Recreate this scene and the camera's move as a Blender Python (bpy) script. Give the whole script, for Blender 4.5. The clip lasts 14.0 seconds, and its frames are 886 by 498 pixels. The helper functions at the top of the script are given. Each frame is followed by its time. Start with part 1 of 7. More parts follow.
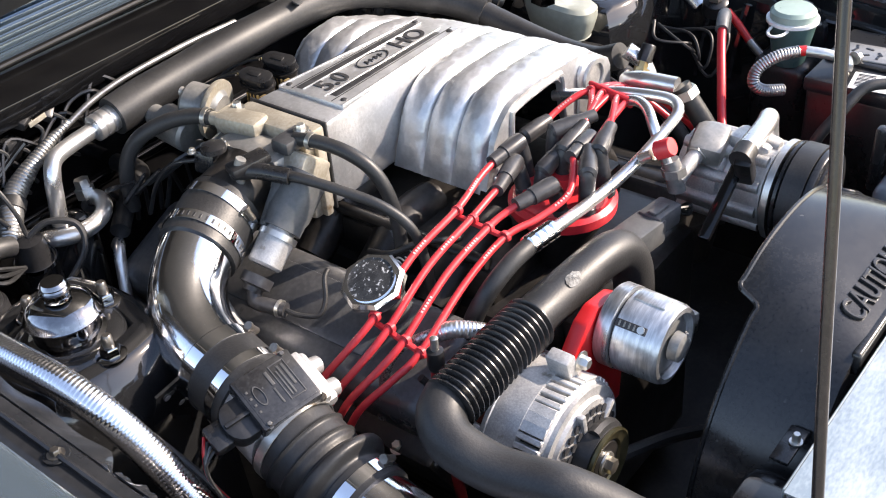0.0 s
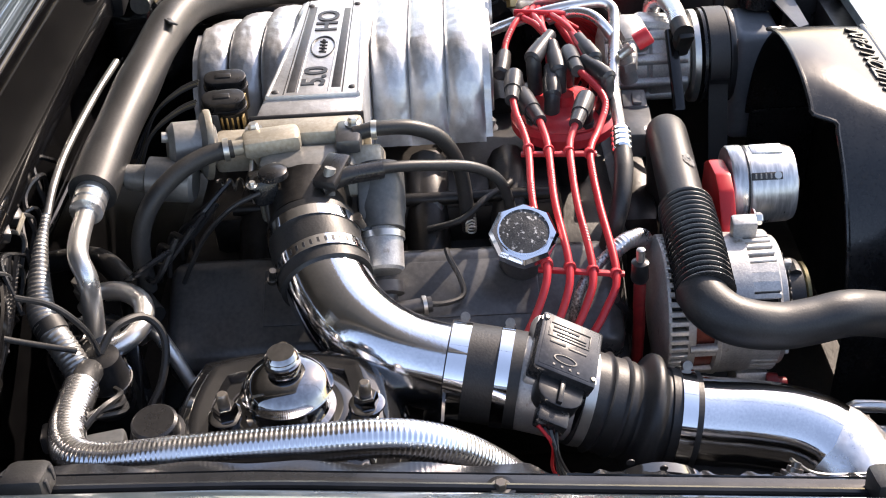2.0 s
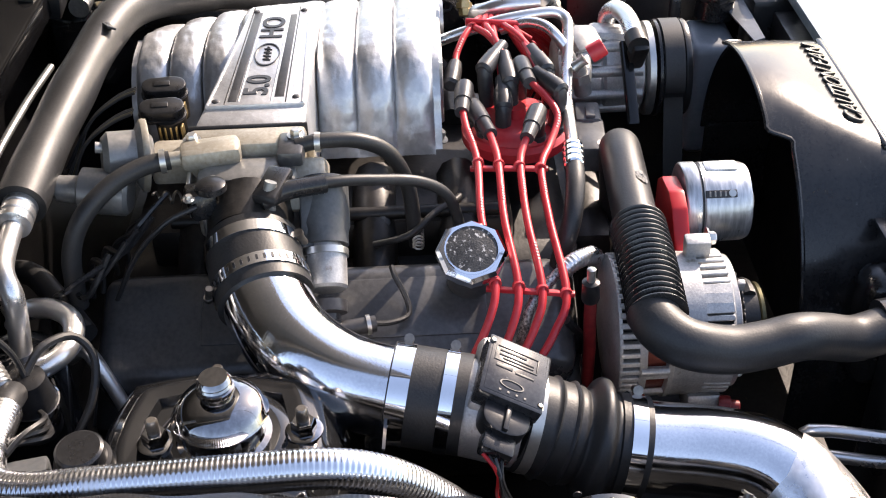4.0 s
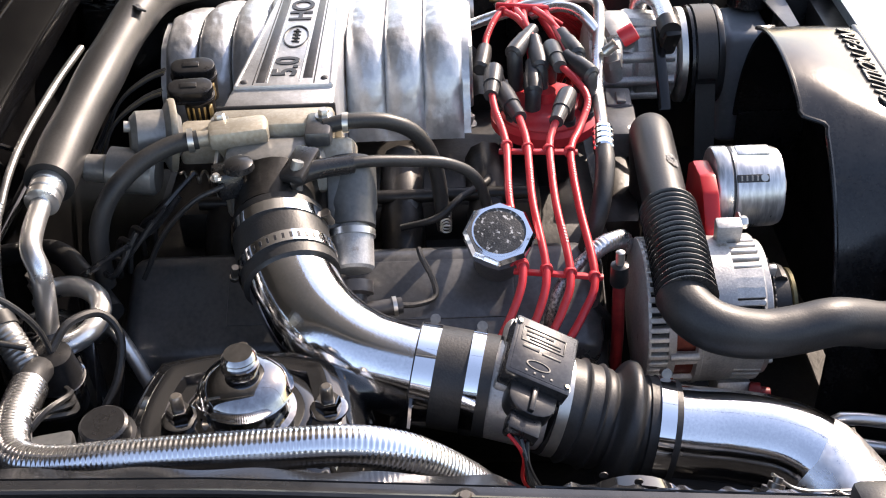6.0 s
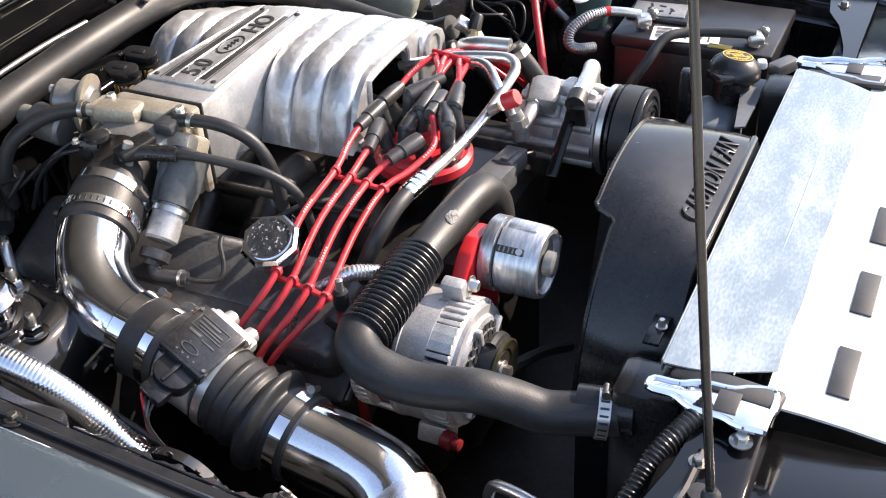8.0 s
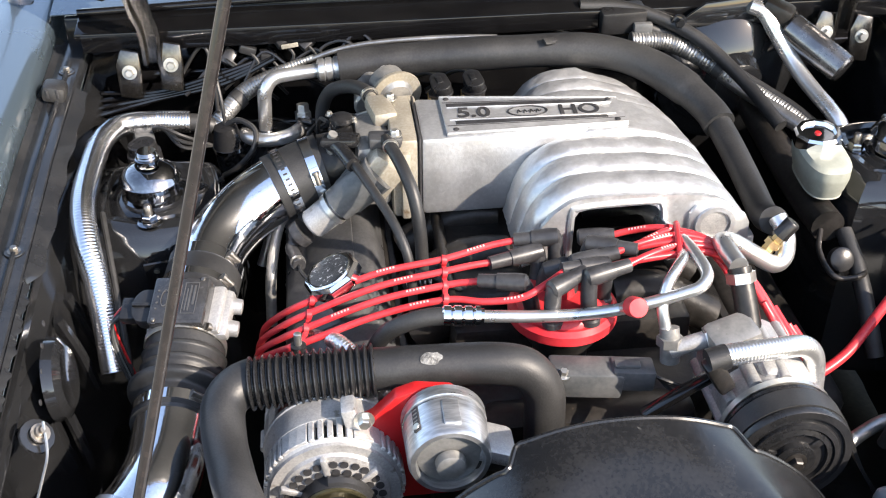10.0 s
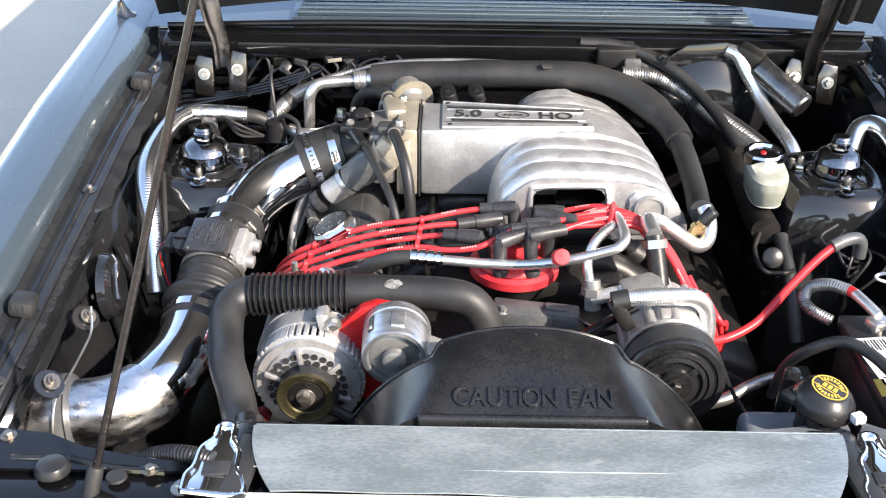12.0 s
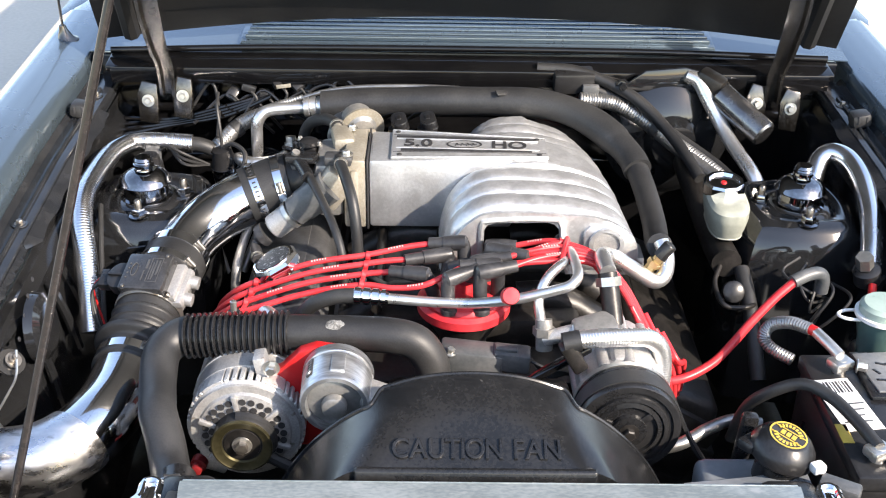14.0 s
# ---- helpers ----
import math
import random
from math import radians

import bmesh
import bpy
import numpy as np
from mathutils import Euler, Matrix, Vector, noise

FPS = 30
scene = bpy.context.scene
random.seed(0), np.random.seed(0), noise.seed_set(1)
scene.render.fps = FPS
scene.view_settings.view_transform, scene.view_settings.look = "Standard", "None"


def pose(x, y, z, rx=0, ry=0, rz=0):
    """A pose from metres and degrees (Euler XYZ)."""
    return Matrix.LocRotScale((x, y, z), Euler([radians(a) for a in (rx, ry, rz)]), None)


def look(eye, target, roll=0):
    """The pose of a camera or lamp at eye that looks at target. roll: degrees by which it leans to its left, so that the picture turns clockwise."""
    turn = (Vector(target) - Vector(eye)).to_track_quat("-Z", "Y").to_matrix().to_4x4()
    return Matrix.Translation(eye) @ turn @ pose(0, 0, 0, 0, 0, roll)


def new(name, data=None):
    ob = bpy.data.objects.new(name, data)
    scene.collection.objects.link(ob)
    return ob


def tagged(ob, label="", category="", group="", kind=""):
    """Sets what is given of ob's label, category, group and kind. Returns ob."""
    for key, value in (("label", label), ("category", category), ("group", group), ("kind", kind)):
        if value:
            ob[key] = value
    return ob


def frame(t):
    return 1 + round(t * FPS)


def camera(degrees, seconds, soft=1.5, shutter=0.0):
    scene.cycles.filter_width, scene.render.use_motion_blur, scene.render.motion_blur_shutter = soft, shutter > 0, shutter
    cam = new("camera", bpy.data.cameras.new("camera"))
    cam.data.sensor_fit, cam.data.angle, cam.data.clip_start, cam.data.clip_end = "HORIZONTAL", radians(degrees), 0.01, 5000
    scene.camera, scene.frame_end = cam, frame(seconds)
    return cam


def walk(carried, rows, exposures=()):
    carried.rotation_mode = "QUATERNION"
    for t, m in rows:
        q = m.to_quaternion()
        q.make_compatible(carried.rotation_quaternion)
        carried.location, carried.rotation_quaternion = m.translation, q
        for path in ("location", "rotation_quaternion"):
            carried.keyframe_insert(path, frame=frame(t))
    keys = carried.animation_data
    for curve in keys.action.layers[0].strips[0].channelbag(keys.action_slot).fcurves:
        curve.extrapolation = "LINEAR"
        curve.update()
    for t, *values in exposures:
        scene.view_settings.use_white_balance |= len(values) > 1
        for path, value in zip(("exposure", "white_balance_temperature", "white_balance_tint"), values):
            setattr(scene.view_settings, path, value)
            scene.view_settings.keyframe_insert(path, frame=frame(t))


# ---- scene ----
cam = camera(41.9, 14.0, 1.1)
PATH = [
    (0, (-1.006, -0.238, 1.54), (0.241, 0.812, 0.382), -4.8),
    (0.5, (-1.215, -0.053, 1.534), (0.211, 0.613, 0.300), -4.2),
    (1, (-1.256, 0.191, 1.510), (0.295, 0.651, 0.335), -5.8),
    (1.5, (-1.259, 0.388, 1.510), (0.331, 0.639, 0.324), -6.0),
    (2, (-1.272, 0.521, 1.518), (0.326, 0.57, 0.316), -4.1),
    (2.5, (-1.262, 0.525, 1.533), (0.339, 0.447, 0.337), -1.7),
    (5, (-1.224, 0.497, 1.483), (0.376, 0.51, 0.282), -2.3),
    (5.5, (-1.229, 0.505, 1.481), (0.372, 0.52, 0.282), -2.3),
    (6, (-1.235, 0.505, 1.484), (0.366, 0.535, 0.286), -2.7),
    (6.5, (-1.241, 0.501, 1.492), (0.364, 0.538, 0.3), -3.0),
    (7, (-1.326, 0.42, 1.508), (0.283, 0.453, 0.321), -5.2),
    (7.2, (-1.34, 0.295, 1.542), (0.269, 0.409, 0.358), -4.4),
    (9.3, (-0.571, -0.652, 1.577), (0.037, 0.9, 0.472), -3.1),
    (9.5, (-0.468, -0.647, 1.577), (0.017, 0.94, 0.461), -1.5),
    (10, (-0.287, -0.684, 1.611), (-0.101, 0.957, 0.484), -0.1),
    (10.5, (-0.086, -0.819, 1.627), (-0.19, 0.826, 0.495), -0.0),
    (11, (-0.106, -0.96, 1.621), (-0.232, 0.726, 0.553), -0.2),
    (11.5, (-0.116, -1.041, 1.631), (-0.164, 0.676, 0.606), 0.4),
    (12, (-0.111, -1.066, 1.629), (-0.128, 0.673, 0.64), 0.6),
    (12.5, (-0.105, -1.07, 1.63), (-0.123, 0.682, 0.666), 0.7),
    (13, (-0.091, -1.077, 1.628), (-0.107, 0.683, 0.678), 0.2),
    (13.5, (-0.091, -1.075, 1.626), (-0.101, 0.683, 0.674), 0.1),
    (14, (-0.068, -0.989, 1.624), (-0.047, 0.761, 0.656), 1.0),
]
walk(cam, [(t, look(eye, target, roll)) for t, eye, target, roll in PATH], [(0, 1.22, 7600, 18), (0.5, 1.40, 7700, 19), (1.0, 1.46, 7800, 20), (1.5, 1.25, 7900, 20), (2.2, 1.06, 7900, 20), (7.2, 1.06, 7900, 20), (9.3, 1.27, 7500, 15), (11.0, 1.26, 7500, 15), (12.5, 1.21, 7500, 15), (14, 1.21, 7500, 15)])

# ---- world ----
SUN_DIR = Vector((0.63, -0.53, 0.54)).normalized()
world = bpy.data.worlds.new("sky")
scene.world = world
world.use_nodes = True
wn = world.node_tree.nodes
sky = wn.new("ShaderNodeTexSky")
sky.sky_type = "NISHITA"
sky.sun_disc = False
sky.sun_elevation = math.asin(SUN_DIR.z)
sky.sun_rotation = math.atan2(SUN_DIR.x, SUN_DIR.y)
sky.dust_density = 0.6
wn["Background"].inputs[1].default_value = 0.25
world.node_tree.links.new(sky.outputs[0], wn["Background"].inputs[0])
sun = new("sun", bpy.data.lights.new("sun", "SUN"))
sun.data.energy, sun.data.angle, sun.data.color = 4.6, radians(0.55), (1.0, 0.965, 0.905)
sun.matrix_world = look(SUN_DIR * 20, (0, 0, 0))


# ---- materials ----
def material(name, col, rough=0.5, metal=0.0, col2=None, scale=60.0, bump=0.0, blotch=9.0, amount=0.5,
             coat=0.0, rough2=None, wear=None, trans=0.0, ior=1.45, vary=0.0, stretch=None):
    """A surface with fine grain and broad blotches: col to col2 in blotches, relief from the grain, wear specks."""
    m = bpy.data.materials.new(name)
    m.use_nodes = True
    nt = m.node_tree
    n, link = nt.nodes, nt.links.new
    p = n["Principled BSDF"]
    p.inputs["Metallic"].default_value = metal
    p.inputs["Roughness"].default_value = rough
    p.inputs["Coat Weight"].default_value = coat
    p.inputs["Coat Roughness"].default_value = 0.06
    p.inputs["Transmission Weight"].default_value = trans
    p.inputs["IOR"].default_value = ior
    co = n.new("ShaderNodeTexCoord")
    src = co.outputs["Object"]
    if stretch:
        mp = n.new("ShaderNodeMapping")
        mp.inputs["Scale"].default_value = stretch
        link(src, mp.inputs["Vector"])
        src = mp.outputs["Vector"]
    big = n.new("ShaderNodeTexNoise")
    big.inputs["Scale"].default_value, big.inputs["Detail"].default_value = blotch, 6.0
    big.inputs["Roughness"].default_value = 0.62
    link(src, big.inputs["Vector"])
    fine = n.new("ShaderNodeTexNoise")
    fine.inputs["Scale"].default_value, fine.inputs["Detail"].default_value = scale, 5.0
    link(src, fine.inputs["Vector"])
    ramp = n.new("ShaderNodeValToRGB")
    ramp.color_ramp.elements[0].position, ramp.color_ramp.elements[1].position = 0.38, 0.68
    c2 = col2 or tuple(min(1, c * 1.25 + 0.005) for c in col)
    ramp.color_ramp.elements[0].color, ramp.color_ramp.elements[1].color = (*col, 1), (*c2, 1)
    add = n.new("ShaderNodeMath")
    add.operation = "MULTIPLY_ADD"
    link(fine.outputs["Fac"], add.inputs[0])
    add.inputs[1].default_value, add.inputs[2].default_value = amount * 0.6, -0.3 * amount
    tot = n.new("ShaderNodeMath")
    tot.operation = "ADD"
    link(add.outputs[0], tot.inputs[0])
    link(big.outputs["Fac"], tot.inputs[1])
    link(tot.outputs[0], ramp.inputs["Fac"])
    out = ramp.outputs["Color"]
    if vary:
        info = n.new("ShaderNodeObjectInfo")
        hsv = n.new("ShaderNodeHueSaturation")
        rng = n.new("ShaderNodeMapRange")
        rng.inputs["To Min"].default_value, rng.inputs["To Max"].default_value = 1 - vary, 1 + vary
        link(info.outputs["Random"], rng.inputs["Value"])
        link(rng.outputs[0], hsv.inputs["Value"])
        link(out, hsv.inputs["Color"])
        out = hsv.outputs["Color"]
    if wear:
        spot = n.new("ShaderNodeTexNoise")
        spot.inputs["Scale"].default_value, spot.inputs["Detail"].default_value = wear[1], 8.0
        link(src, spot.inputs["Vector"])
        cut = n.new("ShaderNodeMapRange")
        cut.inputs["From Min"].default_value, cut.inputs["From Max"].default_value = wear[2], wear[2] + 0.08
        link(spot.outputs["Fac"], cut.inputs["Value"])
        mix = n.new("ShaderNodeMix")
        mix.data_type = "RGBA"
        link(cut.outputs[0], mix.inputs[0])
        link(out, mix.inputs[6])
        mix.inputs[7].default_value = (*wear[0], 1)
        out = mix.outputs[2]
    link(out, p.inputs["Base Color"])
    rr = n.new("ShaderNodeMapRange")
    lo = rough
    hi = rough2 if rough2 is not None else min(1, rough + 0.15)
    rr.inputs["From Min"].default_value, rr.inputs["From Max"].default_value = 0.35, 0.7
    rr.inputs["To Min"].default_value, rr.inputs["To Max"].default_value = lo, hi
    link(big.outputs["Fac"], rr.inputs["Value"])
    link(rr.outputs[0], p.inputs["Roughness"])
    if bump:
        b = n.new("ShaderNodeBump")
        b.inputs["Strength"].default_value, b.inputs["Distance"].default_value = bump, 0.0005
        link(fine.outputs["Fac"], b.inputs["Height"])
        link(b.outputs[0], p.inputs["Normal"])
    return m


CAST = material("cast aluminium", (0.50, 0.505, 0.51), 0.34, 0.75, (0.62, 0.625, 0.63), 190, 0.75, 30, 0.9, rough2=0.48, wear=((0.70, 0.70, 0.70), 70, 0.66))
CASTROUGH = material("sand cast aluminium", (0.35, 0.345, 0.34), 0.42, 0.6, (0.55, 0.54, 0.52), 420, 0.5, 22, 0.8, wear=((0.22, 0.20, 0.17), 60, 0.66))
TAN = material("heat stained aluminium", (0.30, 0.27, 0.215), 0.42, 0.5, (0.43, 0.40, 0.34), 260, 0.35, 16, 0.8, wear=((0.20, 0.14, 0.085), 40, 0.66))
CHROME = material("chrome", (0.82, 0.83, 0.85), 0.04, 1.0, (0.90, 0.90, 0.91), 300, 0.0, 10, 0.4, rough2=0.09)
CAPCHROME = material("darker chrome", (0.22, 0.223, 0.23), 0.05, 1.0, (0.36, 0.36, 0.37), 200, 0.0, 24, 0.8, rough2=0.12)
POLISHED = material("polished aluminium pipe", (0.72, 0.73, 0.75), 0.055, 1.0, (0.84, 0.84, 0.85), 400, 0.10, 18, 1.0, rough2=0.15)
BARE = material("bare aluminium tube", (0.66, 0.66, 0.66), 0.24, 0.9, (0.76, 0.76, 0.75), 240, 0.1, 14, 0.6, rough2=0.4)
STEEL = material("zinc plated steel", (0.50, 0.50, 0.48), 0.28, 0.9, (0.62, 0.60, 0.55), 200, 0.15, 25, 0.8, wear=((0.28, 0.22, 0.15), 70, 0.68))
GALV = material("galvanised sheet", (0.26, 0.31, 0.325), 0.28, 0.6, (0.40, 0.445, 0.455), 140, 0.15, 8, 1.2, rough2=0.46, wear=((0.44, 0.475, 0.485), 30, 0.64), stretch=(1.0, 2.5, 1.0))
PRIMER = material("pale grey primer", (0.46, 0.47, 0.47), 0.42, 0.0, (0.58, 0.58, 0.57), 120, 0.1, 10, 0.9, wear=((0.40, 0.39, 0.37), 40, 0.70))
RUBBER = material("black rubber hose", (0.014, 0.0143, 0.015), 0.42, 0.0, (0.029, 0.029, 0.029), 420, 0.4, 12, 0.8, rough2=0.56, wear=((0.08, 0.076, 0.07), 55, 0.75))
FOAM = material("black foam sleeve", (0.015, 0.0155, 0.0165), 0.42, 0.0, (0.034, 0.034, 0.034), 300, 0.25, 8, 0.8, rough2=0.54, wear=((0.10, 0.095, 0.085), 90, 0.77))
PLASTIC = material("black moulded plastic", (0.010, 0.0102, 0.011), 0.24, 0.0, (0.024, 0.024, 0.025), 300, 0.15, 10, 0.8, rough2=0.38, wear=((0.11, 0.10, 0.095), 80, 0.75))
SHROUDM = material("dusty black shroud plastic", (0.009, 0.0095, 0.0105), 0.16, 0.0, (0.019, 0.019, 0.0195), 240, 0.15, 13, 1.1, rough2=0.28, wear=((0.10, 0.10, 0.095), 75, 0.72))
ROD = material("dark brown steel rod", (0.008, 0.007, 0.007), 0.14, 0.0, (0.020, 0.016, 0.015), 160, 0.1, 20, 0.8)
WORN = material("worn aluminium pipe end", (0.64, 0.64, 0.65), 0.20, 1.0, (0.80, 0.80, 0.80), 120, 0.3, 34, 1.2, rough2=0.44, wear=((0.44, 0.43, 0.42), 60, 0.62), stretch=(0.6, 1.0, 1.6))
APRON = material("black painted apron", (0.009, 0.0095, 0.0105), 0.05, 0.0, (0.014, 0.0145, 0.0155), 28, 0.3, 9, 0.9, rough2=0.13, coat=0.6, wear=((0.06, 0.058, 0.055), 90, 0.77))
JETBLACK = material("black firewall paint", (0.0035, 0.0035, 0.004), 0.06, 0.0, (0.006, 0.006, 0.0064), 30, 0.16, 12, 0.9, rough2=0.16, wear=((0.05, 0.048, 0.045), 90, 0.79))
HINGE = material("dark polished hinge steel", (0.10, 0.095, 0.09), 0.16, 0.95, (0.17, 0.16, 0.15), 120, 0.1, 20, 0.9, rough2=0.3)
PLATEDARK = material("dark letter faces", (0.030, 0.030, 0.032), 0.36, 0.2, (0.055, 0.055, 0.057), 200, 0.2, 40, 0.8)
LOOM = material("dull silver loom sleeve", (0.26, 0.26, 0.26), 0.30, 0.85, (0.38, 0.38, 0.37), 200, 0.2, 20, 0.8, rough2=0.45)
DARK = material("grimy iron and shaded far cover", (0.010, 0.0095, 0.009), 0.34, 0.2, (0.028, 0.025, 0.023), 150, 0.6, 14, 0.9, wear=((0.09, 0.07, 0.05), 60, 0.72))
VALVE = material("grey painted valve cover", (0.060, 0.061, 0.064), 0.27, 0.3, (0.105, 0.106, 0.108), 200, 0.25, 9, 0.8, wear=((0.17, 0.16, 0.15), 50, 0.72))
RED = material("red silicone", (0.46, 0.022, 0.030), 0.30, 0.0, (0.56, 0.045, 0.052), 200, 0.05, 12, 0.6, wear=((0.58, 0.30, 0.28), 120, 0.77))
REDPAINT = material("red paint", (0.42, 0.012, 0.014), 0.30, 0.0, (0.52, 0.02, 0.02), 120, 0.1, 14, 0.6)
DULLRED = material("grimy red plastic", (0.17, 0.010, 0.012), 0.40, 0.0, (0.26, 0.02, 0.02), 120, 0.2, 20, 0.9)
BOOT = material("grey black boot", (0.022, 0.022, 0.024), 0.30, 0.0, (0.050, 0.050, 0.052), 200, 0.1, 20, 0.7)
PAINT = material("blue grey metallic car paint", (0.088, 0.124, 0.155), 0.26, 0.6, (0.096, 0.133, 0.164), 900, 0.0, 3, 0.5, coat=1.0, rough2=0.29)
GUTTERM = material("black gutter paint", (0.013, 0.0145, 0.017), 0.11, 0.0, (0.022, 0.023, 0.025), 90, 0.08, 16, 0.6, rough2=0.22, wear=((0.09, 0.09, 0.088), 110, 0.78))
SLEEVE = material("bright convoluted sleeve", (0.74, 0.75, 0.77), 0.16, 1.0, (0.84, 0.84, 0.85), 200, 0.1, 14, 0.6, rough2=0.30)
DARKSTEEL = material("brown grey steel", (0.17, 0.155, 0.14), 0.26, 0.9, (0.27, 0.25, 0.22), 160, 0.2, 20, 0.9, rough2=0.42, wear=((0.08, 0.06, 0.04), 50, 0.66))
GREYMETAL = material("dull grey metal", (0.20, 0.20, 0.195), 0.32, 0.5, (0.29, 0.285, 0.27), 200, 0.2, 20, 0.8, wear=((0.10, 0.085, 0.07), 60, 0.68))
HOODM = material("black hood lining", (0.006, 0.006, 0.0065), 0.5, 0.0, (0.011, 0.011, 0.011), 120, 0.4, 5, 0.8)
WHITE = material("milky plastic", (0.24, 0.25, 0.21), 0.30, 0.0, (0.34, 0.35, 0.30), 120, 0.05, 12, 0.5)
GREENISH = material("pale green plastic", (0.22, 0.30, 0.26), 0.25, 0.0, (0.30, 0.38, 0.34), 120, 0.05, 12, 0.5)
TEAL = material("fluid behind pale plastic", (0.05, 0.10, 0.095), 0.25, 0.0, (0.08, 0.14, 0.13), 120, 0.05, 12, 0.5)
LABEL = material("white label", (0.72, 0.72, 0.70), 0.45, 0.0, (0.78, 0.78, 0.76), 200, 0.0, 20, 0.5)
PRINT = material("worn white print", (0.56, 0.32, 0.31), 0.45, 0.0, (0.64, 0.42, 0.40), 200, 0.0, 20, 0.5)
YELLOW = material("yellow print", (0.44, 0.30, 0.045), 0.45, 0.0, (0.52, 0.37, 0.07), 200, 0.0, 20, 0.5)
OLIVE = material("yellow zinc pulley", (0.075, 0.068, 0.035), 0.30, 0.8, (0.13, 0.115, 0.065), 160, 0.05, 16, 0.7)
COPPER = material("copper winding", (0.13, 0.022, 0.014), 0.35, 0.4, (0.22, 0.05, 0.03), 300, 0.5, 30, 0.8)
BRAID = material("steel wire braid", (0.10, 0.10, 0.10), 0.32, 0.8, (0.62, 0.62, 0.61), 420, 0.6, 330, 1.0)
BRASS = material("brass fitting", (0.50, 0.36, 0.16), 0.3, 0.9, (0.58, 0.46, 0.26), 160, 0.1, 20, 0.7)
INK = material("dark print", (0.02, 0.02, 0.022), 0.45, 0.0, (0.035, 0.035, 0.036), 200, 0.0, 20, 0.5)
GREYMARK = material("grey moulded mark", (0.042, 0.042, 0.042), 0.40, 0.0, (0.065, 0.065, 0.065), 200, 0.0, 20, 0.5)
GREYPL = material("grey plastic connector", (0.055, 0.06, 0.063), 0.34, 0.0, (0.10, 0.102, 0.104), 200, 0.1, 18, 0.7)
CONCRETE = material("concrete ground", (0.41, 0.385, 0.335), 0.85, 0.0, (0.49, 0.46, 0.40), 60, 0.4, 0.7, 0.9, wear=((0.39, 0.365, 0.315), 3, 0.68))
GLASS = material("car glass", (0.03, 0.035, 0.04), 0.03, 0.0, (0.035, 0.04, 0.045), 100, 0.0, 3, 0.3)
FACE = material("engraved dark cap face", (0.020, 0.021, 0.022), 0.32, 0.0, (0.045, 0.046, 0.047), 500, 1.0, 90, 1.0, wear=((0.42, 0.42, 0.42), 210, 0.585))
WORNPATCH = material("scuffed pale residue", (0.055, 0.055, 0.053), 0.6, 0.0, (0.26, 0.26, 0.25), 300, 0.5, 60, 1.0)
SENSORM = material("worn black sensor lid", (0.018, 0.018, 0.019), 0.16, 0.0, (0.040, 0.040, 0.041), 260, 0.2, 26, 0.9, rough2=0.3, coat=0.3, wear=((0.20, 0.20, 0.20), 120, 0.74))
DRUMM = material("streaked drum casting", (0.40, 0.41, 0.42), 0.26, 0.85, (0.62, 0.63, 0.64), 120, 0.3, 30, 1.0, rough2=0.44, stretch=(0.5, 3.0, 0.5))
MOTOR = material("satin motor steel", (0.17, 0.17, 0.175), 0.20, 0.95, (0.25, 0.25, 0.25), 160, 0.1, 20, 0.7, rough2=0.32)
TANK = material("clouded grey plastic tank", (0.13, 0.145, 0.16), 0.30, 0.0, (0.19, 0.205, 0.22), 120, 0.05, 10, 0.6)


# ---- mesh tools ----
def catmull(pts, step):
    """Evenly spaced points on a smooth line through pts."""
    P = [Vector(p) for p in pts]
    if len(P) == 2:
        n = max(1, round((P[1] - P[0]).length / step))
        return [P[0].lerp(P[1], i / n) for i in range(n + 1)]
    Q = [2 * P[0] - P[1], *P, 2 * P[-1] - P[-2]]
    dense = []
    for i in range(1, len(Q) - 2):
        a, b, c, d = Q[i - 1:i + 3]
        k = max(4, int((c - b).length / step * 2))
        for j in range(k):
            t = j / k
            dense.append(0.5 * ((2 * b) + (c - a) * t + (2 * a - 5 * b + 4 * c - d) * t * t + (3 * b - a - 3 * c + d) * t ** 3))
    dense.append(P[-1])
    acc = [0.0]
    for p, q in zip(dense, dense[1:]):
        acc.append(acc[-1] + (q - p).length)
    n = max(2, round(acc[-1] / step))
    out, j = [], 0
    for i in range(n + 1):
        d = acc[-1] * i / n
        while j < len(dense) - 2 and acc[j + 1] < d:
            j += 1
        w = acc[j + 1] - acc[j]
        out.append(dense[j].lerp(dense[j + 1], (d - acc[j]) / w if w else 0.0))
    return out


def sweep(pts, r, seg=12, step=0.01, rf=None, cap=True, bm=None):
    """A tube of radius r (or rf of the length along it) on a smooth line."""
    bm = bm or bmesh.new()
    P = catmull(pts, step)
    T = [(P[min(i + 1, len(P) - 1)] - P[max(i - 1, 0)]).normalized() for i in range(len(P))]
    up = T[0].orthogonal().normalized()
    rings, s = [], 0.0
    for i, (p, t) in enumerate(zip(P, T)):
        if i:
            s += (p - P[i - 1]).length
        up = (up - t * up.dot(t)).normalized()
        side = t.cross(up)
        rad = rf(s) if rf else r
        rings.append([bm.verts.new(p + (up * math.cos(a) + side * math.sin(a)) * rad) for a in (2 * math.pi * k / seg for k in range(seg))])
    for a, b in zip(rings, rings[1:]):
        for k in range(seg):
            bm.faces.new((a[k], a[(k + 1) % seg], b[(k + 1) % seg], b[k]))
    if cap:
        bm.faces.new(rings[0][::-1])
        bm.faces.new(rings[-1])
    return bm


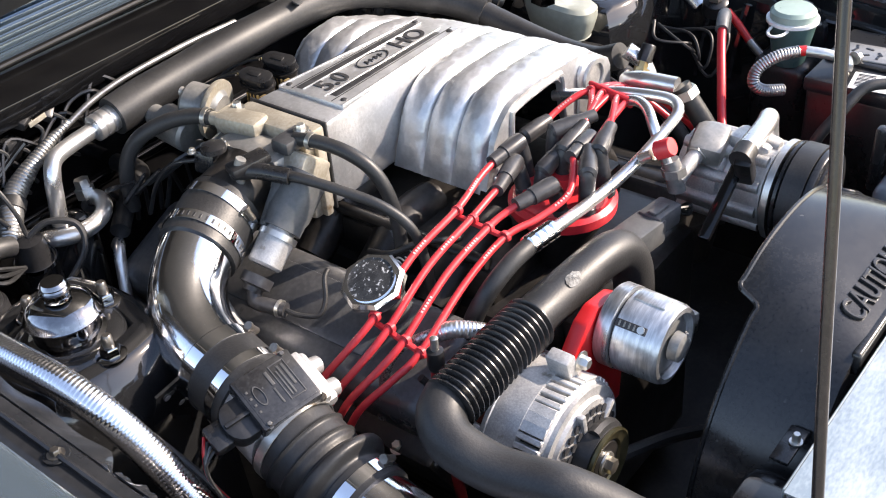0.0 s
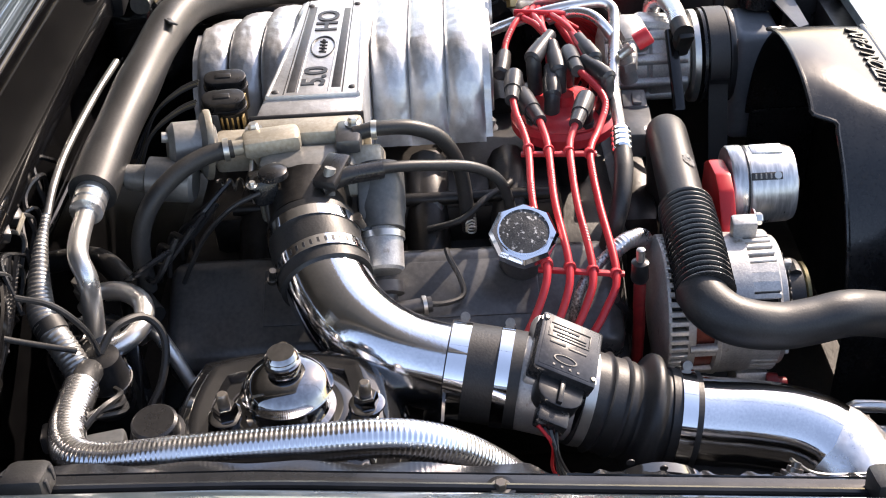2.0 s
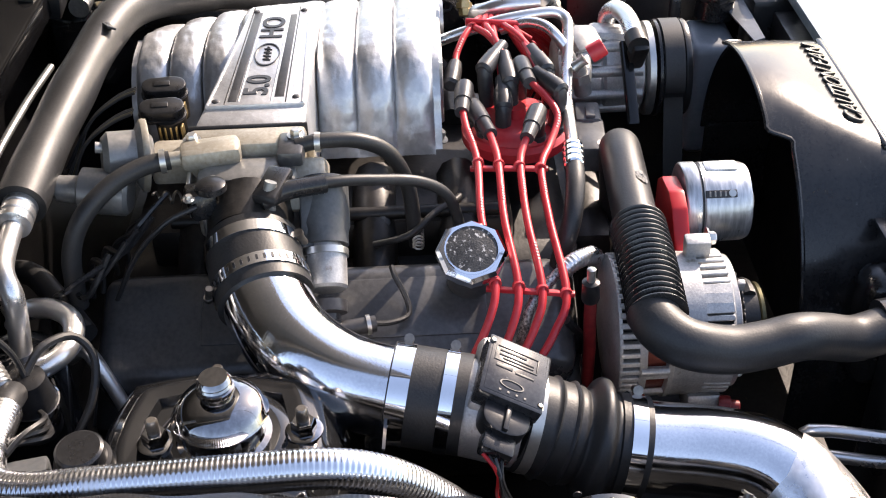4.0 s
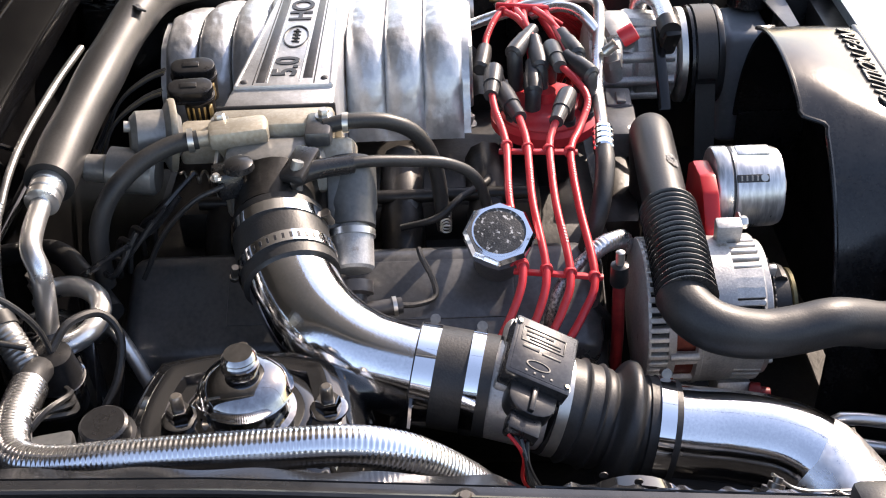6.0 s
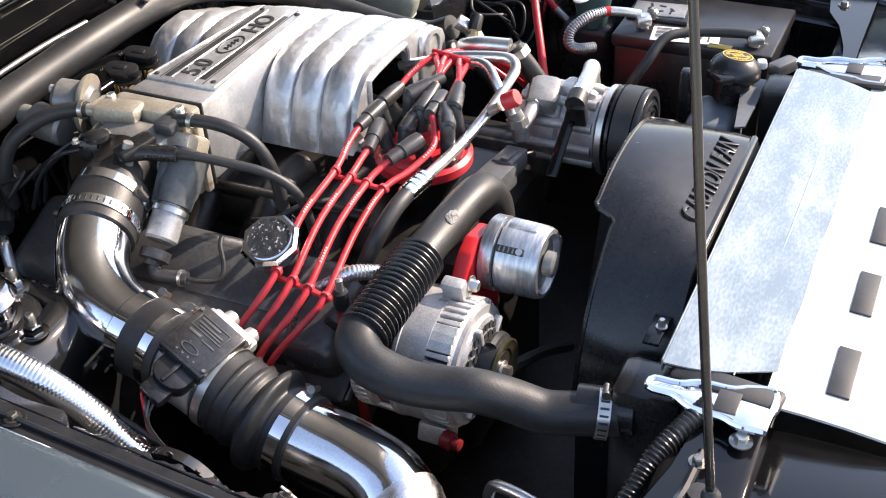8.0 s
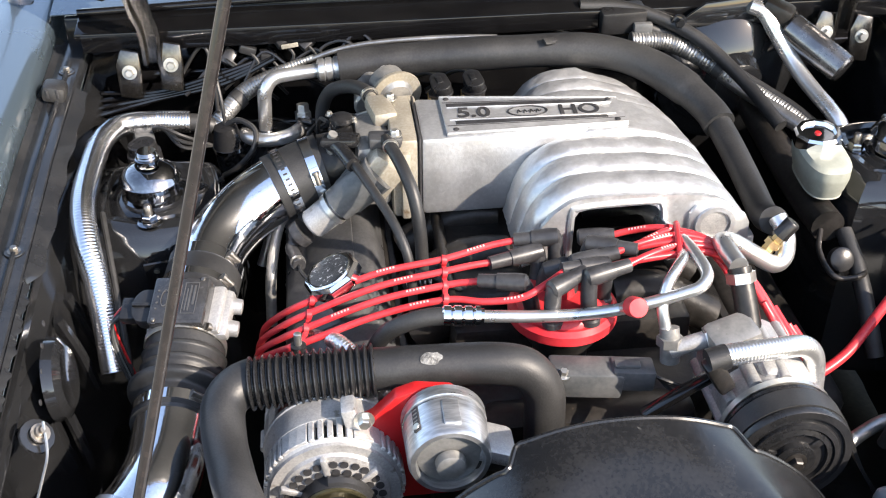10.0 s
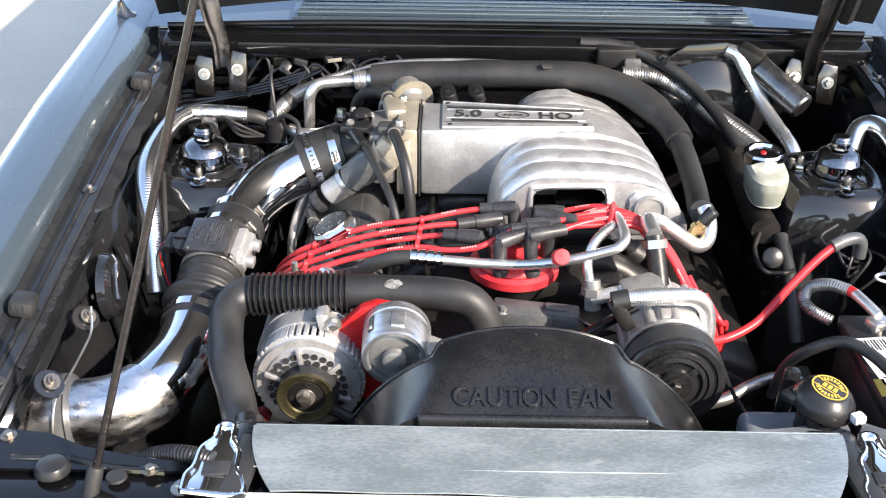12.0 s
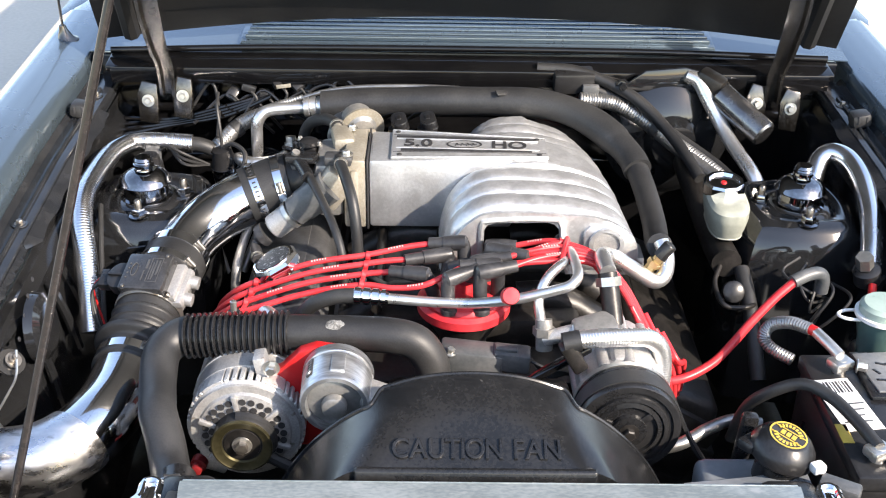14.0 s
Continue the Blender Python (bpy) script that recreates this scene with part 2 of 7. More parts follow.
def lathe(a, axis, prof, seg=28, bm=None, arc=None):
    """A turned body: prof holds (distance along the axis from a, radius)."""
    bm = bm or bmesh.new()
    a, t = Vector(a), Vector(axis).normalized()
    up = t.orthogonal().normalized()
    side = t.cross(up)
    rings = []
    for d, r in prof:
        rings.append([bm.verts.new(a + t * d + (up * math.cos(w) + side * math.sin(w)) * max(r, 1e-5)) for w in (2 * math.pi * k / seg for k in range(seg))])
    for p, q in zip(rings, rings[1:]):
        for k in range(seg):
            bm.faces.new((p[k], p[(k + 1) % seg], q[(k + 1) % seg], q[k]))
    bm.faces.new(rings[0][::-1])
    bm.faces.new(rings[-1])
    return bm


def box(c, size, rot=(0, 0, 0), bevel=0.003, bm=None, seg=2):
    bm2 = bmesh.new()
    bmesh.ops.create_cube(bm2, size=1.0)
    bmesh.ops.scale(bm2, vec=size, verts=bm2.verts)
    if bevel:
        bmesh.ops.bevel(bm2, geom=bm2.edges[:], offset=min(bevel, min(size) * 0.45), segments=seg, affect="EDGES", profile=0.5)
    bmesh.ops.transform(bm2, matrix=pose(*c, *rot), verts=bm2.verts)
    return merge(bm, bm2)


def merge(bm, bm2):
    if bm is None:
        return bm2
    me = bpy.data.meshes.new("tmp")
    bm2.to_mesh(me)
    bm2.free()
    bm.from_mesh(me)
    bpy.data.meshes.remove(me)
    return bm


def plate(outline, m, thick, bevel=0.0, bm=None):
    """A flat plate: the outline (x, y) in the plane of m, thickened along its z."""
    bm2 = bmesh.new()
    f = bm2.faces.new([bm2.verts.new((x, y, 0)) for x, y in outline])
    g = bmesh.ops.extrude_face_region(bm2, geom=[f])
    bmesh.ops.translate(bm2, vec=(0, 0, thick), verts=[v for v in g["geom"] if isinstance(v, bmesh.types.BMVert)])
    bmesh.ops.recalc_face_normals(bm2, faces=bm2.faces)
    if bevel:
        bmesh.ops.bevel(bm2, geom=bm2.edges[:], offset=bevel, segments=2, affect="EDGES", profile=0.5)
    bmesh.ops.transform(bm2, matrix=m, verts=bm2.verts)
    return merge(bm, bm2)


def sheet(fn, nu, nv, thick=0.0, bm=None, close_u=False):
    """A surface from fn(u, v), u and v from 0 to 1; thick: metres by which it is thickened."""
    bm2 = bmesh.new()
    V = [[bm2.verts.new(fn(i / nu, j / nv)) for j in range(nv + 1)] for i in range(nu + 1)]
    for i in range(nu):
        for j in range(nv):
            bm2.faces.new((V[i][j], V[i + 1][j], V[i + 1][j + 1], V[i][j + 1]))
    bmesh.ops.recalc_face_normals(bm2, faces=bm2.faces)
    if thick:
        bmesh.ops.solidify(bm2, geom=bm2.faces[:], thickness=thick)
    return merge(bm, bm2)


def ring(c, axis, r, width, thick=0.0012, seg=32, bm=None):
    """A flat band round an axis."""
    w = width / 2
    bm = bm or bmesh.new()
    a, t = Vector(c), Vector(axis).normalized()
    up = t.orthogonal().normalized()
    side = t.cross(up)
    prof = [(-w, r), (w, r), (w, r + thick), (-w, r + thick)]
    rings = [[bm.verts.new(a + t * d + (up * math.cos(q) + side * math.sin(q)) * rr) for q in (2 * math.pi * k / seg for k in range(seg))] for d, rr in prof]
    for i in range(4):
        p, q = rings[i], rings[(i + 1) % 4]
        for k in range(seg):
            bm.faces.new((p[k], q[k], q[(k + 1) % seg], p[(k + 1) % seg]))
    return bm


def bolt(c, axis, r=0.006, h=0.006, bm=None, washer=True):
    c, t = Vector(c), Vector(axis).normalized()
    if washer:
        bm = lathe(c, t, [(0, r * 1.6), (0.0015, r * 1.6)], 16, bm)
    return lathe(c + t * 0.001, t, [(0, r), (h * 0.8, r), (h, r * 0.8)], 6, bm)


def ribbon(pts, width, thick=0.004, step=0.006):
    """A flat belt on a line in a plane of constant y, width along y."""
    P = catmull(pts, step)
    bm = bmesh.new()
    rows = []
    for i, p in enumerate(P):
        t = (P[min(i + 1, len(P) - 1)] - P[max(i - 1, 0)]).normalized()
        n = Vector((-t.z, 0, t.x))
        rows.append([bm.verts.new(p + Vector((0, a * width / 2, 0)) + n * (b * thick / 2)) for a, b in ((-1, -1), (1, -1), (1, 1), (-1, 1))])
    for a, b in zip(rows, rows[1:]):
        for k in range(4):
            bm.faces.new((a[k], a[(k + 1) % 4], b[(k + 1) % 4], b[k]))
    bm.faces.new(rows[0][::-1])
    bm.faces.new(rows[-1])
    return bm


# ---- naming tools ----
def finish(name, bm, mat, base, angle=38):
    bmesh.ops.recalc_face_normals(bm, faces=bm.faces)
    bmesh.ops.translate(bm, vec=-Vector(base), verts=bm.verts)
    me = bpy.data.meshes.new(name)
    bm.to_mesh(me)
    bm.free()
    me.materials.append(mat)
    me.polygons.foreach_set("use_smooth", [True] * len(me.polygons))
    me.set_sharp_from_angle(angle=radians(angle))
    return me


def thing(name, base, label, category, group="", kind=""):
    ob = new(name)
    ob.location = base
    ob.empty_display_size = 0.02
    return tagged(ob, label, category, group, kind)


def solo(name, bm, mat, base, label, category, group="", kind="", angle=38):
    ob = new(name, finish(name, bm, mat, base, angle))
    ob.location = base
    return tagged(ob, label, category, group, kind)


def part(name, bm, mat, parent, label="", angle=38):
    root = parent
    while root.parent:
        root = root.parent
    ob = new(name, finish(name, bm, mat, root.location, angle))
    ob.parent = parent
    return tagged(ob, label)


def letters(body, size, m, depth=0.001, shear=0.0, sx=1.0, weight=0.0, round_edge=0.0):
    """Raised letters as a mesh in the plane of m."""
    cu = bpy.data.curves.new("letters", "FONT")
    cu.body, cu.size, cu.extrude, cu.shear, cu.offset = body, size, depth, shear, weight
    cu.bevel_depth, cu.bevel_resolution = round_edge, 1
    cu.align_x, cu.align_y = "CENTER", "CENTER"
    ob = bpy.data.objects.new("letters", cu)
    me = bpy.data.meshes.new_from_object(ob)
    bm = bmesh.new()
    bm.from_mesh(me)
    bpy.data.objects.remove(ob)
    bpy.data.meshes.remove(me)
    bmesh.ops.scale(bm, vec=(sx, 1, 1), verts=bm.verts)
    bmesh.ops.transform(bm, matrix=m, verts=bm.verts)
    return bm


def basis(o, x, y):
    """A pose with its origin at o, x along x and y as near to y as can be."""
    x = Vector(x).normalized()
    z = x.cross(Vector(y)).normalized()
    y = z.cross(x)
    return Matrix(((x.x, y.x, z.x, o[0]), (x.y, y.y, z.y, o[1]), (x.z, y.z, z.z, o[2]), (0, 0, 0, 1)))


def clamp(parent, c, axis, r, width=0.012, screw=(0, 0, 1), mat=None):
    """A worm-drive band clamp with its screw housing."""
    t = Vector(axis).normalized()
    ob = part("clamp", ring(c, axis, r, width), mat or CHROME, parent)
    s = Vector(screw)
    s = (s - t * s.dot(t)).normalized()
    h = Vector(c) + s * (r + 0.004)
    d = t.cross(s)
    bm = lathe(h - d * 0.009, d, [(0, 0.0036), (0.014, 0.0036), (0.014, 0.0050), (0.018, 0.0050)], 10)
    part("screw", bm, DARKSTEEL, ob)
    return ob


def local(m, c, size, bevel=0.003, bm=None):
    b = box((0, 0, 0), size, bevel=bevel)
    bmesh.ops.transform(b, matrix=m @ Matrix.Translation(c), verts=b.verts)
    return merge(bm, b)


def lettering(body, size, m, parent, mat, name="letter", depth=0.001, sx=1.0, weight=0.0, round_edge=0.0):
    """Raised letters, each a part of its own, spread over the width of the whole line."""
    line = letters(body, size, Matrix.Identity(4), depth, 0, sx, weight, round_edge)
    x0, x1 = min(v.co.x for v in line.verts), max(v.co.x for v in line.verts)
    line.free()
    glyphs = []
    for ch in body:
        if ch == " ":
            glyphs.append((None, 0.0, size * 0.40 * sx))
            continue
        g = letters(ch, size, Matrix.Identity(4), depth, 0, sx, weight, round_edge)
        a, b = min(v.co.x for v in g.verts), max(v.co.x for v in g.verts)
        glyphs.append((g, a, b - a))
    gap = (x1 - x0 - sum(w for _, _, w in glyphs)) / max(1, len(glyphs) - 1)
    x = x0
    for ch, (g, a, w) in zip(body, glyphs):
        if g:
            dy = 0.0
            bmesh.ops.transform(g, matrix=m @ Matrix.Translation((x - a, dy, 0)), verts=g.verts)
            part("dot" if ch == "." else name, g, mat, parent)
        x += w + gap


def slots(parent, c, axis, r, width, n=22):
    """Punched slots round a band clamp."""
    c, t = Vector(c), Vector(axis).normalized()
    up = t.orthogonal().normalized()
    side = t.cross(up)
    for k in range(n):
        a = 2 * math.pi * k / n
        d = up * math.cos(a) + side * math.sin(a)
        part("slot", local(basis(c + d * (r + 0.0012), t, d.cross(t)), (0, 0, 0), (width * 0.7, r * 2.0 / n, 0.0006), 0.0), INK, parent)


# ---- ground and car body ----
solo("ground", sheet(lambda u, v: Vector(((u - 0.5) * 900, (v - 0.5) * 900, 0)), 8, 8), CONCRETE, (0, 0, 0),
     "pale concrete ground under the car", "ground", kind="structure")


def rim(y):
    """Height of the engine bay's rim."""
    return 0.870 + 0.035 * (y - 0.7) - 0.055 * max(0.0, 0.7 - max(y, 0.15)) - 0.03 * max(0, 0.15 - y)


def section(pts, s, y0, y1, n=40, thick=0.0015, deep=False, nv=3):
    """A panel whose cross-section (x, height over the rim) runs along the car's side s (-1 or 1)."""
    def fn(u, v):
        y = y0 + (y1 - y0) * u
        k = v * (len(pts) - 1)
        i = min(int(k), len(pts) - 2)
        (xa, za), (xb, zb) = pts[i], pts[i + 1]
        f = k - i
        x, z = xa + (xb - xa) * f, za + (zb - za) * f
        nose = max(0, 0.0 - y)
        if deep and z < -0.08:
            x += (0.0045 + 0.004 * math.exp(-((y - 0.47) / 0.05) ** 2)) * noise.noise(Vector((1.7 * s, y * 20, z * 30))) * min(1.0, (-0.08 - z) / 0.03)
            x += 0.045 * max(0.0, min(1.0, (0.36 - y) / 0.07)) * min(1.0, (-0.08 - z) / 0.02)
        return Vector((s * (x - 0.25 * nose * nose), y, rim(y) + z))
    return sheet(fn, n, (len(pts) - 1) * nv, thick)


FENDER = [(0.697, -0.02), (0.697, 0.0), (0.702, 0.010), (0.715, 0.018), (0.738, 0.0245), (0.762, 0.0285), (0.785, 0.0285), (0.806, 0.016), (0.824, -0.02), (0.838, -0.10), (0.846, -0.25), (0.84, -0.45)]
GUTTER = [(0.6955, -0.018), (0.688, -0.026), (0.680, -0.0245), (0.660, -0.0240), (0.653, -0.025), (0.650, -0.030), (0.6485, -0.046)]
FLANGE = [(0.6445, -0.044), (0.652, -0.056), (0.649, -0.075), (0.632, -0.085), (0.626, -0.12), (0.615, -0.20), (0.60, -0.32), (0.585, -0.55)]
for side, word in ((-1, "west"), (1, "east")):
    solo("fender_" + word, section(FENDER, side, -0.55, 1.25), PAINT, (side * 0.77, 0.4, 0.85), "grey metallic front fender beside the engine bay", "fender", kind="structure")
    apron = solo("inner_fender_" + word, section(FLANGE, side, -0.25, 1.06, 150, deep=True, nv=7), APRON, (side * 0.64, 0.4, 0.7), "black painted inner fender apron", "fender", kind="structure")
    part("gutter", section(GUTTER, side, -0.25, 1.06), GUTTERM, apron)
    # holes, bolts and stampings along the flange
    for x, y in ((0.661, 0.012), (0.668, 0.508), (0.668, 0.95)):
        part("washer_dish", lathe((side * x, y, rim(y) - 0.0238), (0, 0, 1), [(0, 0.0125), (0.0012, 0.0120), (0.0014, 0.009)], 20), GUTTERM, apron)
        part("bolt", bolt((side * x, y, rim(y) - 0.0232), (0, 0, 1), 0.0052, 0.006), DARKSTEEL, apron)
    part("grommet", lathe((side * 0.661, 0.066, rim(0.066) - 0.0235), (0, 0, 1), [(0, 0.010), (0.0012, 0.0095), (0.0014, 0.007)], 16), INK, apron)
    # stepped inner lip of the flange: a wide tab, then a ragged narrow lip
    part("flange_tab", sheet(lambda u, v, s=side: Vector((s * (0.650 + (min(0.0, -0.018 - 0.002 * math.sin(u * 31) + 0.016 * max(0.0, 1 - u * 22)) * v)), 0.462 + 0.44 * u, rim(0.462 + 0.44 * u) - 0.0262 - 0.010 * v)), 60, 4, 0.0015), GUTTERM, apron)
    part("flange_lip", sheet(lambda u, v, s=side: Vector((s * (0.649 - (0.007 + 0.0022 * math.sin(u * 57) + 0.0016 * math.sin(u * 131)) * v), 0.10 + 0.355 * u, rim(0.10 + 0.355 * u) - 0.0265 - 0.006 * v)), 90, 3, 0.0015), GUTTERM, apron)
    part("raised_bead", sweep([(side * 0.668, 0.08 + 0.1 * k, rim(0.08 + 0.1 * k) - 0.0228) for k in range(10)], 0.0035, 8, 0.03), GUTTERM, apron)
    for y, z in ((0.345, 0.775), (0.372, 0.790), (0.31, 0.760), (0.40, 0.80)):
        part("small_hole", lathe((side * (0.618 + 0.10 * (z - 0.76)), y, z), (-side, 0, 0.15), [(0, 0.0036), (0.0012, 0.0034)], 12), INK, apron)
    for y in (0.205, 0.868):
        b = thing("bump_stop", (side * 0.671, y, rim(y) - 0.018), "black rubber hood bump stop with two slots, on the fender rim", "bump stop", "hood bump stops")
        part("pad", box((side * 0.671, y, rim(y) - 0.012), (0.034, 0.036, 0.026), (0, side * -12, 0), 0.008), RUBBER, b)
        for k in (-1, 1):
            part("slot", box((side * 0.671 + k * 0.007, y - 0.0175, rim(y) - 0.009), (0.004, 0.003, 0.014), bevel=0.001), INK, b)
    # ribs and folds of the apron
    for y, z, h in ((0.36, 0.68, 0.16), (0.46, 0.70, 0.12), (0.52, 0.69, 0.12)):
        part("rib", sweep([(side * 0.622, y, z + h / 2), (side * 0.607, y + 0.008, z), (side * 0.597, y + 0.012, z - h / 2)], 0.007, 8, 0.02), APRON, apron)
    part("dimple", lathe((side * 0.617, 0.375, 0.738), (-side, 0, 0.1), [(0, 0.05), (0.012, 0.047), (0.018, 0.036), (0.014, 0.012)], 28), APRON, apron)

# strut towers with chrome caps
for side, word in ((-1, "west"), (1, "east")):
    x = side * 0.527

    def tower(u, v, s=side):
        a = 2 * math.pi * u
        prof = [(0.135, 0.48), (0.128, 0.62), (0.118, 0.72), (0.106, 0.762), (0.092, 0.782), (0.078, 0.788), (0.064, 0.786), (0.060, 0.779), (0.0, 0.779)]
        k = v * (len(prof) - 1)
        i = min(int(k), len(prof) - 2)
        r = prof[i][0] + (prof[i + 1][0] - prof[i][0]) * (k - i)
        z = prof[i][1] + (prof[i + 1][1] - prof[i][1]) * (k - i)
        sq = 1 / max(abs(math.cos(a)), abs(math.sin(a))) ** 0.55
        return Vector((s * 0.527 + r * 0.92 * sq * math.cos(a), 0.70 + r * sq * math.sin(a), z))
    solo("strut_tower_" + word, sheet(tower, 40, 24), APRON, (x, 0.70, 0.5), "black painted strut tower in the engine bay", "strut tower", kind="structure")
    sy = 0.690
    cap = thing("strut_cap", (x, sy, 0.78), "chrome strut mount cap with threaded stem on the strut tower", "strut cap", "strut mount caps")
    part("base_ring", lathe((x, sy, 0.779), (0, 0, 1), [(0, 0.060), (0.004, 0.060), (0.008, 0.055), (0.010, 0.046)], 40), APRON, cap)
    part("drum", lathe((x, sy, 0.786), (0, 0, 1), [(0, 0.041), (0.004, 0.041), (0.006, 0.036), (0.024, 0.0345), (0.028, 0.034)], 40), CAPCHROME, cap)
    part("dish", lathe((x, sy, 0.811), (0, 0, 1), [(0, 0.034), (0.002, 0.0405), (0.004, 0.0412), (0.006, 0.0398), (0.011, 0.0375), (0.016, 0.0335), (0.020, 0.0275), (0.0225, 0.020), (0.0235, 0.015)], 40), CAPCHROME, cap)
    part("stem", lathe((x, sy, 0.832), (0, 0, 1), [(0, 0.0150), (0.003, 0.0135), (0.008, 0.0130), (0.009, 0.0160), (0.013, 0.0160), (0.014, 0.0140), (0.016, 0.0150), (0.018, 0.0138), (0.020, 0.0148), (0.022, 0.0136), (0.024, 0.0120)], 24), CAPCHROME, cap, angle=30)
    for dx, dy in ((0.004, 0.058), (-0.002, -0.068), (-0.058, 0.010)):
        part("stud_washer", lathe((x + side * dx, sy + dy, 0.786), (0, 0, 1), [(0, 0.0165), (0.002, 0.0165), (0.003, 0.014)], 24), CAPCHROME, cap)
        part("stud_nut", lathe((x + side * dx, sy + dy, 0.788), (0, 0, 1), [(0, 0.0115), (0.010, 0.0110), (0.012, 0.0095)], 6), CAPCHROME, cap)
        part("stud", lathe((x + side * dx, sy + dy, 0.799), (0, 0, 1), [(0, 0.0058), (0.013, 0.0056), (0.015, 0.004)], 14), DARKSTEEL, cap)

# firewall, cowl and bay floor
fw = solo("firewall", box((0, 1.055, 0.60), (1.36, 0.02, 0.60), bevel=0.004), JETBLACK, (0, 1.05, 0.3), "black painted firewall behind the engine", "firewall", kind="structure")
for z0, d, x0, x1 in ((0.80, 0.012, -0.60, 0.60), (0.70, 0.010, -0.55, 0.35)):
    part("stamped_bead", sweep([(x0, 1.046, z0), (x1, 1.046, z0)], d, 10, 0.05), JETBLACK, fw)
ledge = solo("cowl_ledge", box((0, 1.020, 0.900), (1.31, 0.085, 0.012), (6, 0, 0), 0.004), JETBLACK, (0, 1.02, 0.89), "black cowl ledge with a rubber seal", "cowl", kind="structure")
part("front_lip", box((0, 0.979, 0.886), (1.29, 0.006, 0.030), bevel=0.002), JETBLACK, ledge)
part("seal", sweep([(-0.655, 1.035, 0.912), (-0.3, 1.047, 0.917), (0.3, 1.047, 0.917), (0.655, 1.035, 0.912)], 0.006, 10, 0.03), JETBLACK, ledge)
cowl = thing("cowl_panel", (0, 1.13, 0.91), "grey metallic cowl panel with long vent ribs below the windscreen", "cowl", kind="structure")
part("panel", sheet(lambda u, v: Vector(((u - 0.5) * 1.40, 1.05 + 0.22 * v, 0.912 + 0.030 * v - 0.008 * (2 * u - 1) ** 2)), 30, 6, 0.002), PAINT, cowl)
part("grille_bed", box((0.015, 1.115, 0.922), (0.88, 0.105, 0.012), (8, 0, 0), 0.004), PAINT, cowl)
for k in range(6):
    y = 1.073 + 0.017 * k
    part("vent_rib", box((0.015, y, 0.9275 + 0.0022 * k), (0.86 - 0.004 * k, 0.0085, 0.010), (8, 0, 0), 0.003), PAINT, cowl)
solo("bay_floor", box((0, 0.40, 0.30), (1.34, 1.35, 0.02), bevel=0), DARK, (0, 0.4, 0.3), "dark grimy underside of the engine bay", "floor", kind="structure")

# cabin behind the raised hood
cabin = thing("cabin", (0, 2.6, 0.3), "grey car cabin with a dark windscreen", "car cabin", kind="structure")
ROOF = [(1.27, 0.945, 0.70), (1.60, 1.14, 0.62), (1.93, 1.31, 0.54), (2.25, 1.345, 0.52), (3.1, 1.34, 0.50), (3.9, 1.0, 0.62)]


def shell(u, v):
    k = u * (len(ROOF) - 1)
    i = min(int(k), len(ROOF) - 2)
    y, z, w = (ROOF[i][j] + (ROOF[i + 1][j] - ROOF[i][j]) * (k - i) for j in range(3))
    pts = [(-0.80, 0.90), (-w, z - 0.04), (-w * 0.8, z), (w * 0.8, z), (w, z - 0.04), (0.80, 0.90)]
    q = v * 5
    j = min(int(q), 4)
    return Vector((pts[j][0] + (pts[j + 1][0] - pts[j][0]) * (q - j), y, pts[j][1] + (pts[j + 1][1] - pts[j][1]) * (q - j)))


part("roof", sheet(shell, 20, 15, 0.004), PAINT, cabin)
part("windscreen", sheet(lambda u, v: Vector(((u - 0.5) * 2 * (0.66 - 0.10 * v) * 0.92, 1.262 + 0.66 * v, 0.955 + 0.365 * v)), 6, 4, 0.004), GLASS, cabin)
part("lower_body", box((0, 2.65, 0.62), (1.70, 2.75, 0.58), bevel=0.06), PAINT, cabin)

# radiator support, cover and nose
sup = thing("radiator_support", (0, -0.05, 0.62), "black painted radiator support across the front of the bay", "radiator support", kind="structure")
part("crossmember", box((0, -0.090, 0.755), (1.28, 0.085, 0.045), bevel=0.008), JETBLACK, sup)
for s in (-1, 1):
    part("corner_panel", plate([(0, 0), (0.30, 0.0), (0.30, 0.010), (0.20, 0.022), (0.13, 0.040), (0.085, 0.062), (0.03, 0.070), (0, 0.075)], basis((s * 0.655, -0.085, 0.781), (-s, 0, 0), (0, 1, 0)) if s < 0 else Matrix.Translation((0.655, -0.085, 0.781)) @ Matrix.Diagonal((-1, 1, 1, 1)), 0.004), JETBLACK, sup)
    part("side_wall", box((s * 0.56, -0.06, 0.60), (0.20, 0.006, 0.34), bevel=0.002), APRON, sup)
part("rubber_plug", lathe((-0.548, -0.085, 0.783), (0, 0, 1), [(0, 0.020), (0.004, 0.020), (0.010, 0.016), (0.013, 0.006)], 24), PLASTIC, sup)
for bx, by in ((-0.615, -0.030), (-0.44, -0.085), (0.60, -0.04)):
    part("bolt", bolt((bx, by, 0.785), (0, 0, 1), 0.006, 0.006), DARKSTEEL, sup)
part("raised_bead", sweep([(-0.60, -0.066, 0.7825), (-0.58, -0.066, 0.7835), (-0.535, -0.067, 0.7835), (-0.487, -0.080, 0.7835), (-0.424, -0.084, 0.7820)], 0.005, 8, 0.01), APRON, sup)
part("grommet", lathe((-0.475, -0.095, 0.783), (0, 0, 1), [(0, 0.012), (0.003, 0.011), (0.0035, 0.004)], 16), RUBBER, sup)


def wavy(u, v):
    x = -0.335 + 0.670 * u
    ridge = 0.004 * math.sin(u * 9) * v
    front = -0.126 + 0.0012 * math.sin(u * 23)
    y = -0.020 + (front + 0.02) * v
    taper = 0.034 * v * (1 if 0.02 < u < 0.98 else 1)
    return Vector((x * (1 - 0.10 * v * v), y, 0.7995 - 0.004 * v + ridge * 0.3))


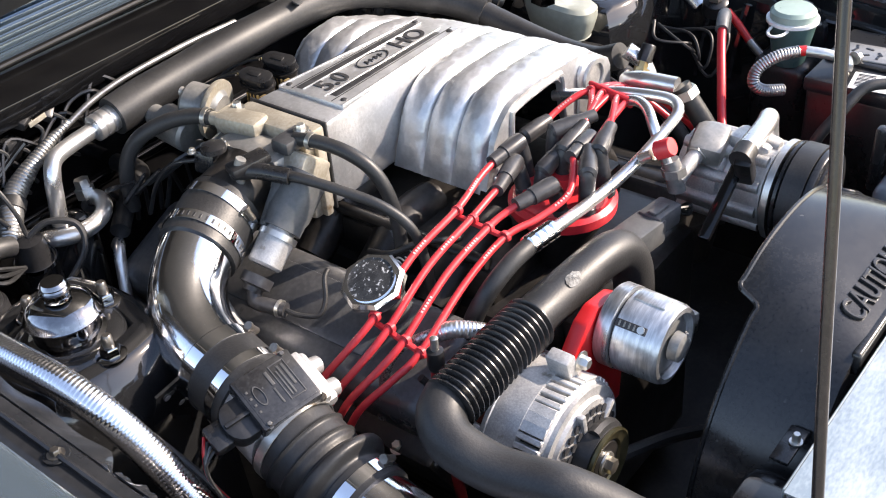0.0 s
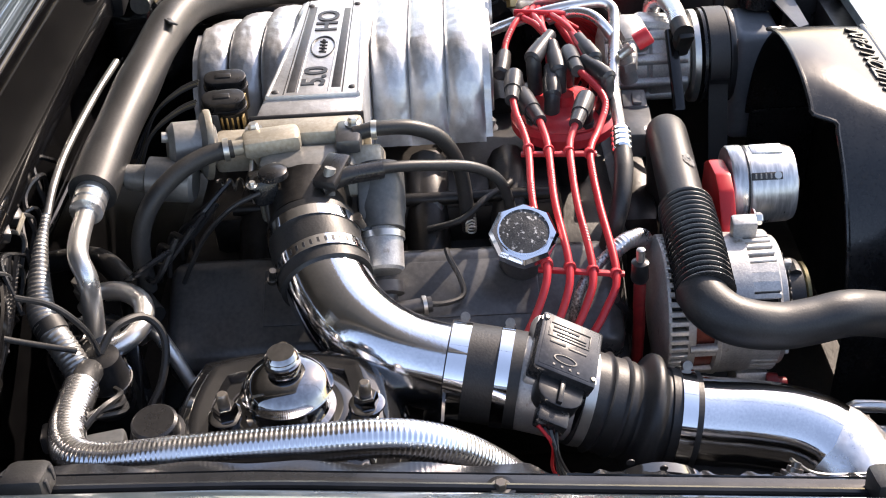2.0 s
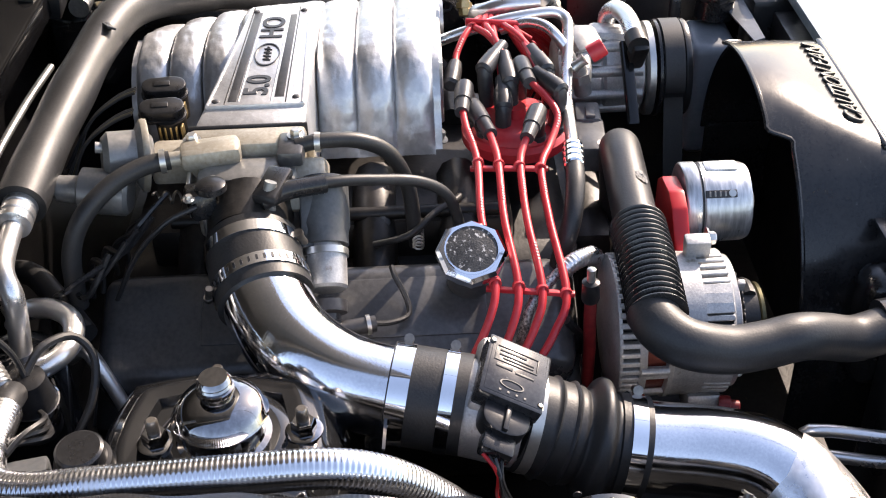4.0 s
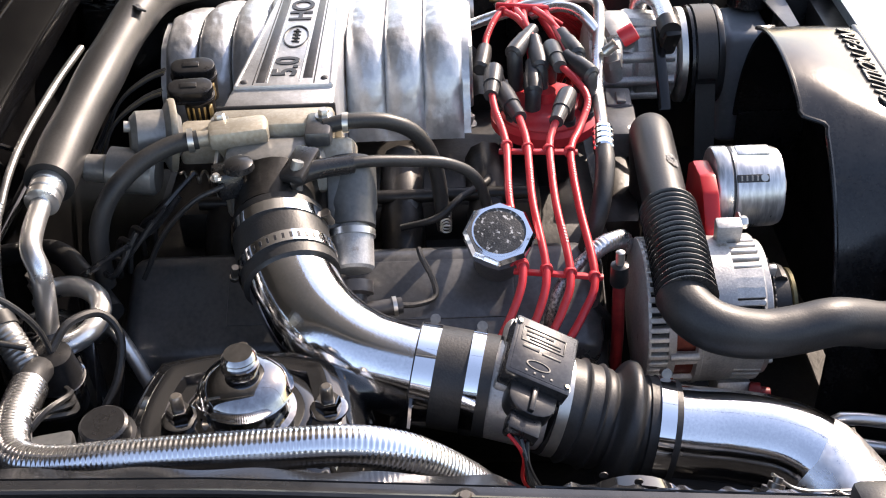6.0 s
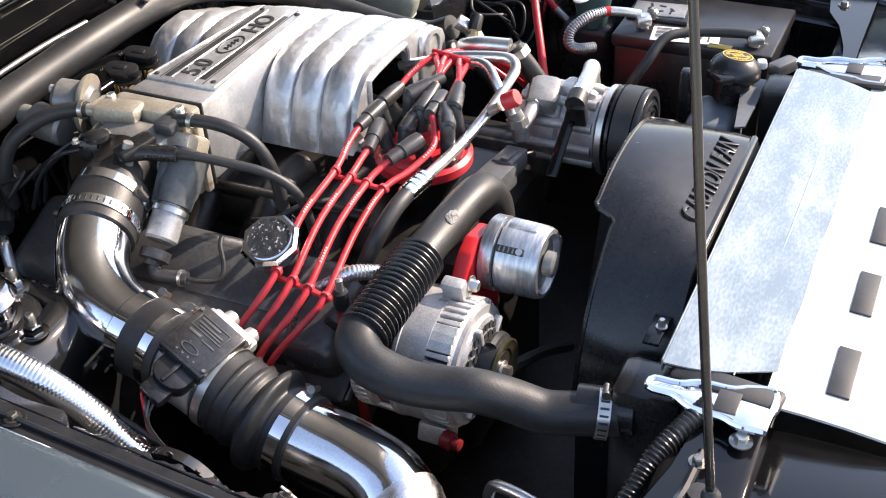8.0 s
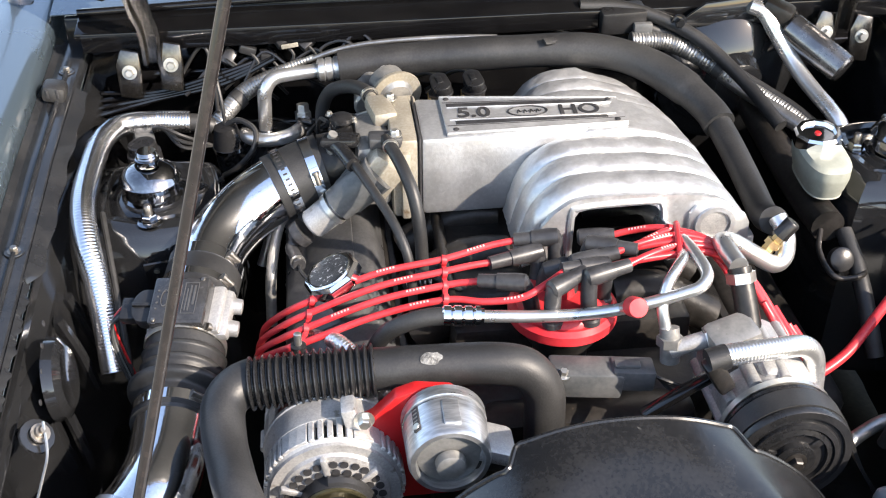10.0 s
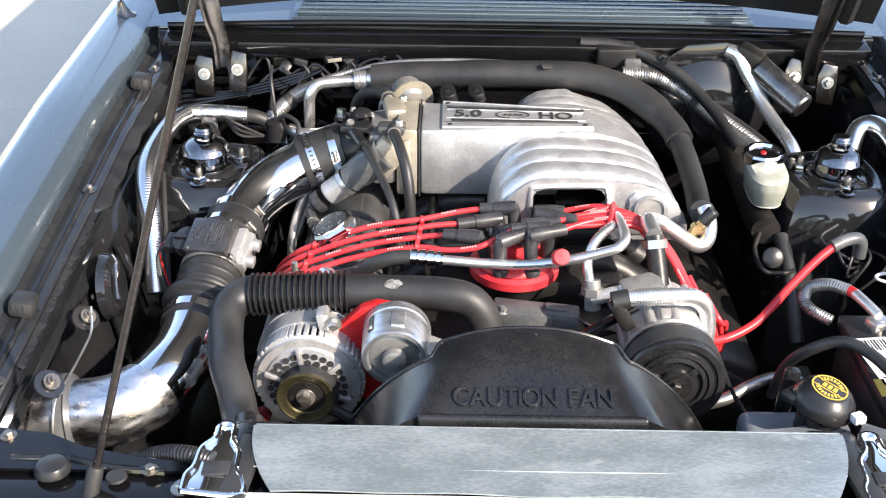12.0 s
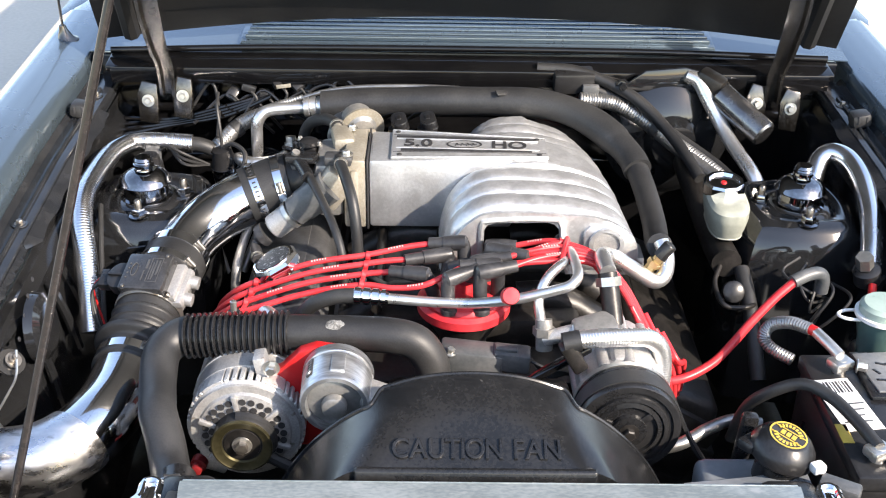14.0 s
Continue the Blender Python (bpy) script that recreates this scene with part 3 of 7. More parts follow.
cov = solo("radiator_cover", sheet(wavy, 40, 10, 0.0018), GALV, (0, -0.07, 0.79), "bright galvanised sheet cover over the radiator", "radiator cover")
part("rear_fold", box((0, -0.0185, 0.792), (0.665, 0.002, 0.016), bevel=0.0008), GALV, cov)
part("crease", sweep([(-0.325, -0.088, 0.7962), (0.0, -0.089, 0.7962), (0.322, -0.088, 0.7962)], 0.0009, 6, 0.04), GALV, cov)
nose = thing("header_panel", (0, -0.26, 0.70), "pale primed header panel with slots ahead of the radiator", "header panel", kind="structure")
part("panel", sheet(lambda u, v: Vector((-0.345 + 0.69 * u, -0.121 - 0.31 * v, 0.788 - 0.062 * v * v)), 24, 8, 0.003), PRIMER, nose)
for k in range(5):
    part("slot", box((-0.27 + 0.135 * k, -0.185, 0.7860), (0.075, 0.022, 0.003), (4, 0, 0), 0.001), INK, nose)
for s in (-1, 1):
    part("side_filler", box((s * 0.49, -0.275, 0.752), (0.285, 0.30, 0.030), bevel=0.008), JETBLACK, nose)
part("bumper", box((0, -0.52, 0.55), (1.66, 0.22, 0.30), bevel=0.05), PAINT, nose)

# hood raised at the rear, propped open
hood = thing("hood", (0, 1.05, 0.93), "raised grey hood with a black underside, held by a prop rod", "hood")
HOOD_UP = Vector((0, -0.54, 0.84)).normalized()


def hoodpt(u, v, off=0.0):
    w = 0.675 - 0.03 * v
    bow = 0.03 * (1 - (2 * u - 1) ** 2)
    out = Vector((0, 0.84, 0.54))
    return Vector(((2 * u - 1) * w, 1.035 + bow * (1 - v), 0.937 - 0.022 * (2 * u - 1) ** 2 * (1 - v))) + HOOD_UP * (1.14 * v) + out * (bow * 0.8 + off)


part("skin", sheet(lambda u, v: hoodpt(u, v, 0.03), 24, 16, 0.002), PAINT, hood)
part("underside", sheet(lambda u, v: hoodpt(u, v, 0.004 if 0.08 < u < 0.92 and 0.05 < v < 0.95 else 0.024), 26, 20, 0.003), HOODM, hood)
for s in (-1, 1):
    part("side_rail", sweep([hoodpt(0.5 + s * 0.455, 0.02, 0.004), hoodpt(0.5 + s * 0.45, 0.5, 0.004), hoodpt(0.5 + s * 0.44, 0.97, 0.004)], 0.016, 8, 0.06), HOODM, hood)

# hinges
for s in (-1, 1):
    m = [(s * 0.542, 0.968, 0.855), (s * 0.541, 0.962, 0.91), (s * 0.549, 0.958, 0.945), (s * 0.556, 0.945, 1.02), (s * 0.556, 0.93, 1.10)]
    def arm(u, v, P=catmull(m, 0.008)):
        p = P[min(len(P) - 1, int(u * (len(P) - 1) + 0.5))]
        w = 0.013 + 0.007 * min(1, u * 1.6)
        e = abs(2 * v - 1)
        return p + Vector(((2 * v - 1) * w, -0.010 * (e > 0.7) + 0.002, 0))
    h = part("hinge_arm", sheet(arm, 24, 10, 0.003), HINGE, hood, "dark steel hinge arm")
    for dx, dz, dy in ((-0.034, -0.008, 0.0), (0.030, 0.004, -0.006)):
        m = basis((s * 0.545 - s * dx, 0.972 + dy, 0.845 + dz), (1, 0, 0.0), (0, 0.15, 1))
        br = part("hinge_bracket", plate([(-0.018, -0.035), (0.014, -0.040), (0.018, 0.0), (0.017, 0.034), (-0.010, 0.040), (-0.020, 0.015)], m, 0.010, 0.003), HINGE, h)
        part("hinge_bolt", bolt(m @ Vector((0, 0.004, 0.010 if m.to_3x3().col[2].y < 0 else 0.0)), (0, -1, 0.15), 0.007, 0.008), STEEL, h)

rod = thing("prop_rod", (-0.505, -0.117, 0.755), "thin dark steel hood prop rod standing on the radiator support", "prop rod")
rp = [(-0.506, -0.118, 0.75), (-0.437, -0.070, 1.0), (-0.382, -0.033, 1.2), (-0.327, 0.006, 1.4), (-0.285, 0.06, 1.55), (-0.26, 0.30, 1.76), (-0.258, 0.43, 1.86)]
part("rod", sweep(rp, 0.0043, 10, 0.02), ROD, rod)
part("pivot", lathe((-0.512, -0.122, 0.730), (0.276, 0.192, 1), [(0, 0.0095), (0.078, 0.0090), (0.083, 0.0065)], 14), RUBBER, rod)

ant = thing("antenna", (-0.755, 1.10, 0.905), "dark chrome radio antenna with an oval base on the fender", "antenna")
part("base", lathe((-0.755, 1.10, 0.903), (-0.1, -0.1, 1), [(0, 0.024), (0.004, 0.023), (0.009, 0.015), (0.024, 0.008), (0.034, 0.006)], 24), HINGE, ant)
part("mast", sweep([(-0.7575, 1.0975, 0.933), (-0.768, 1.105, 1.35)], 0.0025, 8, 0.1), HINGE, ant)


# ---- engine: dark castings below ----
core = thing("engine_block", (0, 0.6, 0.32), "dark grimy engine block and heads", "engine block")
part("block", box((0.0, 0.60, 0.50), (0.34, 0.55, 0.38), bevel=0.03), DARK, core)
part("timing_cover", box((0.0, 0.315, 0.52), (0.26, 0.06, 0.34), bevel=0.02), DARK, core)
for s in (-1, 1):
    part("cylinder_head", box((s * 0.265, 0.61, 0.600 - 0.025 * s), (0.16, 0.52, 0.11), (0, s * 30, 0), 0.01), DARK, core)
part("lower_intake", box((0.0, 0.62, 0.70), (0.30, 0.42, 0.07), bevel=0.012), DARK, core)
for k in range(4):
    for s in (-1, 1):
        part("intake_port", sweep([(s * 0.06, 0.47 + 0.10 * k, 0.735), (s * 0.12, 0.47 + 0.10 * k, 0.735), (s * 0.19, 0.47 + 0.10 * k, 0.69)], 0.026, 10, 0.03), DARK, core)


def valve_cover(s):
    # Far cover takes the darker iron and sits lower to imitate shade there.
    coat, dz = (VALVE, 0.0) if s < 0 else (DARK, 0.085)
    v = thing("valve_cover", (s * 0.29, 0.61, 0.66), "dark grey painted valve cover with a bolted rim", "valve cover", "valve covers")
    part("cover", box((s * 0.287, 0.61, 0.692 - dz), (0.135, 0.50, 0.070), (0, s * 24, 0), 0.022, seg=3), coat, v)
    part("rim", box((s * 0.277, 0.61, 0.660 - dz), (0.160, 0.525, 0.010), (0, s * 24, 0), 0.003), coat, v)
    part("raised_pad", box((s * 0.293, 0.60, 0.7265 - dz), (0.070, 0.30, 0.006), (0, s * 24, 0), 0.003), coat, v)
    for k in range(4):
        part("bolt", bolt((s * 0.352, 0.40 + 0.14 * k, 0.632 - dz), (s * 0.41, 0, 0.91), 0.006, 0.008), STEEL, v)
    return v


for s in (-1, 1):
    valve_cover(s)

# ---- intake manifold ----
man = thing("intake_manifold", (0.03, 0.69, 0.76), "silver cast aluminium intake manifold with ribbed runners", "intake manifold")
part("plenum", plate([(-0.166, 0.632), (0.06, 0.634), (0.06, 0.7255), (-0.166, 0.752)], Matrix.Translation((0, 0, 0.765)), 0.1165, 0.007), CAST, man)


def right_end(y):
    pts = [(0.49, 0.236), (0.63, 0.226), (0.75, 0.210), (0.80, 0.198), (0.85, 0.182), (0.885, 0.165)]
    for (a, xa), (b, xb) in zip(pts, pts[1:]):
        if y <= b:
            return xa + (xb - xa) * (y - a) / (b - a)
    return pts[-1][1]


def arch(left, right, top, n):
    """Cross-section of the runners, over from the left foot to the right foot."""
    w = right - left
    P = catmull([(left - 0.004, 0, 0.765), (left, 0, 0.800), (left + 0.016, 0, top - 0.038), (left + 0.052, 0, top - 0.007), (left + 0.105, 0, top),
                 (right - 0.09, 0, top - 0.006), (right - 0.035, 0, top - 0.026), (right - 0.006, 0, top - 0.058), (right, 0, 0.790), (right + 0.002, 0, 0.768)], 0.002)
    return [P[round(i * (len(P) - 1) / n)] for i in range(n + 1)]


def skin(y0, y1, left, top, depth, nu, sharp=2):
    """The surface of one runner arching over from the left foot to the right foot, with grooves at both edges."""
    def fn(u, v):
        y = y0 + (y1 - y0) * v
        hump = math.sqrt(max(0, 1 - abs(2 * v - 1) ** sharp))
        A = arch(left, right_end(y), top, nu)
        i = round(u * nu)
        p = A[i]
        q = A[min(i + 1, nu)] - A[max(i - 1, 0)]
        nrm = Vector((-q.z, 0, q.x)).normalized()
        fade = min(1, u * 9) * (1 if u < 0.60 else max(0.0, 1 - (u - 0.60) / 0.25))
        lump = 0.0010 * noise.noise(Vector((p.x * 90, y * 90, p.z * 90))) + 0.0007 * noise.noise(Vector((p.x * 230, y * 230, p.z * 230)))
        d = -depth * (1 - hump) * fade + lump
        return Vector((p.x + nrm.x * d, y, p.z + nrm.z * d))
    return fn


def runner(y0, y1, left, top, depth=0.0095, nv=18, nu=80, sharp=2):
    return sheet(skin(y0, y1, left, top, depth, nu, sharp), nu, nv)


for k in range(3):
    part("front_runner", runner(0.632 - 0.0456 * k, 0.5864 - 0.0456 * k, -0.052, 0.880, 0.0118), CAST, man, angle=70)
    part("rear_runner", runner(0.727 + 0.041 * k, 0.768 + 0.041 * k, -0.036 + 0.006 * k, 0.879 - 0.003 * k, 0.0105), CAST, man, angle=70)
part("centre_shell", runner(0.629, 0.730, -0.02, 0.8815, 0.014, 28, 60, 14), CAST, man, angle=70)
edge = skin(0.5408, 0.4952, -0.052, 0.880, 0.0118, 80)
A = [edge(i / 80, 1.0) for i in range(81)]
out = [(p.x, p.z) for p in A] + [(0.236, 0.768), (0.132, 0.768), (0.122, 0.800), (0.117, 0.842), (0.110, 0.850), (0.100, 0.853), (0.026, 0.851), (0.014, 0.848), (0.009, 0.840), (0.008, 0.790), (0.006, 0.768)]
part("front_face", plate(out[1:-1], basis((0, 0.4954, 0), (1, 0, 0), (0, 0, 1)), 0.0085, 0.0), CAST, man)
edge = skin(0.809, 0.850, -0.024, 0.873, 0.0105, 80)
part("rear_face", plate([(p.x, p.z) for p in (edge(i / 80, 1.0) for i in range(81))], basis((0, 0.856, 0), (1, 0, 0), (0, 0, 1)), 0.008), CAST, man)
part("window_lip", sweep([(0.004, 0.4865, 0.775), (0.005, 0.4865, 0.842), (0.016, 0.4865, 0.855), (0.10, 0.4865, 0.858), (0.119, 0.4865, 0.850), (0.124, 0.4865, 0.80), (0.134, 0.4865, 0.77)], 0.004, 8, 0.006), CAST, man)
padm = basis((0.195, 0.487, 0.820), (1, 0, 0), (0, 0, 1))
part("boss_pad", plate([(-0.042, -0.040), (0.038, -0.040), (0.037, 0.000), (0.030, 0.014), (0.012, 0.025), (-0.034, 0.030), (-0.042, 0.020)], padm, 0.006, 0.002), CAST, man)
part("boss_ring", ring((0.186, 0.4795, 0.823), (0, 1, 0), 0.0195, 0.006, 0.006, 32), CAST, man)
part("boss_disc", lathe((0.186, 0.4808, 0.823), (0, -1, 0), [(0, 0.019), (0.001, 0.0188)], 32), CASTROUGH, man)
part("mounting_foot", box((0.232, 0.515, 0.780), (0.030, 0.05, 0.03), bevel=0.006), CAST, man)
for x, y in ((-0.03, 0.512), (0.225, 0.53)):
    part("bolt", bolt((x, y - 0.02, 0.772), (0, -0.4, 1), 0.008, 0.010), STEEL, man)

def on_plate(u, f):
    """A spot on the tapered name plate: u along it from the throttle end, f from its front edge to its rear edge."""
    front, rear = 0.6355 + 0.006 * u, 0.7435 - 0.0285 * u
    return -0.1315 + 0.2435 * u, front + (rear - front) * f


def strip(u0, u1, f0, f1, z, h, bevel=0.0003):
    """A flat strip on the plate; f0 and f1 hold the strip's edges at the throttle end and at the far end."""
    quad = [on_plate(u, a + (b - a) * u) for u, (a, b) in ((u0, f0), (u1, f0), (u1, f1), (u0, f1))]
    return plate(quad, Matrix.Translation((0, 0, z)), h, bevel)


npl = part("name_plate", strip(0, 1, (0, 0), (1, 1), 0.8805, 0.0055, 0.0012), CAST, man, "raised silver plate with dark letters")
part("edge_bead", strip(0.004, 0.996, (0.01, 0.01), (0.035, 0.04), 0.8858, 0.0012), CAST, npl)
part("edge_bead", strip(0.004, 0.996, (0.965, 0.96), (0.99, 0.99), 0.8858, 0.0012), CAST, npl)
for f0, f1 in (((0.185, 0.17), (0.200, 0.19)), ((0.800, 0.935), (0.815, 0.955))):
    part("groove", strip(0.01, 0.99, f0, f1, 0.8858, 0.0006), INK, npl)
for u0, u1, f0, f1 in ((0.06, 0.90, (0.215, 0.21), (0.315, 0.315)), (0.03, 0.93, (0.690, 0.79), (0.780, 0.915))):
    part("dark_band", strip(u0, u1, f0, f1, 0.8858, 0.0007), PLATEDARK, npl)
for f0, f1 in (((0.335, 0.325), (0.345, 0.337)), ((0.665, 0.765), (0.675, 0.778))):
    part("fine_bead", strip(0.03, 0.95, f0, f1, 0.8858, 0.0014), CAST, npl)
tilt = Matrix.Rotation(radians(-1.5), 4, "Z")
lettering("5.0", 0.0375, Matrix.Translation((-0.090, 0.6885, 0.8864)) @ tilt, npl, PLATEDARK, "numeral", 0.0008, 1.0, 0.0008)
lettering("HO", 0.0375, Matrix.Translation((0.053, 0.6830, 0.8864)) @ tilt, npl, PLATEDARK, "letter", 0.0008, 0.98, 0.0008)
bm = ring((0, 0, 0), (0, 0, 1), 0.0165, 0.0016, 0.0013, 40)
bmesh.ops.scale(bm, vec=(1.55, 0.82, 1), verts=bm.verts)
bmesh.ops.translate(bm, vec=(-0.017, 0.6855, 0.8866), verts=bm.verts)
part("oval", bm, PLATEDARK, npl)
for k in range(4):
    part("bar", sweep([(-0.031 + 0.0085 * k, 0.6805, 0.8864), (-0.029 + 0.0085 * k, 0.6900, 0.8864), (-0.0265 + 0.0085 * k, 0.6835, 0.8864), (-0.0240 + 0.0085 * k, 0.6865, 0.8864)], 0.0010, 6, 0.002), PLATEDARK, npl)
for rx, ry in ((-0.1225, 0.7325), (-0.1185, 0.6455), (0.0985, 0.7080), (0.0985, 0.6495)):
    part("rivet", lathe((rx, ry, 0.8858), (0, 0, 1), [(0, 0.0042), (0.0012, 0.0040), (0.0022, 0.0022)], 14), PLATEDARK, npl)

# ---- throttle body and its valves ----
tb = thing("throttle_body", (-0.215, 0.69, 0.77), "heat-stained aluminium throttle body with a tan spacer plate", "throttle body")
part("gasket", box((-0.1675, 0.694, 0.8225), (0.003, 0.126, 0.120), bevel=0.001), INK, tb)
part("spacer", box((-0.187, 0.694, 0.8225), (0.036, 0.124, 0.118), bevel=0.006), TAN, tb)
part("spacer_rib", box((-0.187, 0.629, 0.815), (0.012, 0.010, 0.10), bevel=0.003), TAN, tb)
part("body", box((-0.228, 0.690, 0.824), (0.048, 0.105, 0.092), bevel=0.012), GREYMETAL, tb)
part("top_block", box((-0.212, 0.728, 0.877), (0.034, 0.062, 0.022), (0, 0, 10), 0.007), TAN, tb)
part("nozzle", sweep([(-0.220, 0.752, 0.877), (-0.226, 0.782, 0.877)], 0.0085, 12, 0.01), TAN, tb)
part("nozzle_clip", ring((-0.2245, 0.775, 0.877), (-0.2, 1, 0), 0.0108, 0.006, 0.0016, 20), STEEL, tb)
part("front_nipple_block", box((-0.212, 0.645, 0.877), (0.045, 0.028, 0.018), (0, 0, 0), 0.005), VALVE, tb)
part("outlet", lathe((-0.248, 0.690, 0.826), (-1, -0.05, -0.1), [(0, 0.046), (0.014, 0.043), (0.050, 0.041)], 32), DARK, tb)
part("nipple", sweep([(-0.283, 0.664, 0.845), (-0.283, 0.664, 0.868), (-0.279, 0.660, 0.882)], 0.0062, 12, 0.005), GREYMETAL, tb)
for sx, sy2 in ((-0.282, 0.742), (-0.250, 0.722)):
    part("sensor_screw", bolt((sx, sy2, 0.8665), (0, 0, 1), 0.0038, 0.005), STEEL, tb)
part("throttle_lever", plate([(-0.02, -0.018), (0.016, -0.020), (0.022, 0.004), (0.006, 0.022), (-0.018, 0.016)], basis((-0.236, 0.747, 0.845), (1, 0, 0), (0, 0, 1)), -0.004, 0.001), STEEL, tb)
part("lever_spring", sweep([(-0.236 + 0.006 * math.cos(k * 0.9), 0.752 + 0.0016 * k, 0.840 + 0.006 * math.sin(k * 0.9)) for k in range(24)], 0.0015, 6, 0.003), DARKSTEEL, tb)
tps = part("position_sensor", box((-0.262, 0.735, 0.852), (0.040, 0.028, 0.030), (0, 10, 20), 0.006), PLASTIC, tb)
part("sensor_cap", lathe((-0.266, 0.722, 0.868), (0, 0, 1), [(0, 0.016), (0.006, 0.015), (0.009, 0.010)], 18), PLASTIC, tps)
for px, py, pz in ((-0.255, 0.655, 0.868), (-0.20, 0.640, 0.886), (-0.198, 0.748, 0.884)):
    part("bolt", bolt((px, py, pz), (0, 0, 1), 0.006, 0.007), STEEL, tb)
part("linkage_cover", box((-0.270, 0.660, 0.872), (0.050, 0.026, 0.012), (0, -6, -18), 0.004), PLASTIC, tb)

egr = thing("egr_valve", (-0.182, 0.815, 0.84), "stained metal vacuum valve with a domed diaphragm can", "vacuum valve")
part("can", lathe((-0.184, 0.795, 0.860), (-0.30, 1, 0.18), [(0, 0.020), (0.006, 0.026), (0.008, 0.036), (0.012, 0.037), (0.015, 0.034), (0.018, 0.0275), (0.046, 0.0265), (0.052, 0.020)], 32), GREYMETAL, egr)
part("flange", lathe((-0.184, 0.797, 0.860), (-0.30, 1, 0.18), [(0.004, 0.0385), (0.0075, 0.0390), (0.011, 0.0375)], 32), TAN, egr)
part("foot", box((-0.180, 0.772, 0.848), (0.04, 0.05, 0.035), bevel=0.006), TAN, egr)
part("nipple", sweep([(-0.196, 0.83, 0.878), (-0.20, 0.848, 0.882)], 0.006, 10, 0.01), CASTROUGH, egr)
can2 = solo("vacuum_canister", lathe((-0.222, 0.815, 0.838), (0.05, 1, 0.10), [(0, 0.020), (0.004, 0.024), (0.05, 0.024), (0.054, 0.015), (0.075, 0.014), (0.078, 0.010)], 28), GREYMETAL, (-0.205, 0.83, 0.80),
            "pale grey vacuum canister beside the throttle body", "canister")

iac = thing("idle_air_valve", (-0.27, 0.61, 0.79), "grey cylindrical air valve with a tan connector end", "air valve")
ia, ib = Vector((-0.225, 0.615, 0.845)), Vector((-0.325, 0.612, 0.765))
d = (ib - ia).normalized()
part("barrel", lathe(ia, d, [(0, 0.026), (0.050, 0.026), (0.056, 0.024), (0.070, 0.0235)], 28), GREYPL, iac)
part("neck", lathe(ia + d * 0.070, d, [(0, 0.017), (0.008, 0.017), (0.008, 0.021), (0.043, 0.0205), (0.046, 0.018)], 26), CASTROUGH, iac)
part("strap", ring(ia + d * 0.078, d, 0.0215, 0.007, 0.0015), STEEL, iac)
part("connector", lathe(ib + d * 0.0, d, [(0, 0.019), (0.012, 0.019), (0.014, 0.012), (0.02, 0.011)], 18), BOOT, iac)
part("base", box((-0.222, 0.632, 0.838), (0.05, 0.045, 0.055), (0, 38, 0), 0.006), TAN, iac)
part("side_bracket", box((-0.268, 0.630, 0.825), (0.018, 0.014, 0.055), (0, 38, 0), 0.003), GREYPL, iac)
part("lead", sweep([(-0.334, 0.566, 0.741), (-0.330, 0.550, 0.738), (-0.316, 0.532, 0.736), (-0.300, 0.535, 0.748), (-0.288, 0.545, 0.765), (-0.278, 0.548, 0.770)], 0.003, 8, 0.006), RUBBER, iac)
part("plug", sweep([(-0.338, 0.610, 0.752), (-0.344, 0.604, 0.744), (-0.340, 0.590, 0.742), (-0.334, 0.566, 0.741)], 0.0088, 12, 0.004), BOOT, iac)
part("plug_clip", ring((-0.336, 0.573, 0.7415), (0.2, -1, 0), 0.0088, 0.004, 0.0016, 18), STEEL, iac)

for (x, y, z) in ((-0.122, 0.79, 0.876), (-0.074, 0.795, 0.876)):
    v = thing("vacuum_solenoid", (x, y, z - 0.03), "round black vacuum solenoid with a tan base behind the name plate", "solenoid", "vacuum solenoids")
    m = basis((x, y, z), (-0.12, 1, 0.05), (-1, -0.12, -0.2))
    ol = [(0.014 + 0.0125 * math.cos(q), 0.0125 * math.sin(q)) for q in [radians(-90 + 15 * j) for j in range(13)]] + [(-0.009 + 0.0135 * math.cos(q), 0.0135 * math.sin(q)) for q in [radians(90 + 15 * j) for j in range(13)]]
    cp = part("cap", plate(ol, m @ Matrix.Translation((0, 0, -0.002)), 0.012, 0.002), PLASTIC, v)
    part("cap_tab", local(m, (0.004, 0, 0.0105), (0.018, 0.008, 0.002), 0.0008), PLASTIC, cp)
    part("skirt", plate([(px * 1.06, py * 1.08) for px, py in ol], m @ Matrix.Translation((0, 0, -0.006)), 0.004, 0.001), PLASTIC, v)
    part("base", lathe((x - 0.002, y - 0.006, z - 0.032), (0, 0, 1), [(0, 0.016), (0.026, 0.017)], 20), DARK, v)
    for k in range(5):
        part("base_fin", box((x - 0.012, y - 0.020 + 0.006 * k, z - 0.018), (0.014, 0.0025, 0.018), bevel=0.0008), BRASS, v)
    for k, mm in enumerate((RUBBER, OLIVE, RUBBER, RUBBER)):
        part("wire", sweep([(x - 0.006 + 0.004 * k, y + 0.034, z + 0.002), (x - 0.012 + 0.004 * k, y + 0.055, z - 0.004), (x - 0.03 + 0.003 * k, y + 0.085, z - 0.022), (x - 0.06, y + 0.10 + 0.004 * k, z - 0.06)], 0.0017, 6, 0.01), mm, v)

# breather hoses
def hose(name, pts, r, label, mat=None, category="hose", group="", seg=12, step=0.008):
    return solo(name, sweep(pts, r, seg, step), mat or RUBBER, pts[len(pts) // 2], label, category, group)


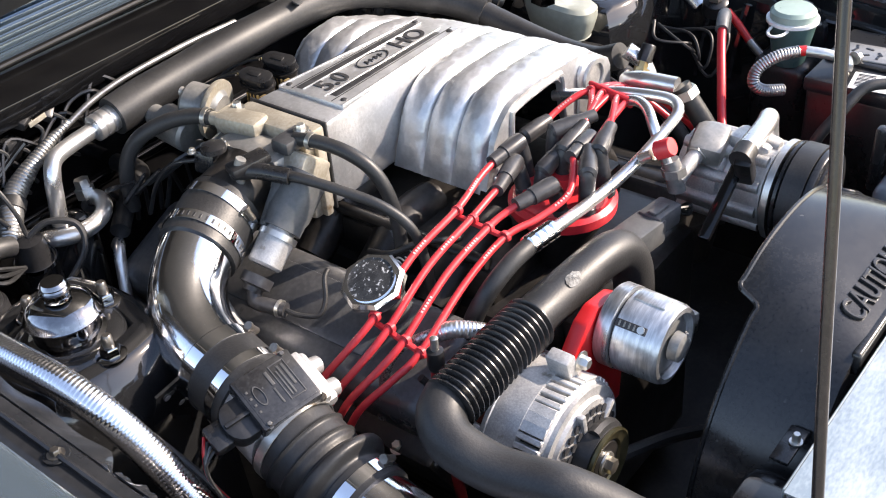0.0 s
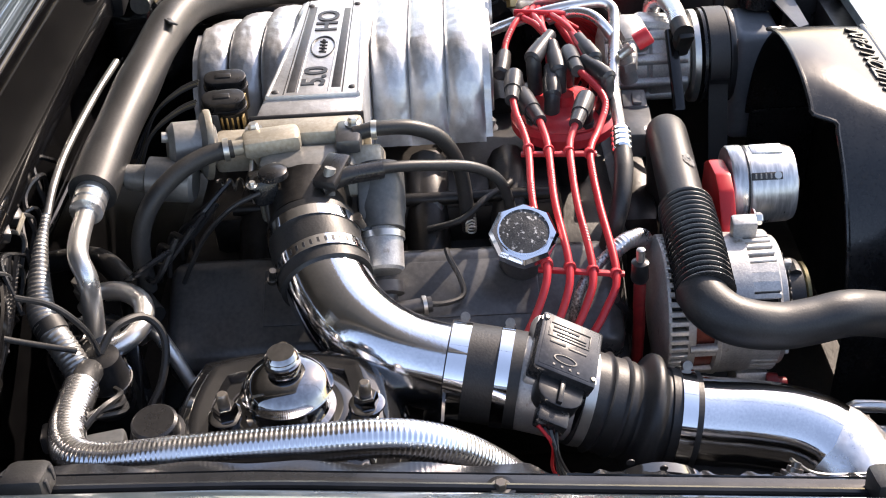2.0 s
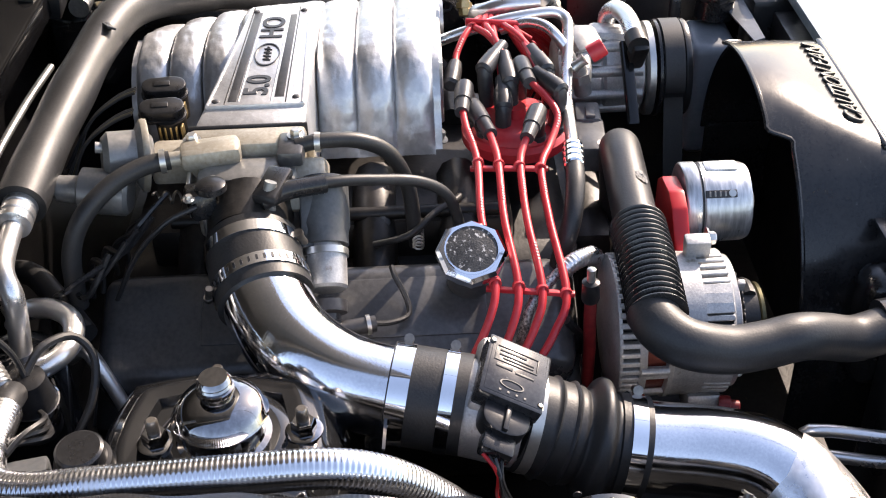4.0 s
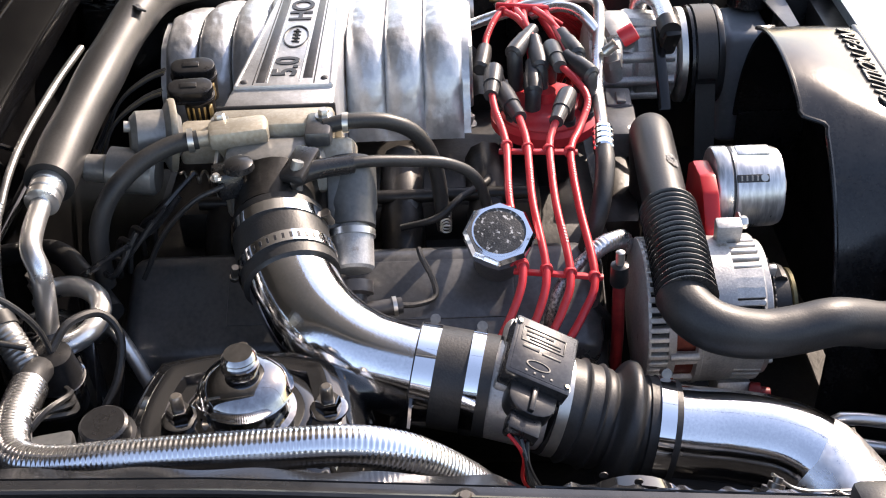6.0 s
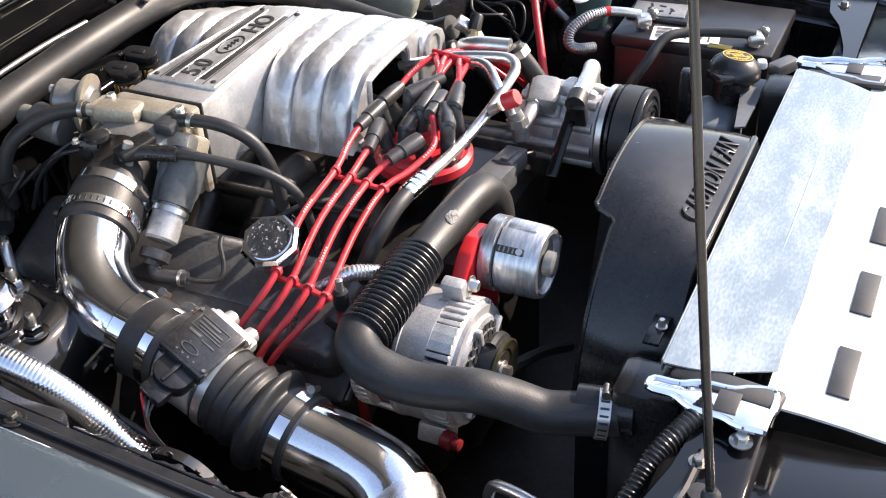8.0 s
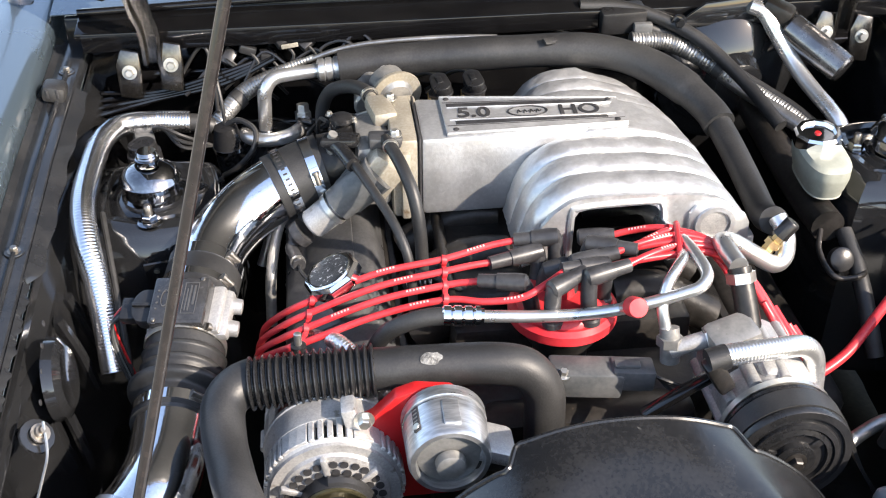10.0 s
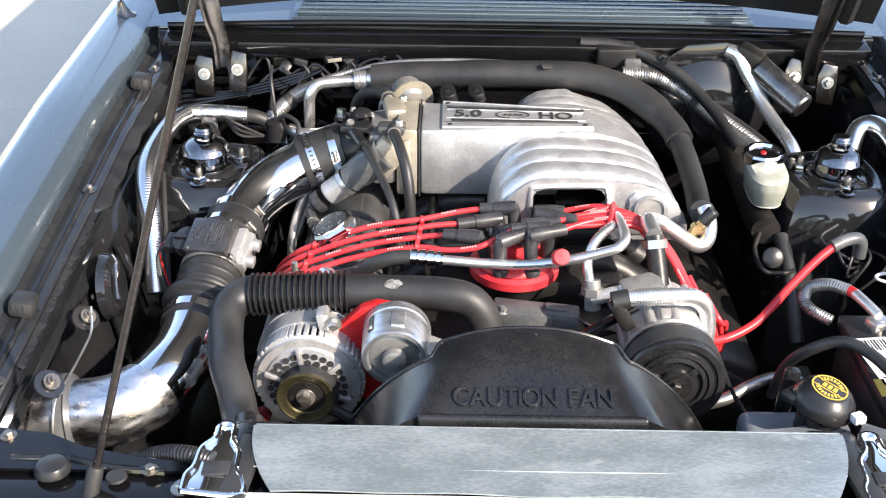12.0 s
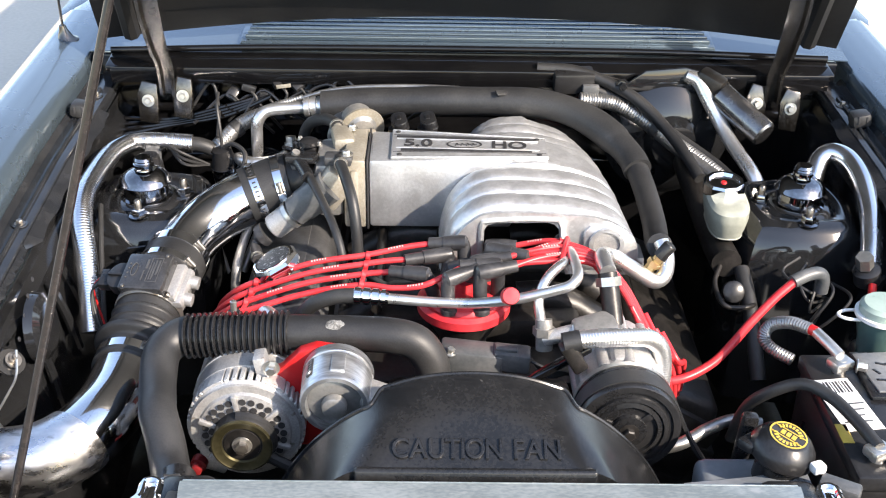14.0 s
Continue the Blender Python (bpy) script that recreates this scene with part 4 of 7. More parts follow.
h = thing("breather_hose", (-0.19, 0.56, 0.75), "black rubber breather hose with a wire clip, curving down", "hose", "breather hoses")
part("hose", sweep([(-0.212, 0.640, 0.880), (-0.206, 0.612, 0.882), (-0.195, 0.575, 0.873), (-0.184, 0.545, 0.848), (-0.178, 0.528, 0.80), (-0.176, 0.522, 0.72)], 0.0085, 12, 0.006), RUBBER, h)
part("clip", ring((-0.207, 0.618, 0.881), (0, 1, 0), 0.0088, 0.006, 0.0016, 20), STEEL, h)
h = thing("breather_hose", (-0.22, 0.55, 0.75), "slim black breather hose with a thick sleeved end", "hose", "breather hoses")
part("hose", sweep([(-0.262, 0.635, 0.862), (-0.250, 0.600, 0.860), (-0.232, 0.560, 0.848), (-0.212, 0.515, 0.830), (-0.198, 0.485, 0.80), (-0.194, 0.472, 0.75), (-0.194, 0.468, 0.71)], 0.0062, 12, 0.006), RUBBER, h)
part("sleeve", sweep([(-0.285, 0.672, 0.862), (-0.272, 0.648, 0.866), (-0.256, 0.610, 0.862)], 0.010, 12, 0.006), PLASTIC, h)
hose("vacuum_hose", [(-0.223, 0.768, 0.877), (-0.232, 0.795, 0.876), (-0.252, 0.825, 0.868), (-0.278, 0.852, 0.848), (-0.292, 0.868, 0.81), (-0.295, 0.872, 0.75)], 0.0100, "black rubber vacuum hose behind the throttle body")
hose("braided_lead", [(-0.285, 0.735, 0.860), (-0.295, 0.765, 0.850), (-0.30, 0.80, 0.815), (-0.30, 0.83, 0.76)], 0.0028, "thin wire in a braided black sleeve", PLASTIC, "wire")
hose("vacuum_line", [(-0.10, 0.49, 0.75), (-0.13, 0.47, 0.755), (-0.17, 0.50, 0.76), (-0.19, 0.53, 0.745), (-0.185, 0.57, 0.73)], 0.004, "thin black vacuum line looping beside the manifold", None, "hose")

# ---- intake pipe, air meter and bellows ----
pipe = thing("intake_pipe", (-0.43, 0.6, 0.70), "polished aluminium intake pipe bending from the throttle body", "intake pipe")
PA = [(-0.270, 0.688, 0.823), (-0.315, 0.681, 0.812), (-0.362, 0.667, 0.798), (-0.405, 0.640, 0.780), (-0.435, 0.600, 0.766), (-0.451, 0.553, 0.757), (-0.459, 0.505, 0.751), (-0.464, 0.480, 0.748)]
part("pipe", sweep(PA[1:], 0.0435, 40, 0.006), POLISHED, pipe)
cp = part("coupler", sweep([(-0.293, 0.6848, 0.8175), PA[1], PA[2]], 0.0475, 36, 0.005), RUBBER, pipe, "black rubber coupler")
clamp(cp, (-0.308, 0.6825, 0.8138), (-0.96, -0.17, -0.24), 0.0478, 0.013, (-0.3, -0.9, 0.2))
slots(clamp(cp, (-0.345, 0.6725, 0.8035), (-0.93, -0.27, -0.27), 0.0478, 0.013, (-0.4, 0.9, 0.1)), (-0.345, 0.6725, 0.8035), (-0.93, -0.27, -0.27), 0.0478, 0.008, 40)
cp2 = part("lower_coupler", sweep([(-0.4515, 0.551, 0.757), (-0.459, 0.505, 0.751), (-0.464, 0.480, 0.748)], 0.0475, 36, 0.005), RUBBER, pipe, "black rubber coupler")
clamp(cp2, (-0.4532, 0.541, 0.7550), (-0.16, -0.97, -0.13), 0.0478, 0.018, (0.8, 0, 0.6))
clamp(cp2, (-0.4605, 0.498, 0.7505), (-0.16, -0.97, -0.13), 0.0478, 0.012, (0.8, 0, 0.6))

maf = thing("air_flow_meter", (-0.47, 0.45, 0.70), "cast aluminium air flow meter with a black sensor box on top", "air flow meter")
ax = Vector((-0.016, -0.075, -0.013)).normalized()
part("housing", lathe((-0.4625, 0.486, 0.7465), ax, [(0, 0.0435), (0.004, 0.0455), (0.056, 0.0455), (0.060, 0.0435)], 36), CASTROUGH, maf)
bx = basis((-0.4705, 0.4415, 0.7795), (0.058, -0.014, 0.006), (0.002, 0.05, 0.021))
part("seat", local(bx, (0.006, 0, -0.010), (0.082, 0.062, 0.014), 0.004), CASTROUGH, maf)
sb = part("sensor_box", local(bx, (0, 0, 0.006), (0.068, 0.062, 0.022), 0.003), SENSORM, maf, "black moulded sensor box with worn lettering")
part("lid_rim", local(bx, (0, 0, 0.0165), (0.060, 0.054, 0.002), 0.0008), SENSORM, sb)
for dx, dy, w, h in ((0.0225, 0, 0.042, 0.0012), (0.006, 0, 0.042, 0.0012), (0.0143, 0.0205, 0.0012, 0.0165), (0.0143, -0.0205, 0.0012, 0.0165), (0.0185, 0.004, 0.026, 0.0028), (0.0135, 0, 0.034, 0.0022), (0.0098, -0.002, 0.030, 0.0016), (0.0005, 0.010, 0.016, 0.0035), (-0.0015, -0.010, 0.018, 0.0020)):
    part("bar", local(bx, (dx, dy + 0.002, 0.0178), (h, w, 0.0008), 0.0002), GREYMARK, sb)
bm = ring((0, 0, 0), (0, 0, 1), 0.006, 0.001, 0.0009, 24)
bmesh.ops.scale(bm, vec=(0.7, 1.7, 1), verts=bm.verts)
bmesh.ops.transform(bm, matrix=bx @ Matrix.Translation((-0.017, 0.002, 0.0180)), verts=bm.verts)
part("oval_mark", bm, GREYMARK, sb)
for k in range(4):
    part("dot", local(bx, (-0.026, -0.012 + 0.008 * k, 0.0178), (0.0025, 0.0025, 0.0008), 0.0002), GREYMARK, sb)
part("screw", bolt(bx @ Vector((-0.026, -0.027, 0.014)), bx.to_3x3() @ Vector((0, 0, 1)), 0.0028, 0.004), DARKSTEEL, maf)
part("screw", bolt(bx @ Vector((0.026, 0.027, 0.014)), bx.to_3x3() @ Vector((0, 0, 1)), 0.0028, 0.004), DARKSTEEL, maf)
half = [(-0.030, 0.022), (-0.030, -0.022)] + [(-0.046 - 0.016 * math.cos(q), 0.022 * math.sin(q)) for q in [radians(-90 + 18 * k) for k in range(11)]]
con = part("connector", plate(half, bx @ Matrix.Translation((0, -0.002, -0.012)), 0.020, 0.002), PLASTIC, maf)
part("key_rib", local(bx, (-0.045, -0.002, 0.0095), (0.030, 0.005, 0.005), 0.001), PLASTIC, con)
part("plug", local(bx, (-0.068, -0.002, -0.006), (0.020, 0.030, 0.016), 0.003), PLASTIC, con)
for k, m in enumerate((RUBBER, GREYPL, RUBBER, REDPAINT)):
    o = bx @ Vector((-0.078, -0.010 + 0.006 * k, -0.008))
    part("wire", sweep([o, o + Vector((-0.014, -0.004 * k, -0.012)), o + Vector((-0.012, -0.012, -0.045)), o + Vector((0.004, -0.03, -0.09))], 0.0017, 6, 0.008), m, con)
for dy in (0.014, -0.016):
    o = bx @ Vector((0.030, dy, -0.018))
    part("boss", lathe(o, bx.to_3x3() @ Vector((1, 0, -0.3)), [(0, 0.0112), (0.026, 0.0102), (0.034, 0.0095), (0.035, 0.006)], 18), CASTROUGH, maf)
part("lug_block", local(bx, (0.040, -0.001, -0.020), (0.030, 0.064, 0.018), 0.006), CASTROUGH, maf)

bel = thing("intake_bellows", (-0.48, 0.38, 0.68), "black rubber intake bellows with raised rings and clamps", "bellows")
BP = [(-0.4715, 0.432, 0.7335), (-0.475, 0.396, 0.7190), (-0.479, 0.356, 0.7065), (-0.4825, 0.318, 0.6995)]
def bellow(s):
    bump = 0.0125 * math.exp(-abs((s - 0.072) / 0.0100) ** 3.2) - 0.0030 * math.exp(-((s - 0.0575) / 0.0035) ** 2) + 0.0030 * math.exp(-((s - 0.024) / 0.0016) ** 2) + 0.0030 * math.exp(-((s - 0.043) / 0.0016) ** 2)
    return 0.0475 + bump + 0.002 * (s > 0.09)
part("rubber", sweep(BP, 0.048, 40, 0.0015, bellow), RUBBER, bel)
clamp(bel, (-0.4722, 0.424, 0.7320), (-0.09, -0.97, -0.28), 0.0478, 0.010, (0.7, 0, 0.7), STEEL)
clamp(bel, (-0.4815, 0.331, 0.7018), (-0.09, -0.97, -0.18), 0.0500, 0.014, (0.6, 0, 0.8))

pipe2 = thing("lower_intake_pipe", (-0.55, 0.18, 0.62), "polished aluminium elbow pipe running into the fender", "intake pipe")
PB = [(-0.482, 0.334, 0.7020), (-0.4840, 0.298, 0.6965), (-0.488, 0.258, 0.6935), (-0.500, 0.216, 0.691), (-0.523, 0.185, 0.683), (-0.560, 0.166, 0.674), (-0.61, 0.157, 0.670), (-0.66, 0.151, 0.667), (-0.72, 0.145, 0.665)]
part("pipe", sweep(PB[:7], 0.0460, 44, 0.005), POLISHED, pipe2)
part("worn_length", sweep([(-0.5155, 0.1935, 0.6855)] + PB[4:], 0.0475, 44, 0.005), WORN, pipe2, "worn dull aluminium pipe end")
part("seal_ring", lathe((-0.606, 0.1575, 0.6705), (-1, -0.12, -0.08), [(0, 0.048), (0.002, 0.055), (0.005, 0.0565), (0.008, 0.053), (0.011, 0.0575), (0.018, 0.058), (0.021, 0.050)], 44), GREYPL, pipe2)
hs = thing("cut_panel_edge", (-0.63, 0.15, 0.70), "bright cut edge of the inner fender opening with two studs", "panel edge")
part("edge", sweep([(-0.604, 0.262, 0.775), (-0.600, 0.238, 0.752), (-0.600, 0.205, 0.748), (-0.600, 0.140, 0.750), (-0.600, 0.084, 0.755), (-0.600, 0.058, 0.735), (-0.602, 0.052, 0.70), (-0.604, 0.050, 0.66)], 0.0016, 6, 0.005), STEEL, hs)
for c in ((-0.606, 0.092, 0.772), (-0.610, 0.260, 0.760)):
    part("stud_tab", lathe(Vector(c) + Vector((-0.004, 0, -0.004)), (0.55, -0.35, 0.75), [(0, 0.020), (0.003, 0.019)], 14), APRON, hs)
    part("stud", lathe(c, (0.55, -0.35, 0.75), [(0, 0.011), (0.003, 0.011), (0.003, 0.007), (0.008, 0.007), (0.008, 0.004), (0.013, 0.0038)], 12), DARKSTEEL, hs)

# ---- radiator hose ----
rh = thing("radiator_hose", (-0.25, 0.25, 0.70), "thick black radiator hose with a ribbed middle length", "radiator hose")
part("elbow", sweep([(-0.062, 0.272, 0.660), (-0.063, 0.274, 0.715), (-0.066, 0.277, 0.752), (-0.085, 0.281, 0.780), (-0.118, 0.284, 0.789), (-0.18, 0.287, 0.790), (-0.262, 0.290, 0.789)], 0.0238, 28, 0.006), RUBBER, rh)
part("ribbed_length", sweep([(-0.252, 0.2885, 0.789), (-0.32, 0.2895, 0.786), (-0.388, 0.2915, 0.780)], 0.0275, 28, 0.0013, lambda s: 0.0275 + 0.0028 * math.sin(s / 0.0078 * 2 * math.pi)), PLASTIC, rh)
part("lower_length", sweep([(-0.380, 0.297, 0.781), (-0.402, 0.290, 0.777), (-0.417, 0.268, 0.769), (-0.415, 0.228, 0.757), (-0.408, 0.190, 0.755), (-0.400, 0.155, 0.756), (-0.386, 0.122, 0.742), (-0.375, 0.090, 0.728), (-0.365, 0.055, 0.729), (-0.355, 0.015, 0.735)], 0.0245, 28, 0.006, lambda s: 0.0255 - 0.0018 * min(1, s / 0.10) + 0.00025 * math.sin(s / 0.006 * 2 * math.pi)), RUBBER, rh)
def scuff(u, v):
    """A thin irregular patch hugging the top front of the hose."""
    a = 2 * math.pi * u
    r = v * (0.85 + 0.22 * noise.noise(Vector((1.6 * math.cos(a), 1.6 * math.sin(a), 4.2))))
    w = radians(118 + 22 * r * math.sin(a))
    rad = 0.0243 + 0.0012 * (1 - v) + 0.0012 * noise.noise(Vector((40 * r * math.cos(a), 40 * r * math.sin(a), 1.0)))
    return Vector((-0.192 + 0.014 * r * math.cos(a), 0.2865 + rad * math.cos(w), 0.7898 + rad * math.sin(w)))


part("worn_patch", sheet(scuff, 36, 6), WORNPATCH, rh, "pale scuffed patch")
slots(clamp(rh, (-0.3595, 0.032, 0.7325), (0.28, -0.95, -0.1), 0.0258, 0.013, (0, 0.2, 1), STEEL), (-0.3595, 0.032, 0.7325), (0.28, -0.95, -0.1), 0.0258, 0.013)

# ---- alternator ----
alt = thing("alternator", (-0.303, 0.24, 0.63), "cast aluminium alternator with vent slots and a gold pulley", "alternator")
AC = Vector((-0.303, 0.0, 0.698))
yv = Vector((0, -1, 0))
def at_y(y): return Vector((AC.x, y, AC.z))
part("inner_drum", lathe(at_y(0.322), yv, [(0, 0.040), (0.003, 0.066), (0.118, 0.066), (0.128, 0.05)], 40), DARK, alt)
part("rear_cover", lathe(at_y(0.330), yv, [(0, 0.022), (0.003, 0.050), (0.005, 0.068), (0.008, 0.0752), (0.011, 0.0760)], 48), CASTROUGH, alt)
part("rear_shell", lathe(at_y(0.303), yv, [(0, 0.072), (0.001, 0.0768), (0.0085, 0.0768), (0.010, 0.072)], 48), CASTROUGH, alt)
part("stator", lathe(at_y(0.295), yv, [(0, 0.0705), (0.022, 0.0705)], 40), COPPER, alt, "dark copper winding behind the windows")
part("front_shell", lathe(at_y(0.274), yv, [(0, 0.072), (0.0015, 0.0778), (0.006, 0.0778), (0.007, 0.0765), (0.040, 0.0760), (0.041, 0.072)], 48), CASTROUGH, alt)
part("front_lip", lathe(at_y(0.208), yv, [(0, 0.068), (0.001, 0.0735), (0.004, 0.0715), (0.008, 0.064), (0.010, 0.058)], 48), CASTROUGH, alt)
part("front_hub", lathe(at_y(0.198), yv, [(0, 0.060), (0.004, 0.058), (0.007, 0.046), (0.010, 0.034), (0.014, 0.020)], 40), CASTROUGH, alt)
part("front_rim", ring(at_y(0.201), yv, 0.0580, 0.006, 0.0120, 56), CASTROUGH, alt)
fin = finish("fin", box((0.0715, 0, 0), (0.010, 0.022, 0.0058), (0, 0, 0), 0.001, seg=1), CASTROUGH, (0, 0, 0))
gapped = finish("fin", box((0.0710, 0, 0), (0.0095, 0.030, 0.0062), (0, 0, 2), 0.001, seg=1), CASTROUGH, (0, 0, 0))
solid = finish("rib", box((0.0710, 0, 0), (0.0095, 0.030, 0.0112), (0, 0, 2), 0.0006, seg=1), CASTROUGH, (0, 0, 0))
pillar = finish("pillar", box((0.0735, 0, 0), (0.006, 0.024, 0.0150), (0, 0, 0), 0.0012, seg=1), CASTROUGH, (0, 0, 0))
def round_alt(name, me, y, deg):
    ob = new(name, me)
    ob.parent = alt
    ob.matrix_basis = Matrix.Translation(at_y(y) - alt.location) @ pose(0, 0, 0, 0, deg, 0)
for k in range(46):
    round_alt("fin", fin, 0.3105, 360 / 46 * k)
for k in range(46):
    wide = k % 8 in (5, 6, 7)
    round_alt("rib" if wide else "fin", solid if wide else gapped, 0.2205, 360 / 46 * k + 3)
for k in range(11):
    round_alt("pillar", pillar, 0.284, 360 / 11 * k + 14)
hole = finish("vent_hole", lathe((0, 0, 0), (0, -1, 0), [(0, 0.0046), (0.0012, 0.0046)], 12), INK, (0, 0, 0))
for g in range(6):
    for dr, da in ((0.041, -17), (0.041, 0), (0.041, 17), (0.050, -20), (0.050, -7), (0.050, 7), (0.050, 20), (0.033, -10), (0.033, 10)):
        a = radians(60 * g + da + 10)
        ob = new("vent_hole", hole)
        ob.parent = alt
        dy = {0.041: 0.1879, 0.050: 0.1902, 0.033: 0.1860}[dr]
        ob.matrix_basis = Matrix.Translation(Vector((AC.x + dr * math.cos(a), dy + 0.0005, AC.z + dr * math.sin(a))) - alt.location)
for g in range(6):
    a = radians(60 * g + 40)
    part("spoke", box((AC.x + 0.044 * math.cos(a), 0.190, AC.z + 0.044 * math.sin(a)), (0.034, 0.008, 0.007), (0, -math.degrees(a), 0), 0.002), CASTROUGH, alt)
pul = part("pulley", lathe(at_y(0.196), yv, [(0, 0.028), (0.001, 0.0390), (0.003, 0.0390), (0.005, 0.036), (0.025, 0.036), (0.028, 0.0390), (0.0315, 0.0390), (0.0322, 0.0370), (0.0305, 0.0345), (0.029, 0.027), (0.026, 0.025), (0.024, 0.015)], 44), OLIVE, alt, "gold plated pulley")
part("belt_track", lathe(at_y(0.1915), yv, [(0, 0.0370), (0.001, 0.0383), (0.021, 0.0383), (0.022, 0.0370)], 40), RUBBER, pul, "dull grey rubber belt on the pulley")
part("hub_face", lathe(at_y(0.1695), yv, [(0, 0.0235), (0.0012, 0.0230)], 32), DARK, pul)
part("washer", lathe(at_y(0.168), yv, [(0, 0.0130), (0.002, 0.0125)], 28), STEEL, pul)
part("nut", lathe(at_y(0.166), yv, [(0, 0.0085), (0.008, 0.0085), (0.009, 0.005)], 6), DARKSTEEL, pul)
for q in range(5):
    a = radians(35 + 72 * q)
    part("through_bolt", lathe((AC.x + 0.0765 * math.cos(a), 0.312, AC.z + 0.0765 * math.sin(a)), yv, [(0.012, 0.0045), (0.040, 0.0045)], 10), CASTROUGH, alt)
part("belt", sweep([at_y(0.178) + Vector((0.037 * math.cos(q), 0, 0.037 * math.sin(q))) for q in [radians(k) for k in range(100, -41, -20)]] + [(-0.15, 0.178, 0.60), (-0.05, 0.178, 0.53)], 0.0075, 8, 0.01), RUBBER, alt)
part("boss", plate([(-0.0140, 0.024), (0.0130, 0.024), (0.0140, -0.012), (0.0, -0.030), (-0.0100, -0.024)], basis((-0.272, 0.232, 0.772), (0, -1, 0), (-0.2, 0, 1)), 0.016, 0.003), CASTROUGH, alt)
part("bolt", bolt((-0.268, 0.219, 0.781), yv, 0.007, 0.009), STEEL, alt)
part("ear_lower", box((-0.352, 0.228, 0.632), (0.040, 0.036, 0.024), (0, 20, 0), 0.004), CASTROUGH, alt)
part("red_bush", lathe((-0.368, 0.214, 0.637), (-0.15, -1, -0.1), [(0, 0.011), (0.012, 0.011), (0.013, 0.0075), (0.022, 0.0075), (0.023, 0.006)], 14), DULLRED, alt, "red painted bolt and bush")

# ---- tensioner drum on its red bracket ----
ten = thing("belt_tensioner", (-0.183, 0.21, 0.70), "grey cast belt tensioner drum with a slot, on a red bracket", "belt tensioner")
def ty(y): return Vector((-0.184, y, 0.768))
part("rear_drum", lathe(ty(0.230), yv, [(0, 0.0440), (0.002, 0.0455), (0.016, 0.0455), (0.0175, 0.043)], 44), DRUMM, ten)
part("groove", lathe(ty(0.213), yv, [(0, 0.042), (0.004, 0.042)], 40), INK, ten)
part("front_drum", lathe(ty(0.2105), yv, [(0, 0.043), (0.0015, 0.0448), (0.046, 0.0435), (0.052, 0.041), (0.0525, 0.036), (0.040, 0.033)], 44), DRUMM, ten)
part("hub", lathe(ty(0.173), yv, [(0, 0.034), (0.006, 0.0335), (0.008, 0.031), (0.0085, 0.020)], 36), GREYMETAL, ten)
part("snout", box((-0.150, 0.172, 0.758), (0.075, 0.014, 0.026), (0, 16, 0), 0.006), DARK, ten)
part("cap", lathe(ty(0.161), yv, [(0, 0.016), (0.010, 0.015), (0.012, 0.011)], 24), GREYMETAL, ten)
part("rib", box((-0.180, 0.188, 0.8115), (0.018, 0.036, 0.005), bevel=0.002), DRUMM, ten)
part("slot", box((-0.2151, 0.193, 0.7991), (0.004, 0.034, 0.0085), (0, 45, 0), 0.001), INK, ten)
for k in range(4):
    part("slot_tooth", box((-0.2158, 0.2055 - 0.0055 * k, 0.7998), (0.003, 0.0022, 0.006), (0, 45, 0), 0.0006), DARKSTEEL, ten)
part("slot_peg", lathe((-0.2145, 0.1815, 0.7985), (-1, 0, 1), [(0, 0.0045), (0.004, 0.0040)], 12), STEEL, ten)
part("bracket", plate([(-0.13, -0.12), (0.02, -0.12), (0.03, -0.03), (0.028, 0.016), (0.010, 0.030), (-0.028, 0.036), (-0.050, 0.028), (-0.075, 0.002), (-0.14, -0.030)], basis((-0.184, 0.250, 0.768), (1, 0, 0), (0, 0, 1)), 0.018, 0.003), REDPAINT, ten, "red painted bracket")
part("arm", box((-0.138, 0.190, 0.760), (0.050, 0.05, 0.022), (0, 22, 0), 0.007), CASTROUGH, ten)


# ---- distributor and plug wires ----
dist = thing("distributor", (-0.020, 0.398, 0.70), "red distributor cap ringed with grey plug boots", "distributor")
DX, DY = -0.021, 0.397
part("housing", lathe((DX, DY, 0.66), (0, 0, 1), [(0, 0.030), (0.06, 0.034), (0.09, 0.052), (0.104, 0.056)], 36), DARK, dist)
part("cap_skirt", lathe((DX, DY, 0.762), (0, 0, 1), [(0, 0.058), (0.003, 0.0655), (0.015, 0.0660), (0.020, 0.060)], 44), RED, dist)
part("cap_dome", lathe((DX, DY, 0.778), (0, 0, 1), [(0, 0.057), (0.008, 0.055), (0.014, 0.048), (0.016, 0.030)], 44), RED, dist)
part("coil_tower", lathe((DX, DY, 0.790), (0, 0, 1), [(0, 0.014), (0.016, 0.012)], 20), RED, dist)


def boot(base, knee, tip, parent):
    """A plug boot: an upright post, a rounded knee and a length lying towards the wire's start."""
    base, knee, tip = Vector(base), Vector(knee), Vector(tip)
    d = (tip - knee).normalized()
    bm = sweep([base, base.lerp(knee, 0.6), knee + d * 0.004, knee + d * 0.014], 0.0098, 14, 0.003)
    L = (tip - knee).length + 0.012
    lathe(knee - d * 0.004, d, [(0, 0.0070), (0.003, 0.0108), (0.012, 0.0116), (L * 0.62, 0.0104), (L * 0.62, 0.0090), (L, 0.0082)], 16, bm)
    lathe(base, (0, 0, 1), [(0, 0.0125), (0.006, 0.0120), (0.008, 0.0098)], 14, bm)
    return part("boot", bm, BOOT, parent)


